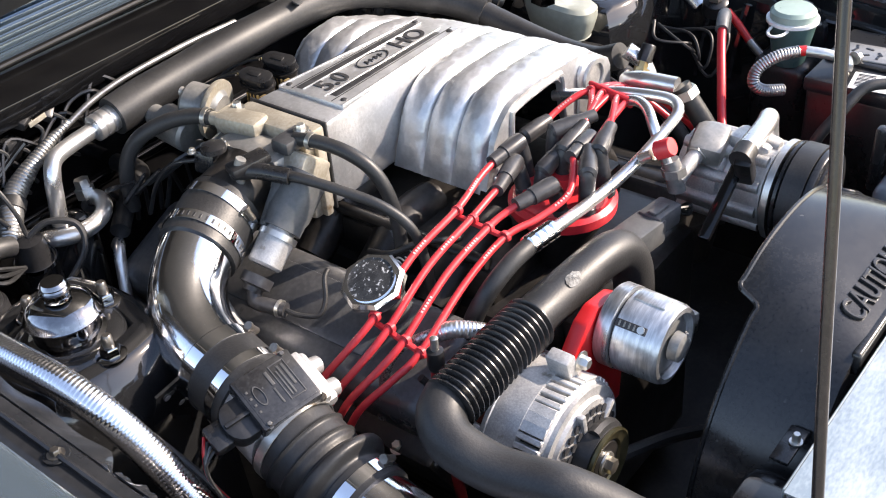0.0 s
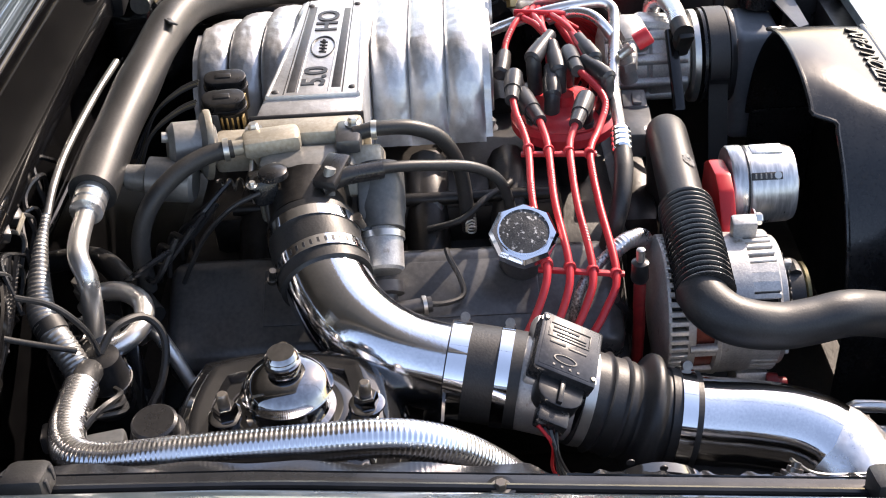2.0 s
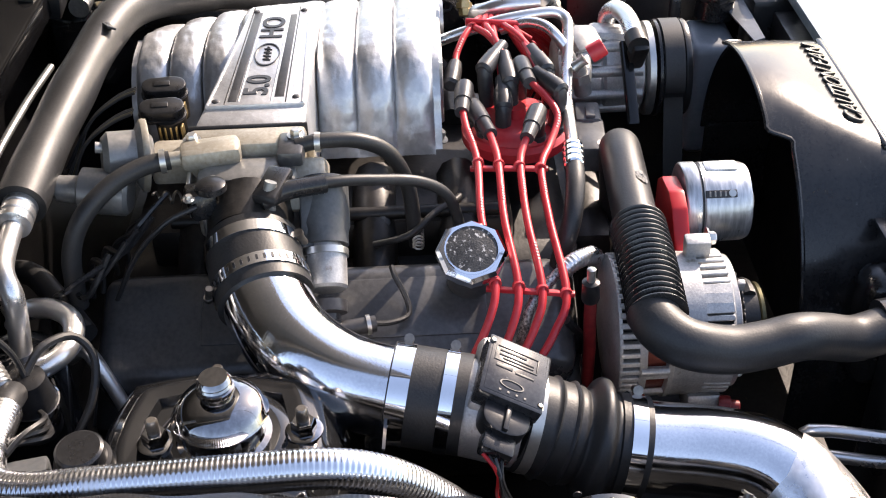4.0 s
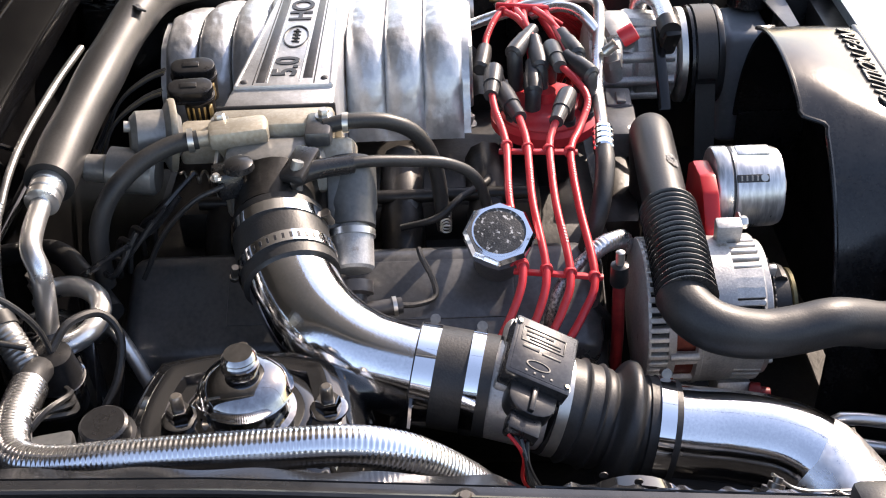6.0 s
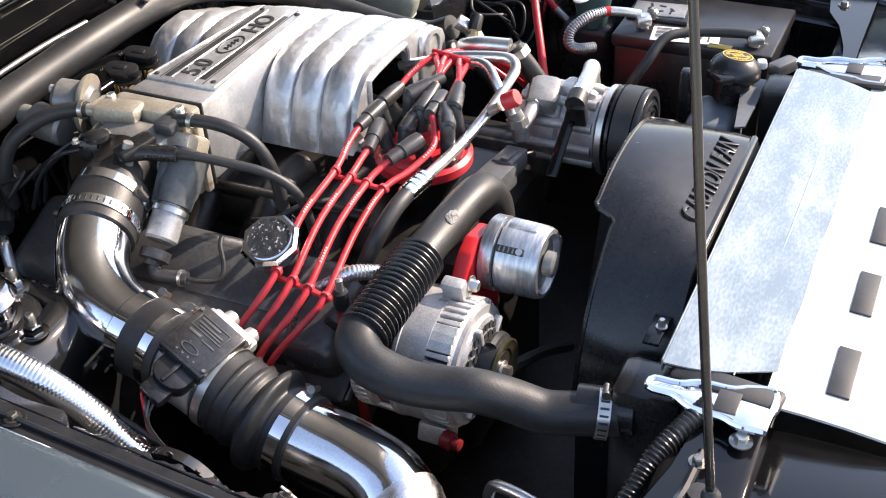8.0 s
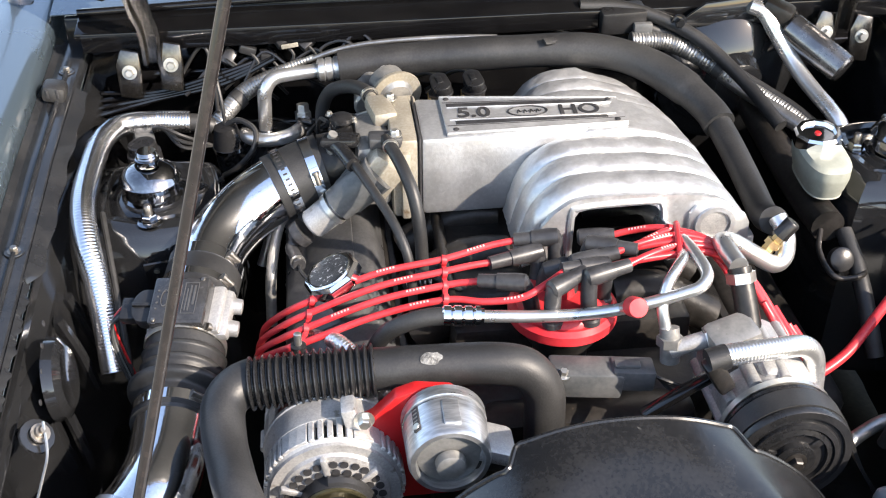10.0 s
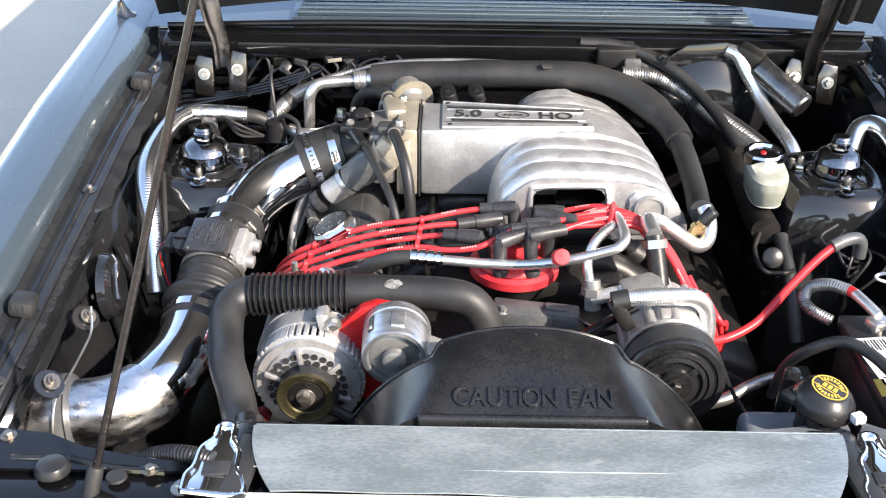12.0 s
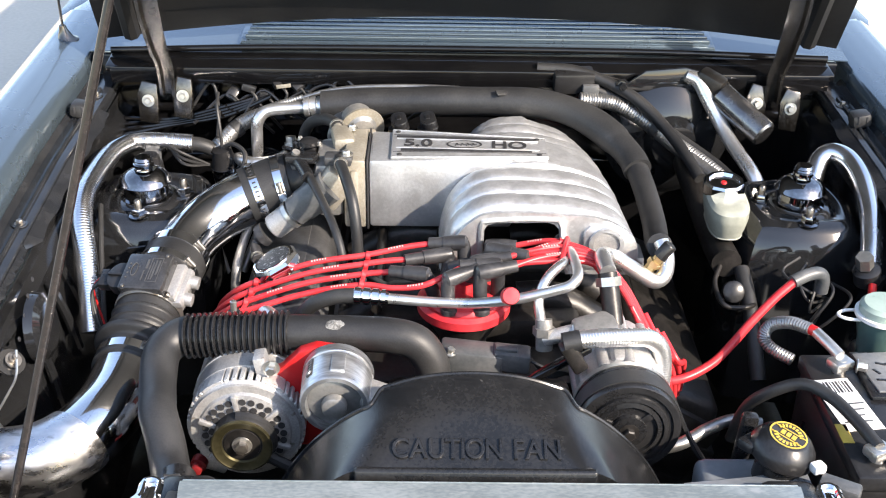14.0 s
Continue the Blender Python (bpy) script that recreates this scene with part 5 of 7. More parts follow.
def wire(pts, label, knee=None, base=None, marks=(), r=0.0043, group="spark plug wires"):
    w = thing("spark_plug_wire", pts[len(pts) // 2], label, "plug wire", group)
    c = part("cable", sweep(pts, r, 10, 0.006), RED, w)
    if base is not None:
        boot(base, knee, pts[0], w)
    P = catmull(pts, 0.004)
    for a in marks:
        i = int(a * (len(P) - 8))
        for j in range(6):
            p, q = P[i + j], P[i + j + 1]
            t = (q - p).normalized()
            upw = (Vector((-0.3, -0.5, 1)) - t * t.dot(Vector((-0.3, -0.5, 1)))).normalized()
            m = basis(p.lerp(q, 0.5) + upw * (r - 0.0003), t, upw.cross(t))
            part("print_bar", local(m, (0, 0, 0.0003), (0.0022, 0.0026, 0.0006), 0.0001), PRINT, c)
    return w


LW = "red silicone spark plug wire fanned through red combs"
WL = [
    ((-0.022, 0.446), (-0.019, 0.458, 0.834), [(-0.063, 0.463, 0.830), (-0.100, 0.460, 0.826), (-0.157, 0.451, 0.817), (-0.24, 0.452, 0.801), (-0.318, 0.443, 0.775), (-0.352, 0.452, 0.752), (-0.380, 0.476, 0.712), (-0.388, 0.492, 0.670)], (0.12, 0.42)),
    ((-0.046, 0.434), (-0.041, 0.450, 0.820), [(-0.097, 0.435, 0.819), (-0.125, 0.431, 0.819), (-0.160, 0.428, 0.815), (-0.24, 0.428, 0.799), (-0.322, 0.420, 0.773), (-0.356, 0.428, 0.750), (-0.384, 0.450, 0.712), (-0.392, 0.468, 0.670)], (0.3,)),
    ((-0.060, 0.376), (-0.072, 0.376, 0.828), [(-0.116, 0.391, 0.824), (-0.135, 0.399, 0.818), (-0.162, 0.404, 0.812), (-0.24, 0.404, 0.797), (-0.326, 0.396, 0.770), (-0.358, 0.406, 0.748), (-0.386, 0.430, 0.712), (-0.394, 0.450, 0.670)], (0.22, 0.5)),
    ((0.024, 0.390), (0.026, 0.387, 0.838), [(-0.021, 0.382, 0.840), (-0.050, 0.364, 0.833), (-0.080, 0.354, 0.824), (-0.120, 0.367, 0.812), (-0.164, 0.381, 0.808), (-0.24, 0.380, 0.794), (-0.330, 0.372, 0.767), (-0.362, 0.386, 0.745), (-0.388, 0.412, 0.712), (-0.396, 0.432, 0.670)], (0.15, 0.4)),
]
for (ex, ey), kn, pts, mk in WL:
    wire(pts, LW, kn, (ex, ey, 0.784), marks=mk)
for a, b, w in (((-0.157, 0.459, 0.8165), (-0.164, 0.374, 0.8075), 0.005), ((-0.317, 0.452, 0.775), (-0.332, 0.364, 0.765), 0.005)):
    a, b = Vector(a), Vector(b)
    c = thing("wire_comb", a.lerp(b, 0.5), "red plastic comb holding four plug wires apart", "wire comb", "wire combs")
    d = b - a
    part("bar", box(a.lerp(b, 0.5) - Vector((0, 0, 0.004)), (0.006, d.length, 0.005), (0, 0, math.degrees(math.atan2(d.y, d.x)) - 90), 0.001), RED, c)
    for k in range(4):
        p = a + d * (0.10 + 0.268 * k)
        part("ring", ring(p, (1, 0.05, -0.2), 0.0047, 0.006, 0.0018, 18), RED, c)
RWL = "red silicone spark plug wire bundled to the far bank"
clipc = Vector((0.119, 0.415, 0.845))
RW = [((-0.042, 0.352), (-0.046, 0.347, 0.838), (-0.010, 0.368, 0.841)), ((0.002, 0.352), (-0.003, 0.359, 0.842), (0.041, 0.371, 0.845)),
      ((0.010, 0.428), (0.014, 0.433, 0.838), (0.060, 0.410, 0.842)), ((-0.013, 0.402), (-0.010, 0.403, 0.832), (0.036, 0.406, 0.840)), ((-0.042, 0.414), (-0.040, 0.413, 0.816), (-0.004, 0.412, 0.828))]
for k, (bs, kn, tip) in enumerate(RW):
    o = Vector((-0.004 + 0.002 * k, (-0.026, -0.012, 0.024, 0.010, 0.0)[k], 0.002 * (k % 2)))
    mid = Vector(tip).lerp(clipc + o, 0.5) + Vector((0, 0, 0.004))
    wire([tip, mid, clipc + o, Vector((0.160, 0.412, 0.836)) + o * 0.6, Vector((0.196, 0.385, 0.812)) + o * 0.5, Vector((0.222, 0.345, 0.775)) + o * 0.8, Vector((0.250, 0.312, 0.718)) + o, Vector((0.268, 0.33, 0.66)) + o],
         RWL, kn, (*bs, 0.784), marks=(0.15,) if k % 2 else (0.05,))
lead = wire([(0.052, 0.466, 0.826), (0.072, 0.463, 0.832), (0.098, 0.452, 0.842), (0.120, 0.440, 0.845), (0.145, 0.425, 0.838), (0.17, 0.395, 0.82), (0.185, 0.36, 0.79)], "red silicone coil lead with a black boot", marks=(0.12,))
part("boot", lathe((0.010, 0.474, 0.820), (1, -0.18, 0.12), [(0, 0.007), (0.003, 0.0105), (0.014, 0.0110), (0.030, 0.0105), (0.046, 0.0085)], 16), BOOT, lead)
cl = thing("wire_clip", clipc, "red plastic clip binding the wire bundle", "wire clip")
part("plate", box(clipc, (0.007, 0.070, 0.017), (0, -20, -12), 0.003), RED, cl)
for k in range(4):
    part("collar", ring(clipc + Vector((-0.004, -0.028 + 0.018 * k, 0.0)), (1, 0, -0.3), 0.0046, 0.007, 0.0022, 16), RED, cl)
for k in range(5):
    wire([(0.205 + 0.012 * k, 0.345 + 0.01 * (k % 3), 0.80 - 0.012 * k), (0.225 + 0.012 * k, 0.325, 0.765 - 0.01 * k), (0.25 + 0.01 * k, 0.31 + 0.012 * k, 0.70), (0.27 + 0.006 * k, 0.33 + 0.012 * k, 0.64)], "red silicone plug wire dropping to a spark plug", group="plug wire tails")

coil = thing("module_connector", (-0.005, 0.30, 0.73), "blue grey plastic connector below the distributor", "connector")
part("body", box((-0.012, 0.305, 0.742), (0.085, 0.040, 0.034), (0, 4, -4), 0.005), GREYPL, coil)
part("plug", box((0.042, 0.300, 0.745), (0.050, 0.032, 0.028), (0, 4, -4), 0.004), GREYPL, coil)
part("latch", box((0.035, 0.298, 0.761), (0.030, 0.012, 0.005), (0, 4, -4), 0.002), GREYPL, coil)
part("bolt", bolt((-0.04, 0.292, 0.758), (0, -0.3, 1), 0.005, 0.008), STEEL, coil)
for k in range(4):
    hose("harness_wire", [(0.065, 0.295 + 0.004 * k, 0.745), (0.09, 0.285, 0.738 - 0.004 * k), (0.12, 0.30, 0.72), (0.14, 0.33, 0.69)], 0.0022, "thin dark wire from the connector", RUBBER, "wire", "connector wires", 6)

# ---- oil filler ----
oil = thing("oil_filler_cap", (-0.30, 0.47, 0.72), "chrome eight-sided oil filler cap with an engraved dark face", "oil cap")
on = Vector((-0.42, -0.03, 0.90)).normalized()
oc = Vector((-0.2950, 0.4650, 0.7995))
part("neck", lathe(oc - on * 0.095, on, [(0, 0.024), (0.06, 0.024), (0.078, 0.026)], 30), VALVE, oil)
part("cap", lathe(oc - on * 0.016, on, [(0, 0.033), (0.003, 0.0372), (0.012, 0.0372), (0.0165, 0.0335), (0.0168, 0.0270)], 8), CHROME, oil, angle=20)
part("cap_collar", lathe(oc - on * 0.022, on, [(0, 0.029), (0.003, 0.0325), (0.008, 0.0322), (0.010, 0.0312)], 40), CHROME, oil)
part("face", lathe(oc - on * 0.002, on, [(0, 0.0270), (0.0035, 0.0268), (0.0038, 0.0255)], 36), FACE, oil, "dark engraved face")
part("face_ring", ring(oc + on * 0.0012, on, 0.0265, 0.003, 0.0016, 36), CHROME, oil)

# ---- refrigerant lines ----
ref = thing("refrigerant_line", (0.0, 0.33, 0.80), "bright steel refrigerant tube with a crimped hose end", "refrigerant line")
part("tube", sweep([(-0.128, 0.342, 0.811), (-0.06, 0.338, 0.808), (-0.004, 0.334, 0.810), (0.05, 0.327, 0.822), (0.10, 0.321, 0.840), (0.116, 0.320, 0.847), (0.125, 0.327, 0.853), (0.128, 0.345, 0.855), (0.127, 0.40, 0.848), (0.124, 0.44, 0.838), (0.12, 0.50, 0.82)], 0.0072, 14, 0.005), BARE, ref)
part("return_tube", sweep([(0.118, 0.405, 0.838), (0.112, 0.375, 0.850), (0.098, 0.352, 0.852), (0.084, 0.336, 0.842), (0.076, 0.322, 0.822), (0.080, 0.312, 0.795)], 0.0068, 14, 0.005), BARE, ref)
cr = lathe((-0.124, 0.342, 0.811), (-1, 0.08, 0.05), [(0, 0.0085), (0.004, 0.0085), (0.004, 0.0118), (0.010, 0.0118), (0.012, 0.0095), (0.014, 0.0118), (0.022, 0.0118), (0.024, 0.0095), (0.026, 0.0118), (0.034, 0.0118), (0.036, 0.0095), (0.038, 0.0118), (0.046, 0.0115), (0.048, 0.009)], 24)
part("crimp", cr, CHROME, ref)
part("hose", sweep([(-0.165, 0.345, 0.813), (-0.20, 0.348, 0.808), (-0.235, 0.356, 0.785), (-0.25, 0.37, 0.74), (-0.25, 0.38, 0.66)], 0.0105, 14, 0.006), RUBBER, ref)
port = part("service_port", lathe((0.032, 0.322, 0.825), (0.1, -1, 0.75), [(0, 0.007), (0.014, 0.006), (0.018, 0.008)], 14), STEEL, ref)
part("port_cap", lathe((0.0345, 0.302, 0.841), (0.1, -1, 0.6), [(0, 0.0115), (0.018, 0.0115), (0.020, 0.0105), (0.0205, 0.003)], 20), RED, port, "red plastic cap")
comp = thing("compressor", (0.18, 0.25, 0.66), "cast aluminium air conditioning compressor with a black pulley", "compressor")
def cy(y): return Vector((0.178, y, 0.742))
part("body", lathe(cy(0.330), yv, [(0, 0.040), (0.004, 0.052), (0.060, 0.054), (0.064, 0.050), (0.068, 0.054), (0.118, 0.053), (0.122, 0.045)], 36), CASTROUGH, comp)
for k in range(10):
    a = radians(36 * k + 10)
    part("lug", lathe(Vector((cy(0).x + 0.052 * math.cos(a), 0.325, cy(0).z + 0.052 * math.sin(a))), yv, [(0, 0.008), (0.11, 0.008)], 10), CASTROUGH, comp)
part("clutch_plate", lathe(cy(0.208), yv, [(0, 0.060), (0.002, 0.064), (0.010, 0.064)], 40), STEEL, comp)
pl = part("pulley", lathe(cy(0.194), yv, [(0, 0.058), (0.001, 0.0655), (0.005, 0.0655), (0.007, 0.0620), (0.034, 0.0620), (0.036, 0.0655), (0.042, 0.0655), (0.044, 0.0640), (0.0445, 0.0560), (0.042, 0.0550), (0.042, 0.0500), (0.046, 0.0490), (0.047, 0.0440), (0.043, 0.0430)], 56), PLASTIC, comp, "dusty black pulley")
part("face_plate", lathe(cy(0.153), yv, [(0, 0.043), (0.004, 0.042), (0.006, 0.036), (0.001, 0.034), (0.0, 0.024), (0.008, 0.022), (0.009, 0.012)], 44), SHROUDM, pl)
for k in range(3):
    a = radians(120 * k + 40)
    part("face_lug", box((0.178 + 0.029 * math.cos(a), 0.150, 0.742 + 0.029 * math.sin(a)), (0.016, 0.004, 0.010), (0, -math.degrees(a), 0), 0.002), PLASTIC, pl)
part("hub_bolt", bolt(cy(0.145), yv, 0.008, 0.008), DARK, pl)
turn = [(0.178 + 0.0645 * math.cos(radians(q)), 0.173, 0.742 + 0.0645 * math.sin(radians(q))) for q in range(200, 18, -20)]
solo("drive_belt", ribbon([(0.020, 0.173, 0.50), (0.070, 0.173, 0.600)] + turn + [(0.262, 0.173, 0.712), (0.290, 0.173, 0.665), (0.335, 0.173, 0.590)], 0.026), RUBBER, (0.178, 0.173, 0.60), "flat black ribbed drive belt round the compressor pulley", "drive belt")
part("top_manifold", box((0.150, 0.292, 0.796), (0.060, 0.045, 0.030), (8, -10, 12), 0.010), GREYMETAL, comp)
part("top_casting", box((0.190, 0.250, 0.788), (0.055, 0.060, 0.022), (6, 12, 0), 0.008), CASTROUGH, comp)
part("port_stem", sweep([(0.176, 0.305, 0.795), (0.172, 0.325, 0.825), (0.168, 0.345, 0.852)], 0.0135, 16, 0.006), DARK, comp)
part("port_nut", lathe((0.170, 0.335, 0.838), (-0.1, 0.5, 0.9), [(0, 0.017), (0.012, 0.017)], 6), STEEL, comp)
part("side_stem", sweep([(0.085, 0.300, 0.760), (0.084, 0.305, 0.785), (0.083, 0.311, 0.800)], 0.0115, 16, 0.006), GREYMETAL, comp)
part("stem_nut", lathe((0.084, 0.304, 0.780), (0, 0.2, 1), [(0, 0.0155), (0.011, 0.0155)], 6), GREYMETAL, comp)
part("side_elbow", sweep([(0.084, 0.300, 0.775), (0.11, 0.297, 0.787), (0.135, 0.295, 0.795)], 0.010, 14, 0.006), CASTROUGH, comp)
part("side_nut", lathe((0.122, 0.296, 0.790), (1, 0, 0.3), [(0, 0.0145), (0.012, 0.0145)], 6), STEEL, comp)
part("bracket", box((0.114, 0.228, 0.798), (0.020, 0.022, 0.046), (0, -30, 10), 0.004), DARK, comp)
part("guard", box((0.088, 0.240, 0.770), (0.009, 0.016, 0.120), (0, 55, 0), 0.003), JETBLACK, comp)
sl = thing("sleeved_cable", (0.18, 0.24, 0.80), "cable in a silver convoluted sleeve arching over the compressor", "cable")
part("sleeve", sweep([(0.118, 0.232, 0.820), (0.150, 0.232, 0.823), (0.185, 0.236, 0.822), (0.212, 0.244, 0.815), (0.229, 0.250, 0.795), (0.234, 0.248, 0.765), (0.232, 0.24, 0.73)], 0.0125, 16, 0.0009, lambda s: 0.0122 + 0.0002 * math.sin(s / 0.0036 * 2 * math.pi)), BARE, sl)
part("end_sleeve", sweep([(0.122, 0.231, 0.820), (0.100, 0.229, 0.816)], 0.014, 14, 0.006), RUBBER, sl)
man2 = thing("suction_line", (0.22, 0.44, 0.79), "bare aluminium suction line bent beside the manifold", "refrigerant line")
part("tube", sweep([(0.170, 0.350, 0.850), (0.168, 0.395, 0.848), (0.175, 0.420, 0.838), (0.192, 0.430, 0.828), (0.222, 0.430, 0.808), (0.250, 0.432, 0.790), (0.266, 0.440, 0.795), (0.270, 0.455, 0.815), (0.264, 0.475, 0.830)], 0.0115, 16, 0.005), BARE, man2)
sv = part("valve", lathe((0.243, 0.445, 0.800), (0.55, 0.0, 0.8), [(0, 0.008), (0.010, 0.008), (0.010, 0.011), (0.018, 0.011), (0.018, 0.007), (0.03, 0.007)], 6), BRASS, man2)
part("valve_cap", lathe((0.258, 0.445, 0.822), (0.55, 0.0, 0.8), [(0, 0.0105), (0.022, 0.0105), (0.024, 0.009)], 8), PLASTIC, sv)

fh = thing("foam_wrapped_line", (0.0, 0.89, 0.85), "thick refrigerant line in torn black foam along the firewall", "refrigerant line")
FP = [(-0.262, 0.915, 0.856), (-0.18, 0.912, 0.864), (-0.06, 0.904, 0.872), (0.06, 0.895, 0.876), (0.135, 0.880, 0.876), (0.190, 0.846, 0.869), (0.232, 0.795, 0.856), (0.258, 0.745, 0.842), (0.266, 0.715, 0.832)]
part("foam", sweep(FP, 0.0255, 28, 0.008, lambda s: 0.0255 - 0.002 * (s > 0.55) + 0.0008 * math.sin(s * 40)), FOAM, fh)
part("torn_flap", box((0.052, 0.880, 0.898), (0.026, 0.012, 0.003), (30, 10, 30), 0.001), FOAM, fh)
part("tear", box((0.060, 0.883, 0.897), (0.020, 0.006, 0.004), (20, 0, 25), 0.001), INK, fh)
part("hose", sweep([(0.262, 0.735, 0.838), (0.272, 0.68, 0.818), (0.276, 0.60, 0.800), (0.270, 0.53, 0.800), (0.265, 0.485, 0.818)], 0.0185, 20, 0.008), RUBBER, fh)
part("crimp", lathe((-0.258, 0.915, 0.856), (-1, 0.0, -0.08), [(0, 0.013), (0.002, 0.0175), (0.011, 0.0175), (0.013, 0.0145), (0.015, 0.0175), (0.023, 0.0175), (0.025, 0.0145), (0.027, 0.0175), (0.035, 0.0172), (0.038, 0.011)], 28), BARE, fh)
part("tube", sweep([(-0.292, 0.915, 0.853), (-0.335, 0.913, 0.850), (-0.362, 0.908, 0.846), (-0.375, 0.900, 0.830), (-0.378, 0.902, 0.800), (-0.380, 0.908, 0.755)], 0.0105, 16, 0.005), BARE, fh)
acc = thing("accumulator", (-0.40, 0.865, 0.60), "black painted accumulator can with a looped aluminium tube", "accumulator")
part("can", lathe((-0.380, 0.915, 0.58), (0, 0, 1), [(0, 0.046), (0.165, 0.046), (0.178, 0.040), (0.184, 0.025), (0.185, 0.01)], 36), APRON, acc)
part("loop", sweep([(-0.318, 0.935, 0.745), (-0.318, 0.918, 0.765), (-0.325, 0.888, 0.772), (-0.345, 0.864, 0.772), (-0.375, 0.858, 0.770), (-0.400, 0.870, 0.768), (-0.412, 0.892, 0.764), (-0.414, 0.905, 0.750)], 0.0105, 16, 0.005), BARE, acc)
part("fitting", lathe((-0.322, 0.925, 0.765), (0, 0.2, 1), [(0, 0.013), (0.014, 0.013), (0.014, 0.010), (0.026, 0.010)], 6), STEEL, acc)
sw = part("switch", lathe((-0.432, 0.890, 0.715), (-0.1, -0.1, 1), [(0, 0.024), (0.030, 0.024), (0.034, 0.026), (0.038, 0.024), (0.055, 0.020), (0.070, 0.017), (0.072, 0.010)], 24), PLASTIC, acc)
part("switch_ring", ring((-0.4355, 0.8865, 0.750), (-0.1, -0.1, 1), 0.0245, 0.006, 0.0015, 28), CHROME, sw)
part("switch_wire", sweep([(-0.438, 0.884, 0.785), (-0.440, 0.890, 0.82), (-0.446, 0.91, 0.855), (-0.448, 0.94, 0.868)], 0.003, 8, 0.008), RUBBER, sw)
part("switch_loop", sweep([(-0.437, 0.884, 0.786), (-0.415, 0.870, 0.800), (-0.392, 0.848, 0.792), (-0.398, 0.832, 0.768), (-0.425, 0.835, 0.738), (-0.452, 0.85, 0.715)], 0.0042, 8, 0.006), RUBBER, sw)
hose("drain_tube", [(-0.325, 0.885, 0.705), (-0.333, 0.865, 0.722), (-0.348, 0.848, 0.710), (-0.375, 0.817, 0.651), (-0.40, 0.79, 0.59)], 0.0078, "bare aluminium tube going down beside the strut tower", BARE, "tube")
hose("heater_hose", [(-0.33, 0.86, 0.74), (-0.28, 0.90, 0.75), (-0.22, 0.95, 0.74), (-0.20, 1.03, 0.72)], 0.013, "black rubber heater hose into the firewall")
hose("short_pipe", [(-0.318, 0.655, 0.772), (-0.340, 0.664, 0.766), (-0.357, 0.652, 0.756), (-0.367, 0.627, 0.735), (-0.374, 0.590, 0.706), (-0.378, 0.575, 0.64)], 0.0075, "grey tube curving down under the intake pipe", GREYMETAL, "tube")

# ---- fan shroud ----
shr = thing("fan_shroud", (0.0, 0.08, 0.60), "dusty black plastic fan shroud with raised warning letters", "fan shroud")
SC, SR, SZ = -0.016, 0.250, 0.595


def shroud(u, v):
    """An arch whose front is cut by a sloping lettered face; the rear edge steps forward low on both sides."""
    a = radians(-86 + 172 * u)
    x, z = SC + SR * math.sin(a), SZ + SR * math.cos(a)
    w = max(0.0, min(1.0, (abs(x - SC) - 0.108) / 0.010))
    y = -0.006 + (0.128 - 0.024 * w * w * (3 - 2 * w)) * v
    s = 0.8085 + 0.36 * (y + 0.006)
    k = 0.018
    h = max(k - abs(z - s), 0.0) / k
    return Vector((x, y, min(z, s) - h * h * k / 4))


part("hood", sheet(shroud, 170, 40, 0.003), SHROUDM, shr, angle=60)
part("rear_lip", sweep([shroud(i / 60, 1.0) for i in range(61)], 0.0028, 8, 0.006), SHROUDM, shr)
part("front_ledge", box((-0.016, -0.0075, 0.7955), (0.266, 0.010, 0.027), bevel=0.004, seg=3), SHROUDM, shr)
part("front_wall", plate([(0.25 * math.sin(radians(q)), 0.247 * math.cos(radians(q))) for q in range(-58, 59, 4) if 0.247 * math.cos(radians(q)) < 0.205] + [(0.21, 0.03), (-0.21, 0.03)], basis((SC, 0.0, SZ), (1, 0, 0), (0, 0, 1)), 0.006), SHROUDM, shr)
for s in (-1, 1):
    part("side_wall", box((SC + s * 0.245, 0.045, 0.545), (0.010, 0.10, 0.15), bevel=0.004), SHROUDM, shr)
lm = basis((-0.0150, 0.0150, 0.8168), (1, 0, 0), (0, 0.941, 0.339))
lettering("CAUTION FAN", 0.0355, lm, shr, SHROUDM, "letter", 0.0012, 0.785, -0.0004, 0.0011)
part("side_box", box((-0.272, 0.014, 0.655), (0.062, 0.062, 0.150), bevel=0.022, seg=3), SHROUDM, shr)
part("mount_tab", box((-0.240, 0.012, 0.7565), (0.050, 0.018, 0.004), bevel=0.001), SHROUDM, shr)
part("mount_bolt", bolt((-0.236, 0.008, 0.759), (0, 0, 1), 0.004, 0.010), STEEL, shr)
rad = thing("radiator", (0, 0.0, 0.36), "dark radiator with black plastic side tanks behind the cover", "radiator")
part("core", box((0, -0.03, 0.56), (0.60, 0.05, 0.40), bevel=0.004), DARK, rad)
for s in (-1, 1):
    part("side_tank", box((s * 0.335, -0.012, 0.565), (0.065, 0.075, 0.42), bevel=0.012), PLASTIC, rad)
part("hose_neck", lathe((-0.350, 0.0, 0.738), (-0.15, 1, -0.05), [(0, 0.026), (0.03, 0.022), (0.06, 0.022)], 26), PLASTIC, rad)
for z in (0.638, 0.602):
    hose("cooler_line", [(-0.362, -0.002, z), (-0.392, 0.004, z), (-0.420, 0.022, z), (-0.427, 0.050, z), (-0.415, 0.115, z + 0.002), (-0.412, 0.138, z - 0.01), (-0.412, 0.147, z - 0.09)], 0.0068, "bright metal cooler line from the radiator tank", BARE, "tube", "cooler lines")
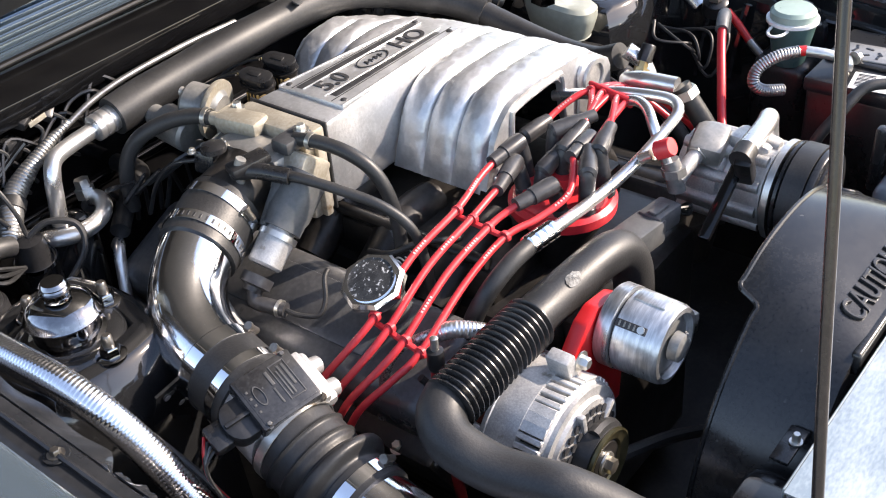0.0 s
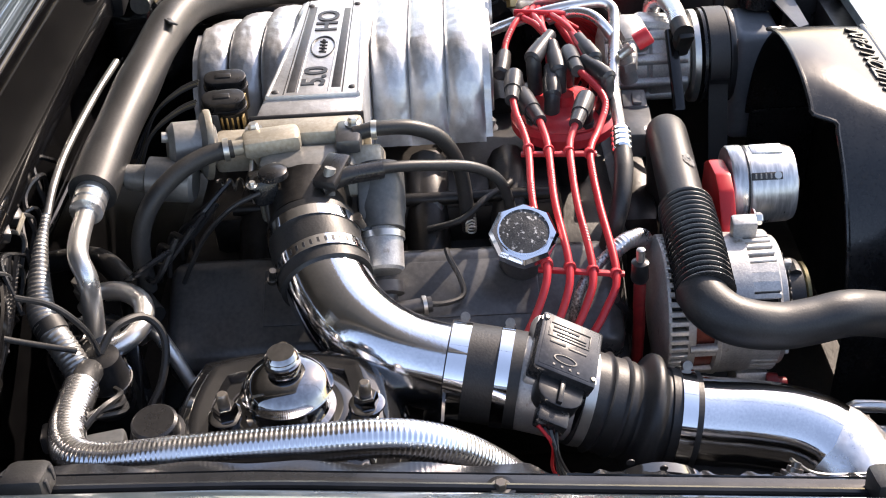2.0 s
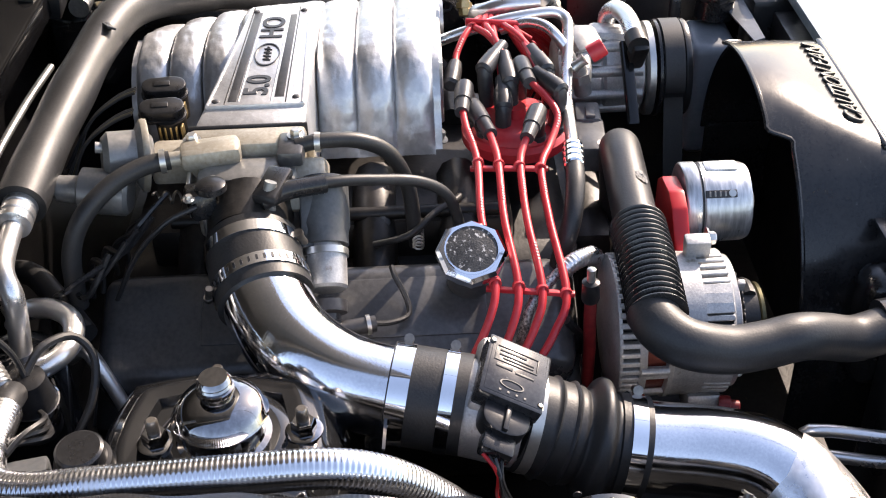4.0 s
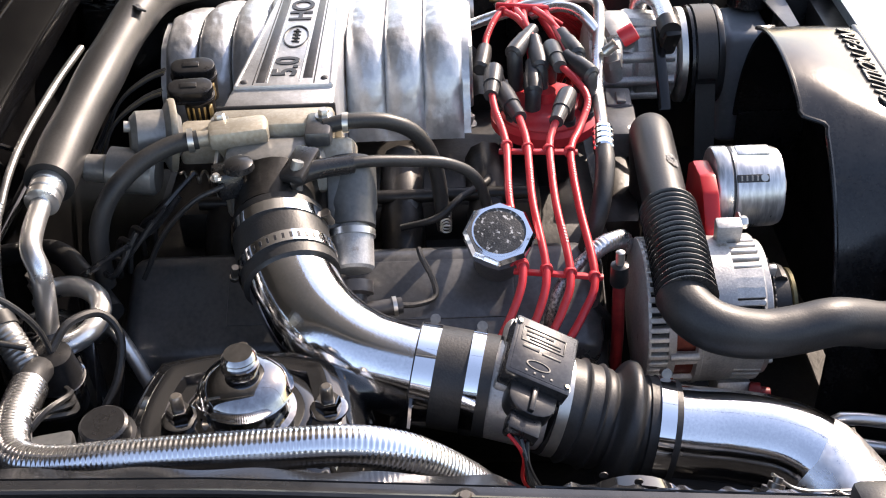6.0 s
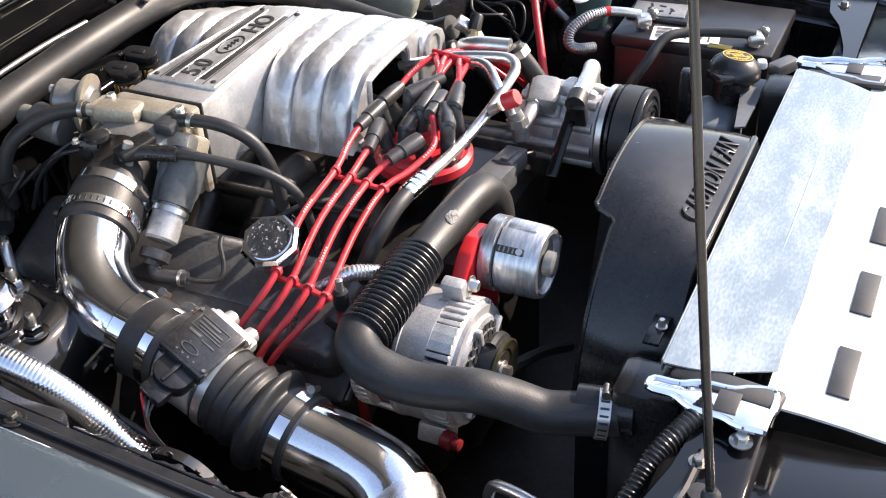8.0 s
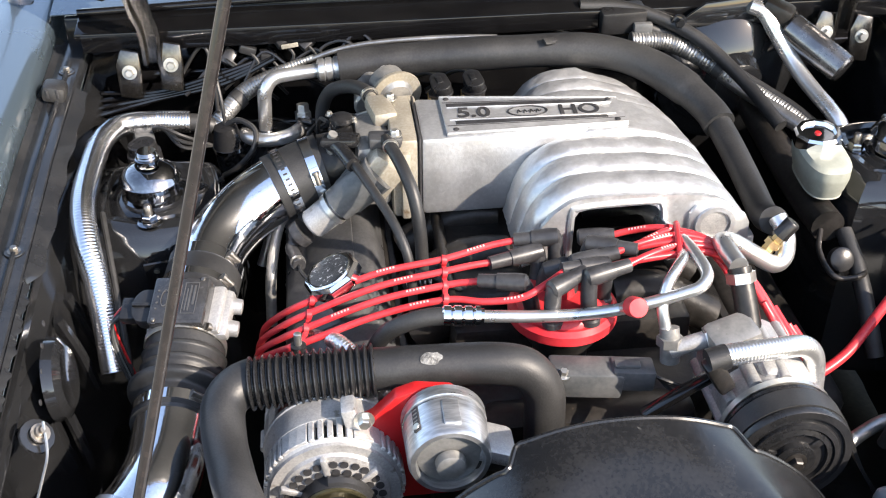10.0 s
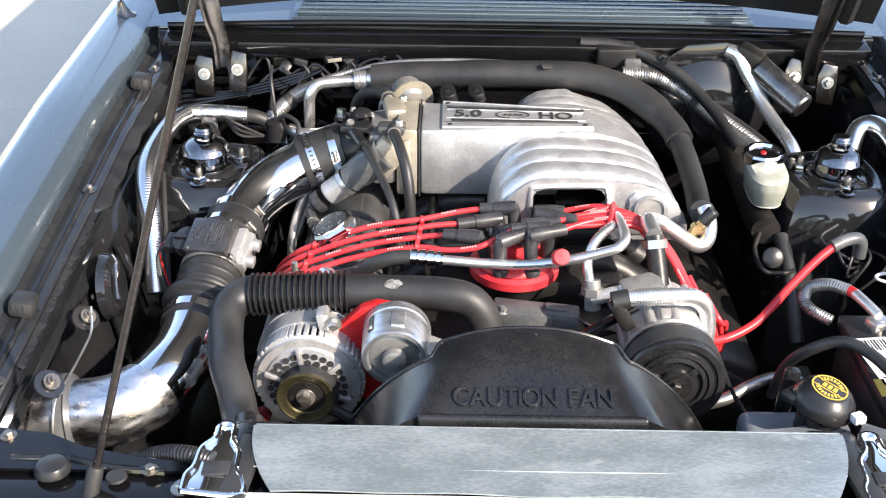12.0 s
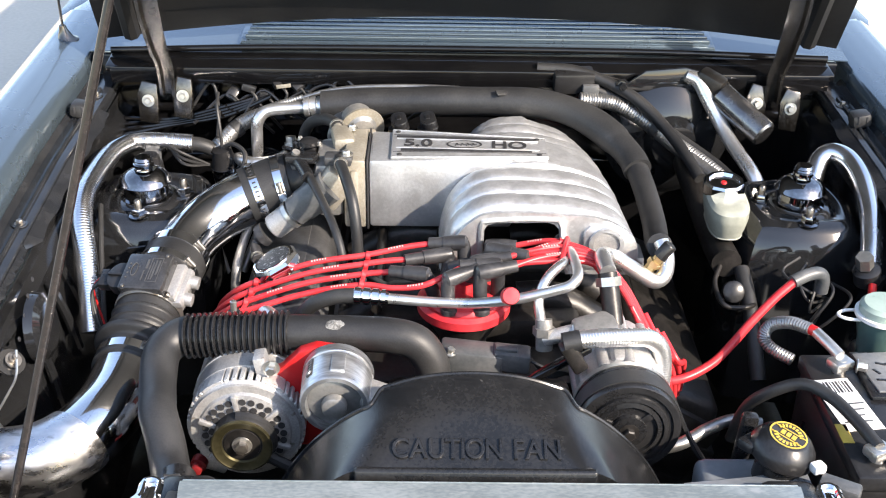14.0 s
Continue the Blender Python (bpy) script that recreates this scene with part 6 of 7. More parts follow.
for s in (-1, 1):
    c = thing("radiator_bracket", (s * 0.362, -0.06, 0.78), "chrome radiator hold-down bracket beside the sheet cover", "bracket", "radiator brackets")
    ol = [(-0.030, -0.060), (0.030, -0.060), (0.030, -0.035), (0.022, -0.020), (0.020, 0.010), (0.010, 0.030), (0.008, 0.055), (-0.008, 0.055), (-0.010, 0.030), (-0.022, 0.010), (-0.024, -0.020), (-0.030, -0.035)]
    part("isolator", box((s * 0.338, -0.085, 0.7905), (0.030, 0.110, 0.012), (0, 0, s * 6), 0.005), RUBBER, c)
    part("plate", plate(ol, basis((s * 0.365, -0.072, 0.789), (1, 0, 0.08 * s), (0, 1, 0)), 0.006, 0.0025), CHROME, c)
    part("window", box((s * 0.365, -0.092, 0.7965), (0.030, 0.022, 0.003), bevel=0.001), INK, c)
    mo = basis((s * 0.365, -0.072, 0.796), (1, 0, 0.08 * s), (0, 1, 0))
    part("rolled_edge", sweep([mo @ Vector((px, py, 0)) for px, py in ol + ol[:1]], 0.0038, 8, 0.006), CHROME, c)
    part("bolt", bolt((s * 0.40, -0.114, 0.785), (0, 0, 1), 0.007, 0.008), STEEL, c)

# ---- silver heat tubes along the inner fenders ----
def conv(s): return 0.0166 + 0.00034 * math.sin(s / 0.0042 * 2 * math.pi)
for s in (-1, 1):
    t = thing("sleeved_hose", (s * 0.60, 0.66, 0.75), "hose in a bright silver convoluted sleeve along the inner fender", "hose", "silver sleeved hoses")
    pts = [(0.490, 0.888, 0.792), (0.545, 0.886, 0.796), (0.584, 0.870, 0.802), (0.600, 0.835, 0.808), (0.606, 0.775, 0.818), (0.606, 0.665, 0.824), (0.602, 0.600, 0.822), (0.594, 0.555, 0.803), (0.583, 0.520, 0.768), (0.574, 0.485, 0.725), (0.567, 0.450, 0.68)]
    if s > 0:
        pts = [(0.555, 0.720, 0.815), (0.570, 0.745, 0.840), (0.590, 0.748, 0.852), (0.610, 0.725, 0.850), (0.620, 0.680, 0.835), (0.620, 0.630, 0.81), (0.612, 0.58, 0.785), (0.60, 0.53, 0.75)]
    part("sleeve", sweep([(s * x, y, z) for x, y, z in pts], 0.0165, 20, 0.0011, conv if s < 0 else None), SLEEVE, t)
    if s < 0:
        part("hose_end", sweep([(-0.494, 0.888, 0.792), (-0.476, 0.888, 0.790), (-0.458, 0.89, 0.782)], 0.013, 14, 0.006), RUBBER, t)
        part("slim_pipe", sweep([(-0.585, 0.63, 0.80), (-0.570, 0.56, 0.775), (-0.555, 0.49, 0.73), (-0.545, 0.44, 0.685)], 0.004, 8, 0.01), RUBBER, t)

# ---- brake parts on the far side ----
bo = thing("brake_booster", (0.36, 0.93, 0.70), "black brake booster drum on the firewall", "brake booster")
part("drum", lathe((0.36, 1.02, 0.785), (0.05, -1, 0.02), [(0, 0.115), (0.02, 0.118), (0.05, 0.116), (0.056, 0.108), (0.075, 0.09), (0.085, 0.05), (0.11, 0.04)], 44), APRON, bo)
part("bracket_plate", plate([(-0.10, -0.01), (0.10, -0.01), (0.085, 0.018), (0.02, 0.035), (-0.05, 0.028)], basis((0.36, 0.962, 0.885), (1, 0, 0), (0, 0, 1)), 0.006, 0.002), APRON, bo)
for k, x in enumerate((0.27, 0.45)):
    part("stud", bolt((x, 0.955, 0.885), (0, -1, 0.1), 0.008, 0.010), APRON, bo)
ms = thing("brake_reservoir", (0.405, 0.665, 0.72), "milky brake fluid reservoir with a chrome cap", "reservoir")
def resv(u, v):
    a = 2 * math.pi * u
    prof = [(0.0, 0.752), (0.62, 0.752), (0.76, 0.758), (0.86, 0.773), (0.95, 0.792), (0.95, 0.806), (0.80, 0.812), (0.0, 0.813)]
    k = v * (len(prof) - 1)
    i = min(int(k), len(prof) - 2)
    r = prof[i][0] + (prof[i + 1][0] - prof[i][0]) * (k - i)
    z = prof[i][1] + (prof[i + 1][1] - prof[i][1]) * (k - i)
    sq = (abs(math.cos(a)) ** 3 + abs(math.sin(a)) ** 3) ** (-1 / 3)
    return Vector((0.405 + 0.034 * r * sq * math.cos(a), 0.672 + 0.062 * r * sq * math.sin(a), z + 0.10 * (0.672 + 0.062 * r * sq * math.sin(a) - 0.672)))
part("tank", sheet(resv, 36, 21), WHITE, ms)
part("seam", sweep([resv(i / 30, 0.30) for i in range(31)], 0.0016, 6, 0.006), WHITE, ms)
cp = part("cap", lathe((0.403, 0.690, 0.806), (-0.03, -0.05, 1), [(0, 0.031), (0.002, 0.034), (0.019, 0.034), (0.023, 0.031), (0.0232, 0.025), (0.018, 0.022)], 10), CHROME, ms, "chrome scalloped cap", angle=20)
part("cap_dot", lathe((0.402, 0.689, 0.824), (-0.03, -0.05, 1), [(0, 0.005), (0.002, 0.004)], 14), REDPAINT, cp)
part("cylinder", sweep([(0.40, 0.60, 0.725), (0.398, 0.70, 0.725), (0.39, 0.92, 0.76)], 0.024, 18, 0.03), DARK, ms)
hose("brake_vacuum_hose", [(0.385, 0.775, 0.790), (0.350, 0.870, 0.826), (0.29, 0.945, 0.868), (0.20, 0.985, 0.898), (0.12, 0.995, 0.902)], 0.0105, "black vacuum hose sweeping along the firewall")
hose("harness_cover", [(0.43, 0.800, 0.772), (0.36, 0.885, 0.800), (0.315, 0.930, 0.824), (0.275, 0.950, 0.845)], 0.012, "wiring loom in a silver convoluted sleeve", LOOM, "wiring loom", seg=14)
cvt = thing("sleeved_loom", (0.31, 0.93, 0.80), "wiring loom in silver convoluted sleeves by the firewall", "wiring loom")
part("sleeve", sweep([(0.195, 0.955, 0.858), (0.255, 0.955, 0.852), (0.305, 0.935, 0.832), (0.355, 0.895, 0.806), (0.405, 0.85, 0.785), (0.445, 0.81, 0.765)], 0.0135, 16, 0.0018, lambda s: 0.0135 + 0.0006 * math.sin(s / 0.005 * 2 * math.pi)), LOOM, cvt)
hose("loom", [(0.23, 0.97, 0.87), (0.30, 0.955, 0.845), (0.36, 0.91, 0.815), (0.43, 0.84, 0.785), (0.47, 0.78, 0.76)], 0.008, "black taped wiring loom by the brake booster", None, "wiring loom")
hose("tall_tube", [(0.385, 0.960, 0.904), (0.404, 0.950, 0.897), (0.420, 0.930, 0.870), (0.440, 0.905, 0.838), (0.455, 0.865, 0.815), (0.478, 0.800, 0.790), (0.488, 0.775, 0.77)], 0.0125, "bright silver sleeved tube rising to the firewall", BARE, "tube", seg=16)
wm = thing("wiper_motor", (0.47, 0.90, 0.84), "grey cylindrical wiper motor lying on the firewall", "wiper motor")
wa, wb = Vector((0.442, 0.935, 0.878)), Vector((0.506, 0.862, 0.836))
part("barrel", lathe(wa, wb - wa, [(0, 0.022), (0.003, 0.0245), ((wb - wa).length, 0.0245), ((wb - wa).length + 0.004, 0.021)], 30), MOTOR, wm)
part("gearbox", box((0.425, 0.952, 0.893), (0.05, 0.04, 0.04), (0, 20, -30), 0.008), DARK, wm)

# ---- battery corner ----
bat = thing("battery", (0.50, 0.16, 0.56), "black battery with white and yellow labels and clamped terminals", "battery")
part("case", box((0.512, 0.158, 0.655), (0.175, 0.245, 0.190), bevel=0.008), PLASTIC, bat)
part("lid", box((0.512, 0.158, 0.757), (0.182, 0.252, 0.022), bevel=0.005), PLASTIC, bat)
part("vent_cap", box((0.517, 0.230, 0.770), (0.066, 0.102, 0.010), bevel=0.004), PLASTIC, bat)
lb = part("label", box((0.450, 0.172, 0.7688), (0.050, 0.105, 0.0010), (0, 0, 8), 0.0003), LABEL, bat, "white sticker with dark code bars")
for k in range(9):
    part("code_bar", box((0.430 + 0.0042 * k, 0.204 + 0.0006 * k, 0.7695), (0.0012 + 0.0008 * (k % 3), 0.024, 0.0006), (0, 0, 8), 0.0001), INK, lb)
for k in range(4):
    part("print_line", box((0.454, 0.172 - 0.012 * k, 0.7695), (0.036 - 0.006 * (k % 3), 0.003, 0.0006), (0, 0, 8), 0.0001), GREYPL, lb)
part("vent_plate", box((0.515, 0.232, 0.7755), (0.050, 0.085, 0.004), (0, 0, 6), 0.0015), GREYMETAL, bat, "worn grey embossed vent plate")
for k in range(6):
    part("embossed_bar", box((0.515 + 0.010 * (k % 3 - 1), 0.212 + 0.018 * (k // 2), 0.7778), (0.012, 0.004, 0.0012), (0, 0, 40 * k), 0.0004), PLASTIC, bat)
part("front_label", box((0.429, 0.113, 0.7688), (0.014, 0.036, 0.0010), bevel=0.0003), YELLOW, bat)
for k, (px, py) in enumerate(((0.462, 0.244), (0.452, 0.066))):
    tm = part("terminal", lathe((px, py, 0.766), (0, 0, 1), [(0, 0.009), (0.022, 0.008)], 16), STEEL, bat)
    part("terminal_clamp", box((px, py, 0.780), (0.030, 0.024, 0.014), (0, 0, 25), 0.004), STEEL, tm)
    part("clamp_bolt", bolt((px + 0.018, py - 0.008, 0.782), (1, -0.3, 0), 0.006, 0.012), STEEL, tm)
cb = thing("battery_cable", (0.40, 0.29, 0.77), "battery cable in a silver convoluted sleeve with a red band", "battery cable")
part("sleeve", sweep([(0.4365, 0.300, 0.796), (0.416, 0.322, 0.792), (0.398, 0.341, 0.776), (0.391, 0.343, 0.757), (0.400, 0.332, 0.744), (0.425, 0.312, 0.738)], 0.0088, 14, 0.001, lambda s: 0.0085 + 0.0005 * math.sin(s / 0.004 * 2 * math.pi)), LOOM, cb)
part("band", sweep([(0.4365, 0.300, 0.796), (0.443, 0.292, 0.796)], 0.0075, 12, 0.004), REDPAINT, cb)
part("lug", sweep([(0.442, 0.293, 0.796), (0.452, 0.270, 0.793), (0.462, 0.250, 0.788)], 0.0075, 10, 0.006), STEEL, cb)
rc = thing("starter_cable", (0.36, 0.38, 0.70), "thick red cable arching to a grey terminal boot", "battery cable")
part("cable", sweep([(0.215, 0.300, 0.712), (0.247, 0.315, 0.698), (0.287, 0.335, 0.690), (0.329, 0.3555, 0.701), (0.358, 0.373, 0.722), (0.386, 0.389, 0.750), (0.4225, 0.4095, 0.780), (0.452, 0.4245, 0.799)], 0.0064, 14, 0.006), RED, rc)
part("boot", sweep([(0.446, 0.422, 0.797), (0.466, 0.430, 0.803), (0.486, 0.437, 0.803), (0.495, 0.440, 0.792), (0.496, 0.441, 0.77)], 0.0095, 14, 0.005), GREYPL, rc)
hose("ground_cable", [(0.452, 0.066, 0.785), (0.4475, 0.082, 0.787), (0.439, 0.119, 0.787), (0.424, 0.1616, 0.787), (0.3975, 0.1906, 0.785), (0.363, 0.2065, 0.760), (0.3445, 0.2277, 0.720), (0.335, 0.24, 0.66)], 0.0078, "black cable with a ribbed sleeve over the battery edge", RUBBER, "battery cable")
hose("low_sleeved_line", [(0.225, 0.220, 0.655), (0.265, 0.225, 0.662), (0.305, 0.245, 0.672), (0.345, 0.262, 0.675), (0.38, 0.262, 0.668)], 0.0085, "line in a silver convoluted sleeve below the pulley", LOOM, "hose", seg=14)
nk = thing("coolant_tank", (0.32, 0.06, 0.60), "clouded grey coolant tank with a black yellow-labelled cap", "coolant tank")
part("tank", box((0.303, 0.085, 0.640), (0.100, 0.070, 0.180), bevel=0.014, seg=3), TANK, nk)
part("shoulder", sheet(lambda u, v: Vector((0.225 + 0.145 * u, 0.026 + (0.014 + 0.022 * u) * v, 0.7560 - 0.004 * v + 0.010 * max(0.0, u - 0.55) * v)), 16, 4, 0.003), TANK, nk)
part("post", box((0.318, 0.135, 0.735), (0.020, 0.016, 0.090), (0, 4, 0), 0.005), PLASTIC, nk)
part("neck", lathe((0.340, 0.072, 0.735), (0.1, -0.08, 1), [(0, 0.028), (0.030, 0.028), (0.036, 0.036)], 28), PLASTIC, nk)
kn = Vector((0.16, -0.10, 1)).normalized()
kc = Vector((0.345, 0.0685, 0.799))
kp = part("cap", lathe(kc - kn * 0.030, kn, [(0, 0.034), (0.004, 0.0385), (0.014, 0.0380), (0.022, 0.033), (0.029, 0.0255), (0.0302, 0.0235)], 20), PLASTIC, nk)
part("cap_lever", box(kc + Vector((-0.030, 0.016, -0.020)), (0.050, 0.024, 0.014), (0, 8, 40), 0.005), PLASTIC, kp)
kd = part("label_disc", lathe(kc, kn, [(0, 0.0225), (0.0012, 0.0222)], 36), INK, kp)
km = basis(kc + kn * 0.0014, (0.8, -0.6, -0.2), (0.6, 0.8, 0.0))
part("yellow_ring", ring(kc + kn * 0.0014, kn, 0.0203, 0.0008, 0.0019, 36), YELLOW, kd)
for q in (-0.0082, 0.0082):
    part("yellow_band", local(km, (0, q * 0.85, 0.0004), (0.038, 0.0016, 0.0006), 0.0001), YELLOW, kd)
for q in range(3):
    part("yellow_bar", local(km, (-0.0068 + 0.0068 * q, 0, 0.0004), (0.0050, 0.0078, 0.0006), 0.0001), YELLOW, kd)
for q in range(9):
    a = radians(26 + 16 * q)
    for sgn in (1, -1):
        b = local(Matrix.Rotation(a * sgn, 4, "Z"), (0.0152, 0, 0.0004), (0.0050, 0.0028, 0.0006), 0.0001)
        bmesh.ops.transform(b, matrix=km, verts=b.verts)
        part("print_bar", b, YELLOW, kd)
part("white_tab", box((0.374, 0.038, 0.778), (0.016, 0.014, 0.012), (0, 0, 20), 0.003), LABEL, nk)
part("side_block", box((0.392, 0.010, 0.770), (0.045, 0.022, 0.020), (0, 0, -30), 0.004), GREYPL, nk)
wb2 = thing("washer_bottle", (0.557, 0.360, 0.60), "pale green washer bottle neck with a milky cap and ring", "bottle")
part("tank", box((0.575, 0.365, 0.645), (0.085, 0.095, 0.150), bevel=0.02, seg=3), PLASTIC, wb2)
part("neck", lathe((0.557, 0.360, 0.715), (0, 0, 1), [(0, 0.026), (0.030, 0.029), (0.055, 0.034), (0.066, 0.036)], 30), TEAL, wb2)
part("collar", ring((0.557, 0.360, 0.784), (0, 0, 1), 0.030, 0.005, 0.009, 30), LABEL, wb2)
part("cap", lathe((0.557, 0.360, 0.787), (0, 0, 1), [(0, 0.034), (0.010, 0.034), (0.015, 0.029), (0.0155, 0.020)], 26), GREENISH, wb2)
part("cap_loop", sweep([(0.521 + 0.024 * math.cos(q), 0.366 + 0.013 * math.sin(q), 0.778) for q in [2 * math.pi * k / 16 for k in range(17)]], 0.0024, 8, 0.004), LABEL, wb2)
rl = thing("fender_relay", (0.585, 0.52, 0.74), "starter relay with red and blue cables on the inner fender", "relay")
part("body", lathe((0.585, 0.50, 0.755), (-0.3, -0.2, 1), [(0, 0.020), (0.022, 0.020), (0.026, 0.014)], 20), PLASTIC, rl)
part("nut", lathe((0.575, 0.495, 0.782), (-0.3, -0.2, 1), [(0, 0.013), (0.02, 0.013)], 6), STEEL, rl)
part("red_sleeve", sweep([(0.585, 0.478, 0.76), (0.578, 0.455, 0.745), (0.57, 0.43, 0.725)], 0.0062, 12, 0.006), REDPAINT, rl)
part("grey_cable", sweep([(0.57, 0.43, 0.725), (0.555, 0.39, 0.70), (0.53, 0.36, 0.67)], 0.0068, 12, 0.008), LOOM, rl)
for k in range(5):
    hose("loose_wire", [(0.50 + 0.012 * k, 0.56, 0.76 - 0.01 * k), (0.47 + 0.02 * k, 0.54 - 0.02 * k, 0.745), (0.50, 0.50 - 0.01 * k, 0.735 - 0.012 * k), (0.54, 0.52, 0.71)], 0.0024, "thin black wire on the inner fender", RUBBER, "wire", "loose wires", 6)
hose("brake_pipe", [(0.39, 0.60, 0.72), (0.375, 0.56, 0.71), (0.385, 0.52, 0.695), (0.43, 0.53, 0.69), (0.44, 0.58, 0.68)], 0.004, "thin dark brake pipe bent below the reservoir", DARK, "pipe")
hose("down_hose", [(0.425, 0.60, 0.715), (0.428, 0.55, 0.69), (0.43, 0.50, 0.65), (0.435, 0.46, 0.60)], 0.012, "black sleeved hose dropping below the reservoir", RUBBER, "hose")
pv = thing("round_plug", (0.402, 0.56, 0.69), "round black plug on the brake valve", "plug")
part("disc", lathe((0.402, 0.555, 0.700), (0, -1, 0.6), [(0, 0.017), (0.012, 0.017), (0.014, 0.014)], 20), PLASTIC, pv)

# ---- firewall clutter on the near side ----
hose("slim_loom", [(-0.31, 0.953, 0.852), (-0.26, 0.953, 0.868), (-0.20, 0.950, 0.878), (-0.10, 0.942, 0.884), (-0.02, 0.935, 0.884)], 0.0042, "slim wiring loom in a dull silver sleeve behind the foam line", LOOM, "wiring loom")
hose("firewall_line", [(-0.09, 1.00, 0.862), (-0.05, 0.99, 0.884), (0.014, 0.985, 0.888), (0.075, 0.99, 0.870), (0.115, 1.0, 0.85)], 0.0042, "thin black line arching along the firewall")
bk = thing("firewall_block", (0.19, 1.0, 0.87), "black moulded connector block on the firewall", "connector")
part("body", box((0.185, 0.985, 0.884), (0.075, 0.040, 0.040), (8, 0, 4), 0.006), PLASTIC, bk)
part("latch", box((0.215, 0.962, 0.875), (0.03, 0.012, 0.018), bevel=0.003), GREYPL, bk)
lm1 = thing("sleeved_loom", (-0.42, 0.93, 0.82), "wiring loom in a silver convoluted sleeve along the firewall", "wiring loom")
part("sleeve", sweep([(-0.455, 0.900, 0.775), (-0.432, 0.920, 0.795), (-0.405, 0.942, 0.812), (-0.35, 0.952, 0.838), (-0.30, 0.954, 0.857)], 0.0115, 16, 0.0016, lambda s: 0.0140 - 0.0095 * max(0, min(1, (s - 0.08) / 0.10)) + 0.0005 * math.sin(s / 0.005 * 2 * math.pi)), LOOM, lm1)
for k in range(4):
    hose("firewall_wire", [(-0.63, 0.95 + 0.012 * k, 0.78 + 0.006 * k), (-0.54, 0.965, 0.795 + 0.004 * k), (-0.44, 0.965, 0.815 + 0.006 * k), (-0.36, 0.97 + 0.006 * k, 0.85)], 0.004, "black taped wire run along the firewall", JETBLACK, "wire", "firewall wires", 8)
hose("hood_lead", [(-0.520, 0.985, 0.80), (-0.470, 0.985, 0.87), (-0.455, 0.97, 0.83), (-0.448, 0.90, 0.80)], 0.003, "thin black lead beside the hinge", RUBBER, "wire")
for k, (x, z) in enumerate(((-0.40, 0.862), (-0.37, 0.85), (-0.345, 0.872), (-0.31, 0.868), (-0.43, 0.85))):
    c = thing("wire_plug", (x, 0.985, z), "small black wiring plug on the firewall", "connector", "firewall plugs")
    part("body", box((x, 0.985, z), (0.026, 0.02, 0.014), (10 * k, 20 - 15 * k, 12 * k), 0.003), PLASTIC, c)
    part("tail", sweep([(x, 0.98, z), (x + 0.015, 0.97, z - 0.02), (x - 0.01, 0.975, z - 0.05)], 0.0025, 6, 0.006), RUBBER, c)
tag = solo("paper_tag", box((-0.335, 0.966, 0.872), (0.026, 0.002, 0.007), (0, -8, 0), 0.0005), TAN, (-0.335, 0.966, 0.87), "small yellowed tag on the loom", "tag")
vs = thing("round_relay", (-0.55, 0.83, 0.75), "black round relay can and plugs beside the strut tower", "relay")
part("drum", lathe((-0.548, 0.806, 0.770), (-0.1, 0, 1), [(0, 0.0245), (0.020, 0.0245), (0.021, 0.021), (0.034, 0.0205), (0.036, 0.018)], 28), PLASTIC, vs)
part("relay", box((-0.556, 0.858, 0.775), (0.030, 0.045, 0.024), (0, 10, 12), 0.004), GREYPL, vs)
part("relay_lid", box((-0.545, 0.90, 0.785), (0.026, 0.022, 0.018), (0, 10, 12), 0.003), PLASTIC, vs)
for k in range(3):
    part("wire", sweep([(-0.55, 0.88, 0.785), (-0.53, 0.86 + 0.01 * k, 0.800 - 0.006 * k), (-0.50, 0.85, 0.79 - 0.01 * k), (-0.46, 0.87, 0.76)], 0.003, 6, 0.008), RUBBER, vs)
br = solo("slotted_bracket", plate([(-0.03, -0.03), (0.03, -0.03), (0.034, 0.02), (0.0, 0.028), (-0.03, 0.022)], basis((-0.50, 0.565, 0.745), (1, 0, 0), (0, -0.4, 1)), 0.003, 0.0), APRON, (-0.5, 0.56, 0.72), "black bracket with small holes below the strut tower", "bracket")
for x, z in ((-0.515, 0.752), (-0.49, 0.757), (-0.50, 0.735)):
    part("hole", lathe((x, 0.558, z), (0, -1, -0.4), [(0, 0.004), (0.0006, 0.004)], 10), STEEL, br)
sg = thing("spring_cable", (-0.20, 0.50, 0.72), "small coil spring linkage under the breather hoses", "spring")
part("spring", sweep([(-0.20 + 0.0012 * k, 0.52 + 0.006 * math.cos(k * 1.3), 0.735 + 0.006 * math.sin(k * 1.3)) for k in range(30)], 0.0012, 6, 0.002), STEEL, sg)
fr = thing("fuel_rail", (-0.13, 0.60, 0.74), "dark fuel rail with injectors below the manifold", "fuel rail")
part("rail", sweep([(-0.145, 0.42, 0.745), (-0.145, 0.80, 0.745)], 0.008, 10, 0.05), DARK, fr)
for k in range(4):
    part("injector", lathe((-0.145, 0.46 + 0.10 * k, 0.742), (-0.5, 0, -1), [(0, 0.009), (0.02, 0.011), (0.045, 0.008)], 14), GREYPL if k % 2 else DARK, fr)
sb2 = thing("silver_hose", (-0.2, 0.34, 0.75), "short hose in a silver sleeve below the radiator hose", "hose")
part("sleeve", sweep([(-0.250, 0.330, 0.742), (-0.260, 0.334, 0.758), (-0.272, 0.341, 0.768), (-0.288, 0.358, 0.774), (-0.298, 0.373, 0.769)], 0.0095, 14, 0.001, lambda s: 0.0095 + 0.0004 * math.sin(s / 0.0040 * 2 * math.pi)), BARE, sb2)
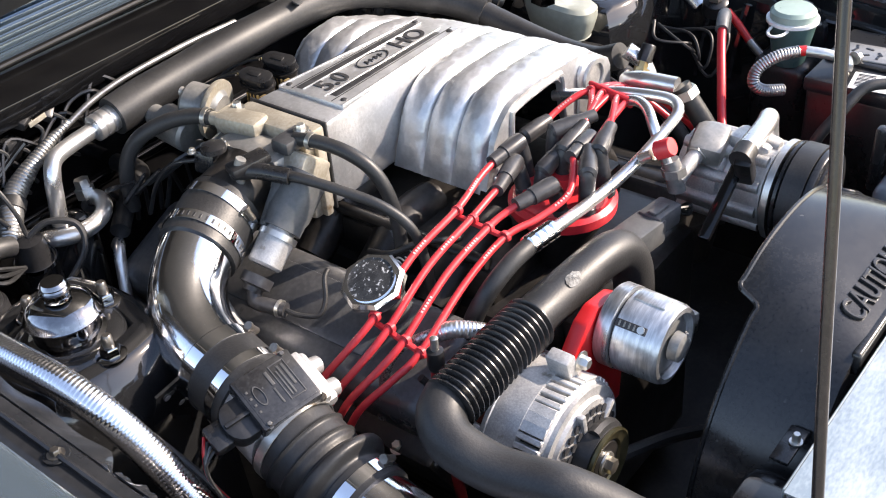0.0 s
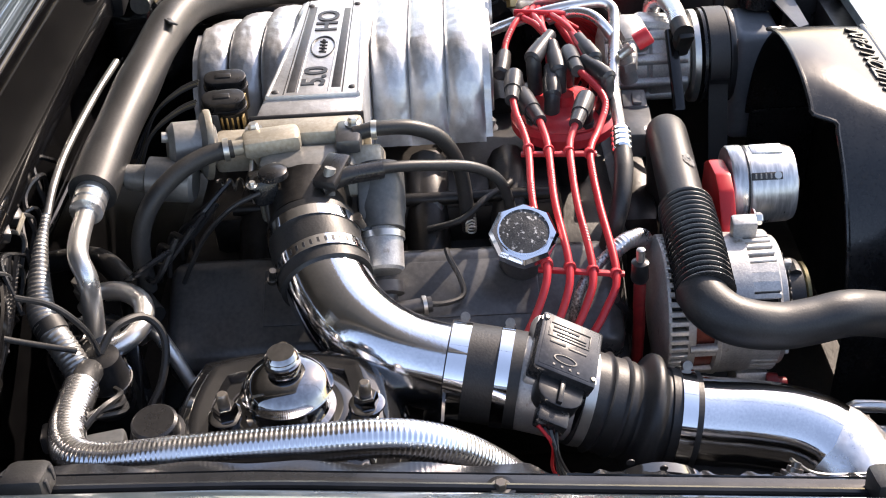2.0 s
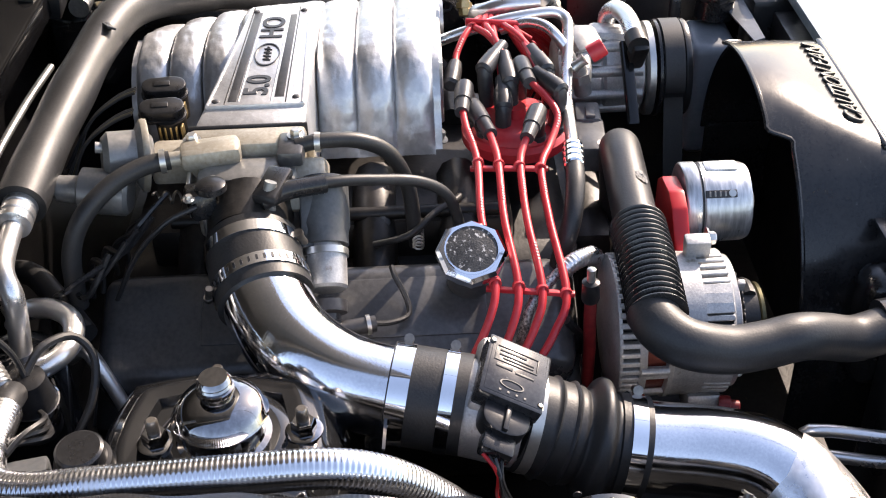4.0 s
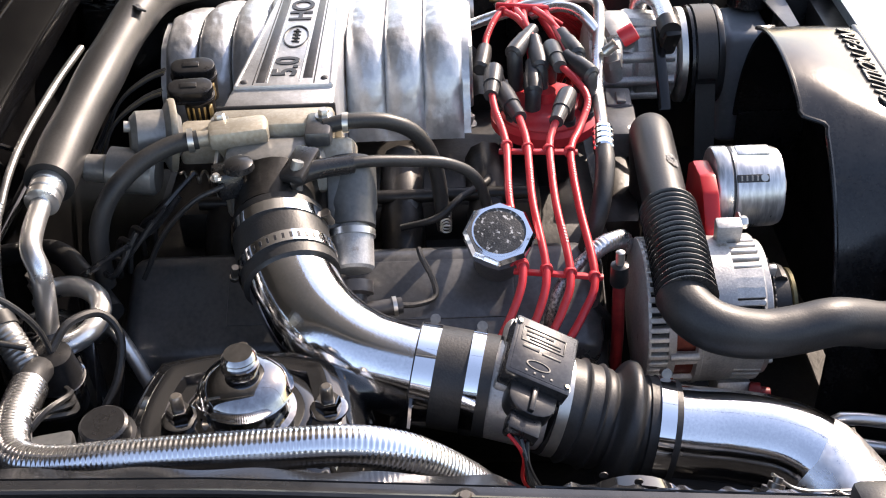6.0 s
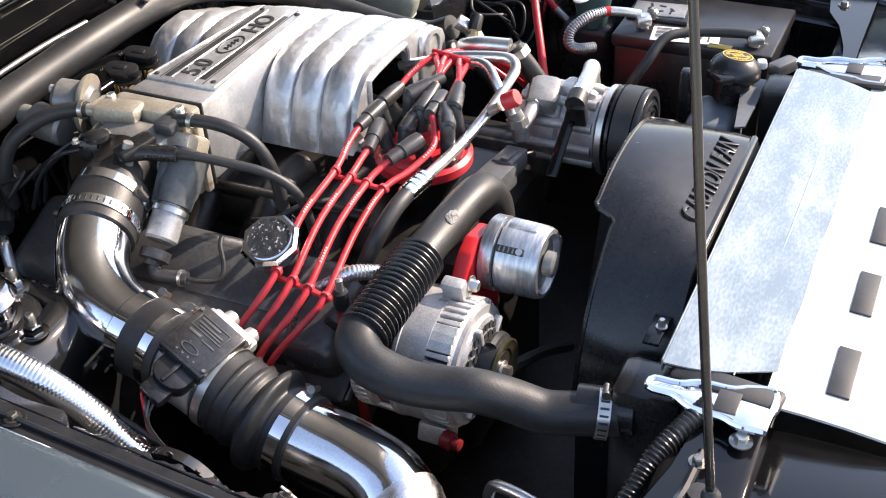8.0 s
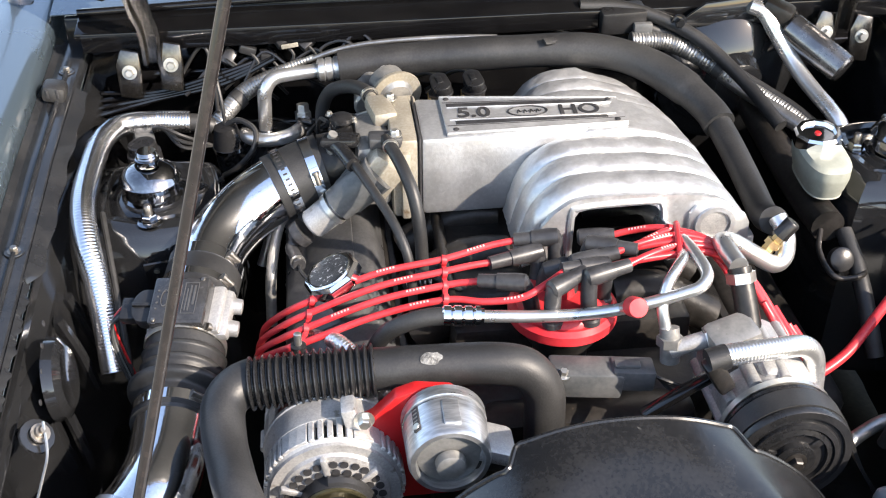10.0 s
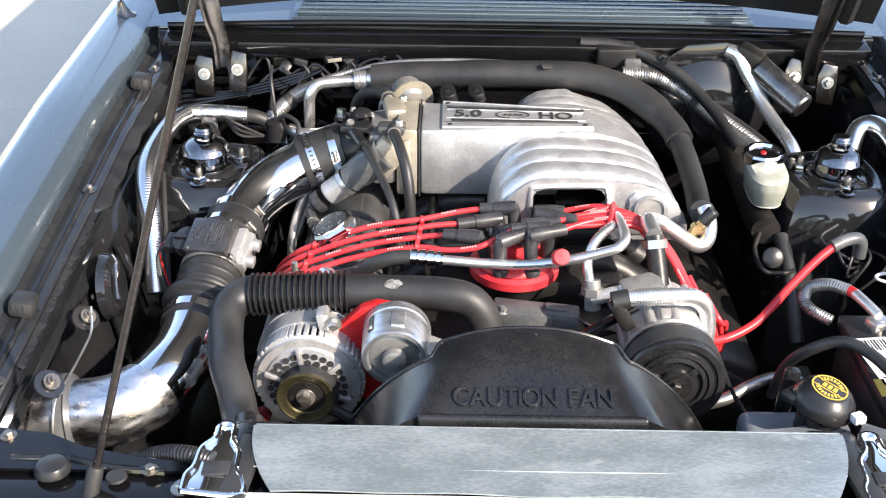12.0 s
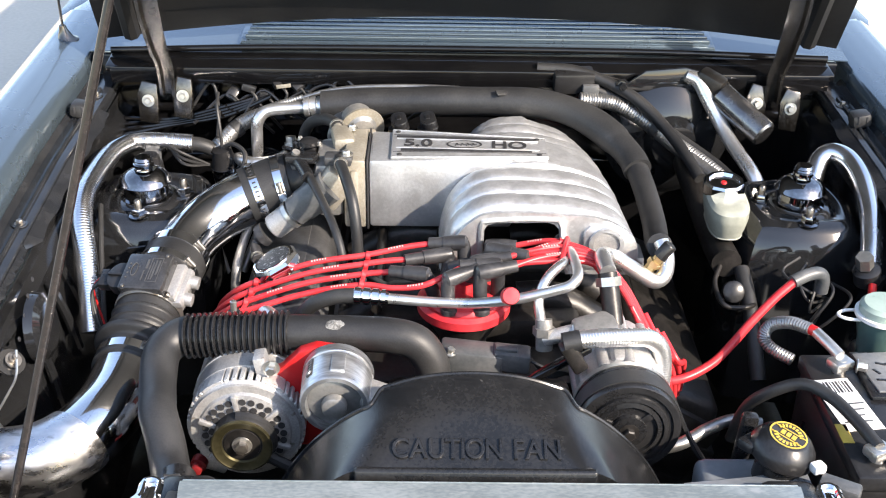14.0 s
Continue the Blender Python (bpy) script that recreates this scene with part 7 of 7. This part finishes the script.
hose("braided_line", [(-0.294, 0.368, 0.772), (-0.306, 0.384, 0.766), (-0.326, 0.406, 0.752), (-0.341, 0.417, 0.720), (-0.346, 0.424, 0.66)], 0.0056, "thin line in a steel braid behind the red leads", BRAID, "line", seg=12)
ac = thing("alternator_cable", (-0.335, 0.345, 0.70), "red cable with a dark boot beside the alternator", "cable")
part("cable", sweep([(-0.335, 0.348, 0.765), (-0.337, 0.348, 0.73), (-0.333, 0.346, 0.69), (-0.325, 0.346, 0.62), (-0.31, 0.35, 0.54)], 0.0065, 12, 0.008), DULLRED, ac)
part("boot", lathe((-0.335, 0.349, 0.785), (0, -0.02, -1), [(0, 0.004), (0.002, 0.009), (0.022, 0.0095), (0.026, 0.008)], 14), PLASTIC, ac)
part("terminal", lathe((-0.335, 0.349, 0.800), (0, -0.02, -1), [(0, 0.003), (0.001, 0.0045), (0.016, 0.0045)], 10), STEEL, ac)
part("black_lead", sweep([(-0.335, 0.372, 0.735), (-0.325, 0.362, 0.715), (-0.312, 0.352, 0.692), (-0.300, 0.350, 0.66)], 0.0045, 8, 0.008), RUBBER, ac)
lo = thing("corner_loom", (-0.46, -0.03, 0.70), "wiring loom in a black convoluted sleeve by the radiator tank", "wiring loom")
part("sleeve", sweep([(-0.372, -0.075, 0.792), (-0.405, -0.060, 0.788), (-0.44, -0.042, 0.772), (-0.485, -0.028, 0.745), (-0.53, -0.015, 0.715), (-0.57, 0.0, 0.67)], 0.010, 14, 0.0012, lambda s: 0.0098 + 0.0010 * math.sin(s / 0.005 * 2 * math.pi)), PLASTIC, lo)
for k in range(6):
    a = random.Random(k + 5)
    x, y, z = -0.50 + 0.045 * k, 0.955 + 0.01 * a.random(), 0.80 + 0.008 * k
    hose("loose_wire", [(x, y, z), (x + 0.03 + 0.03 * a.random(), y + 0.02, z + 0.03 + 0.02 * a.random()), (x + 0.08, y + 0.01, z + 0.01 + 0.03 * a.random()), (x + 0.11 + 0.04 * a.random(), y + 0.03, z - 0.03)], 0.0022 + 0.001 * a.random(), "thin black wire along the firewall", PLASTIC, "wire", "loose wires", 6)
for k in range(7):
    a = random.Random(k + 31)
    x, y, z = -0.235 - 0.012 * k, 0.775 + 0.012 * k, 0.845 - 0.006 * k
    hose("loose_wire", [(x, y - 0.02 * a.random(), z), (x - 0.02, y + 0.02, z - 0.01 - 0.03 * a.random()), (x - 0.01 + 0.03 * a.random(), y + 0.05, z - 0.05), (x + 0.02 * a.random(), y + 0.06, z - 0.10)], 0.0024 + 0.0012 * a.random(), "thin black wire hanging beside the vacuum valve", PLASTIC, "wire", "loose wires", 6)
part("tape", ring((-0.418, 0.932, 0.8035), (0.8, 0.6, 0.5), 0.0146, 0.014, 0.0012, 18), RUBBER, lm1)
part("tape", ring((0.330, 0.915, 0.819), (0.7, -0.6, -0.4), 0.0138, 0.014, 0.0012, 18), RUBBER, cvt)
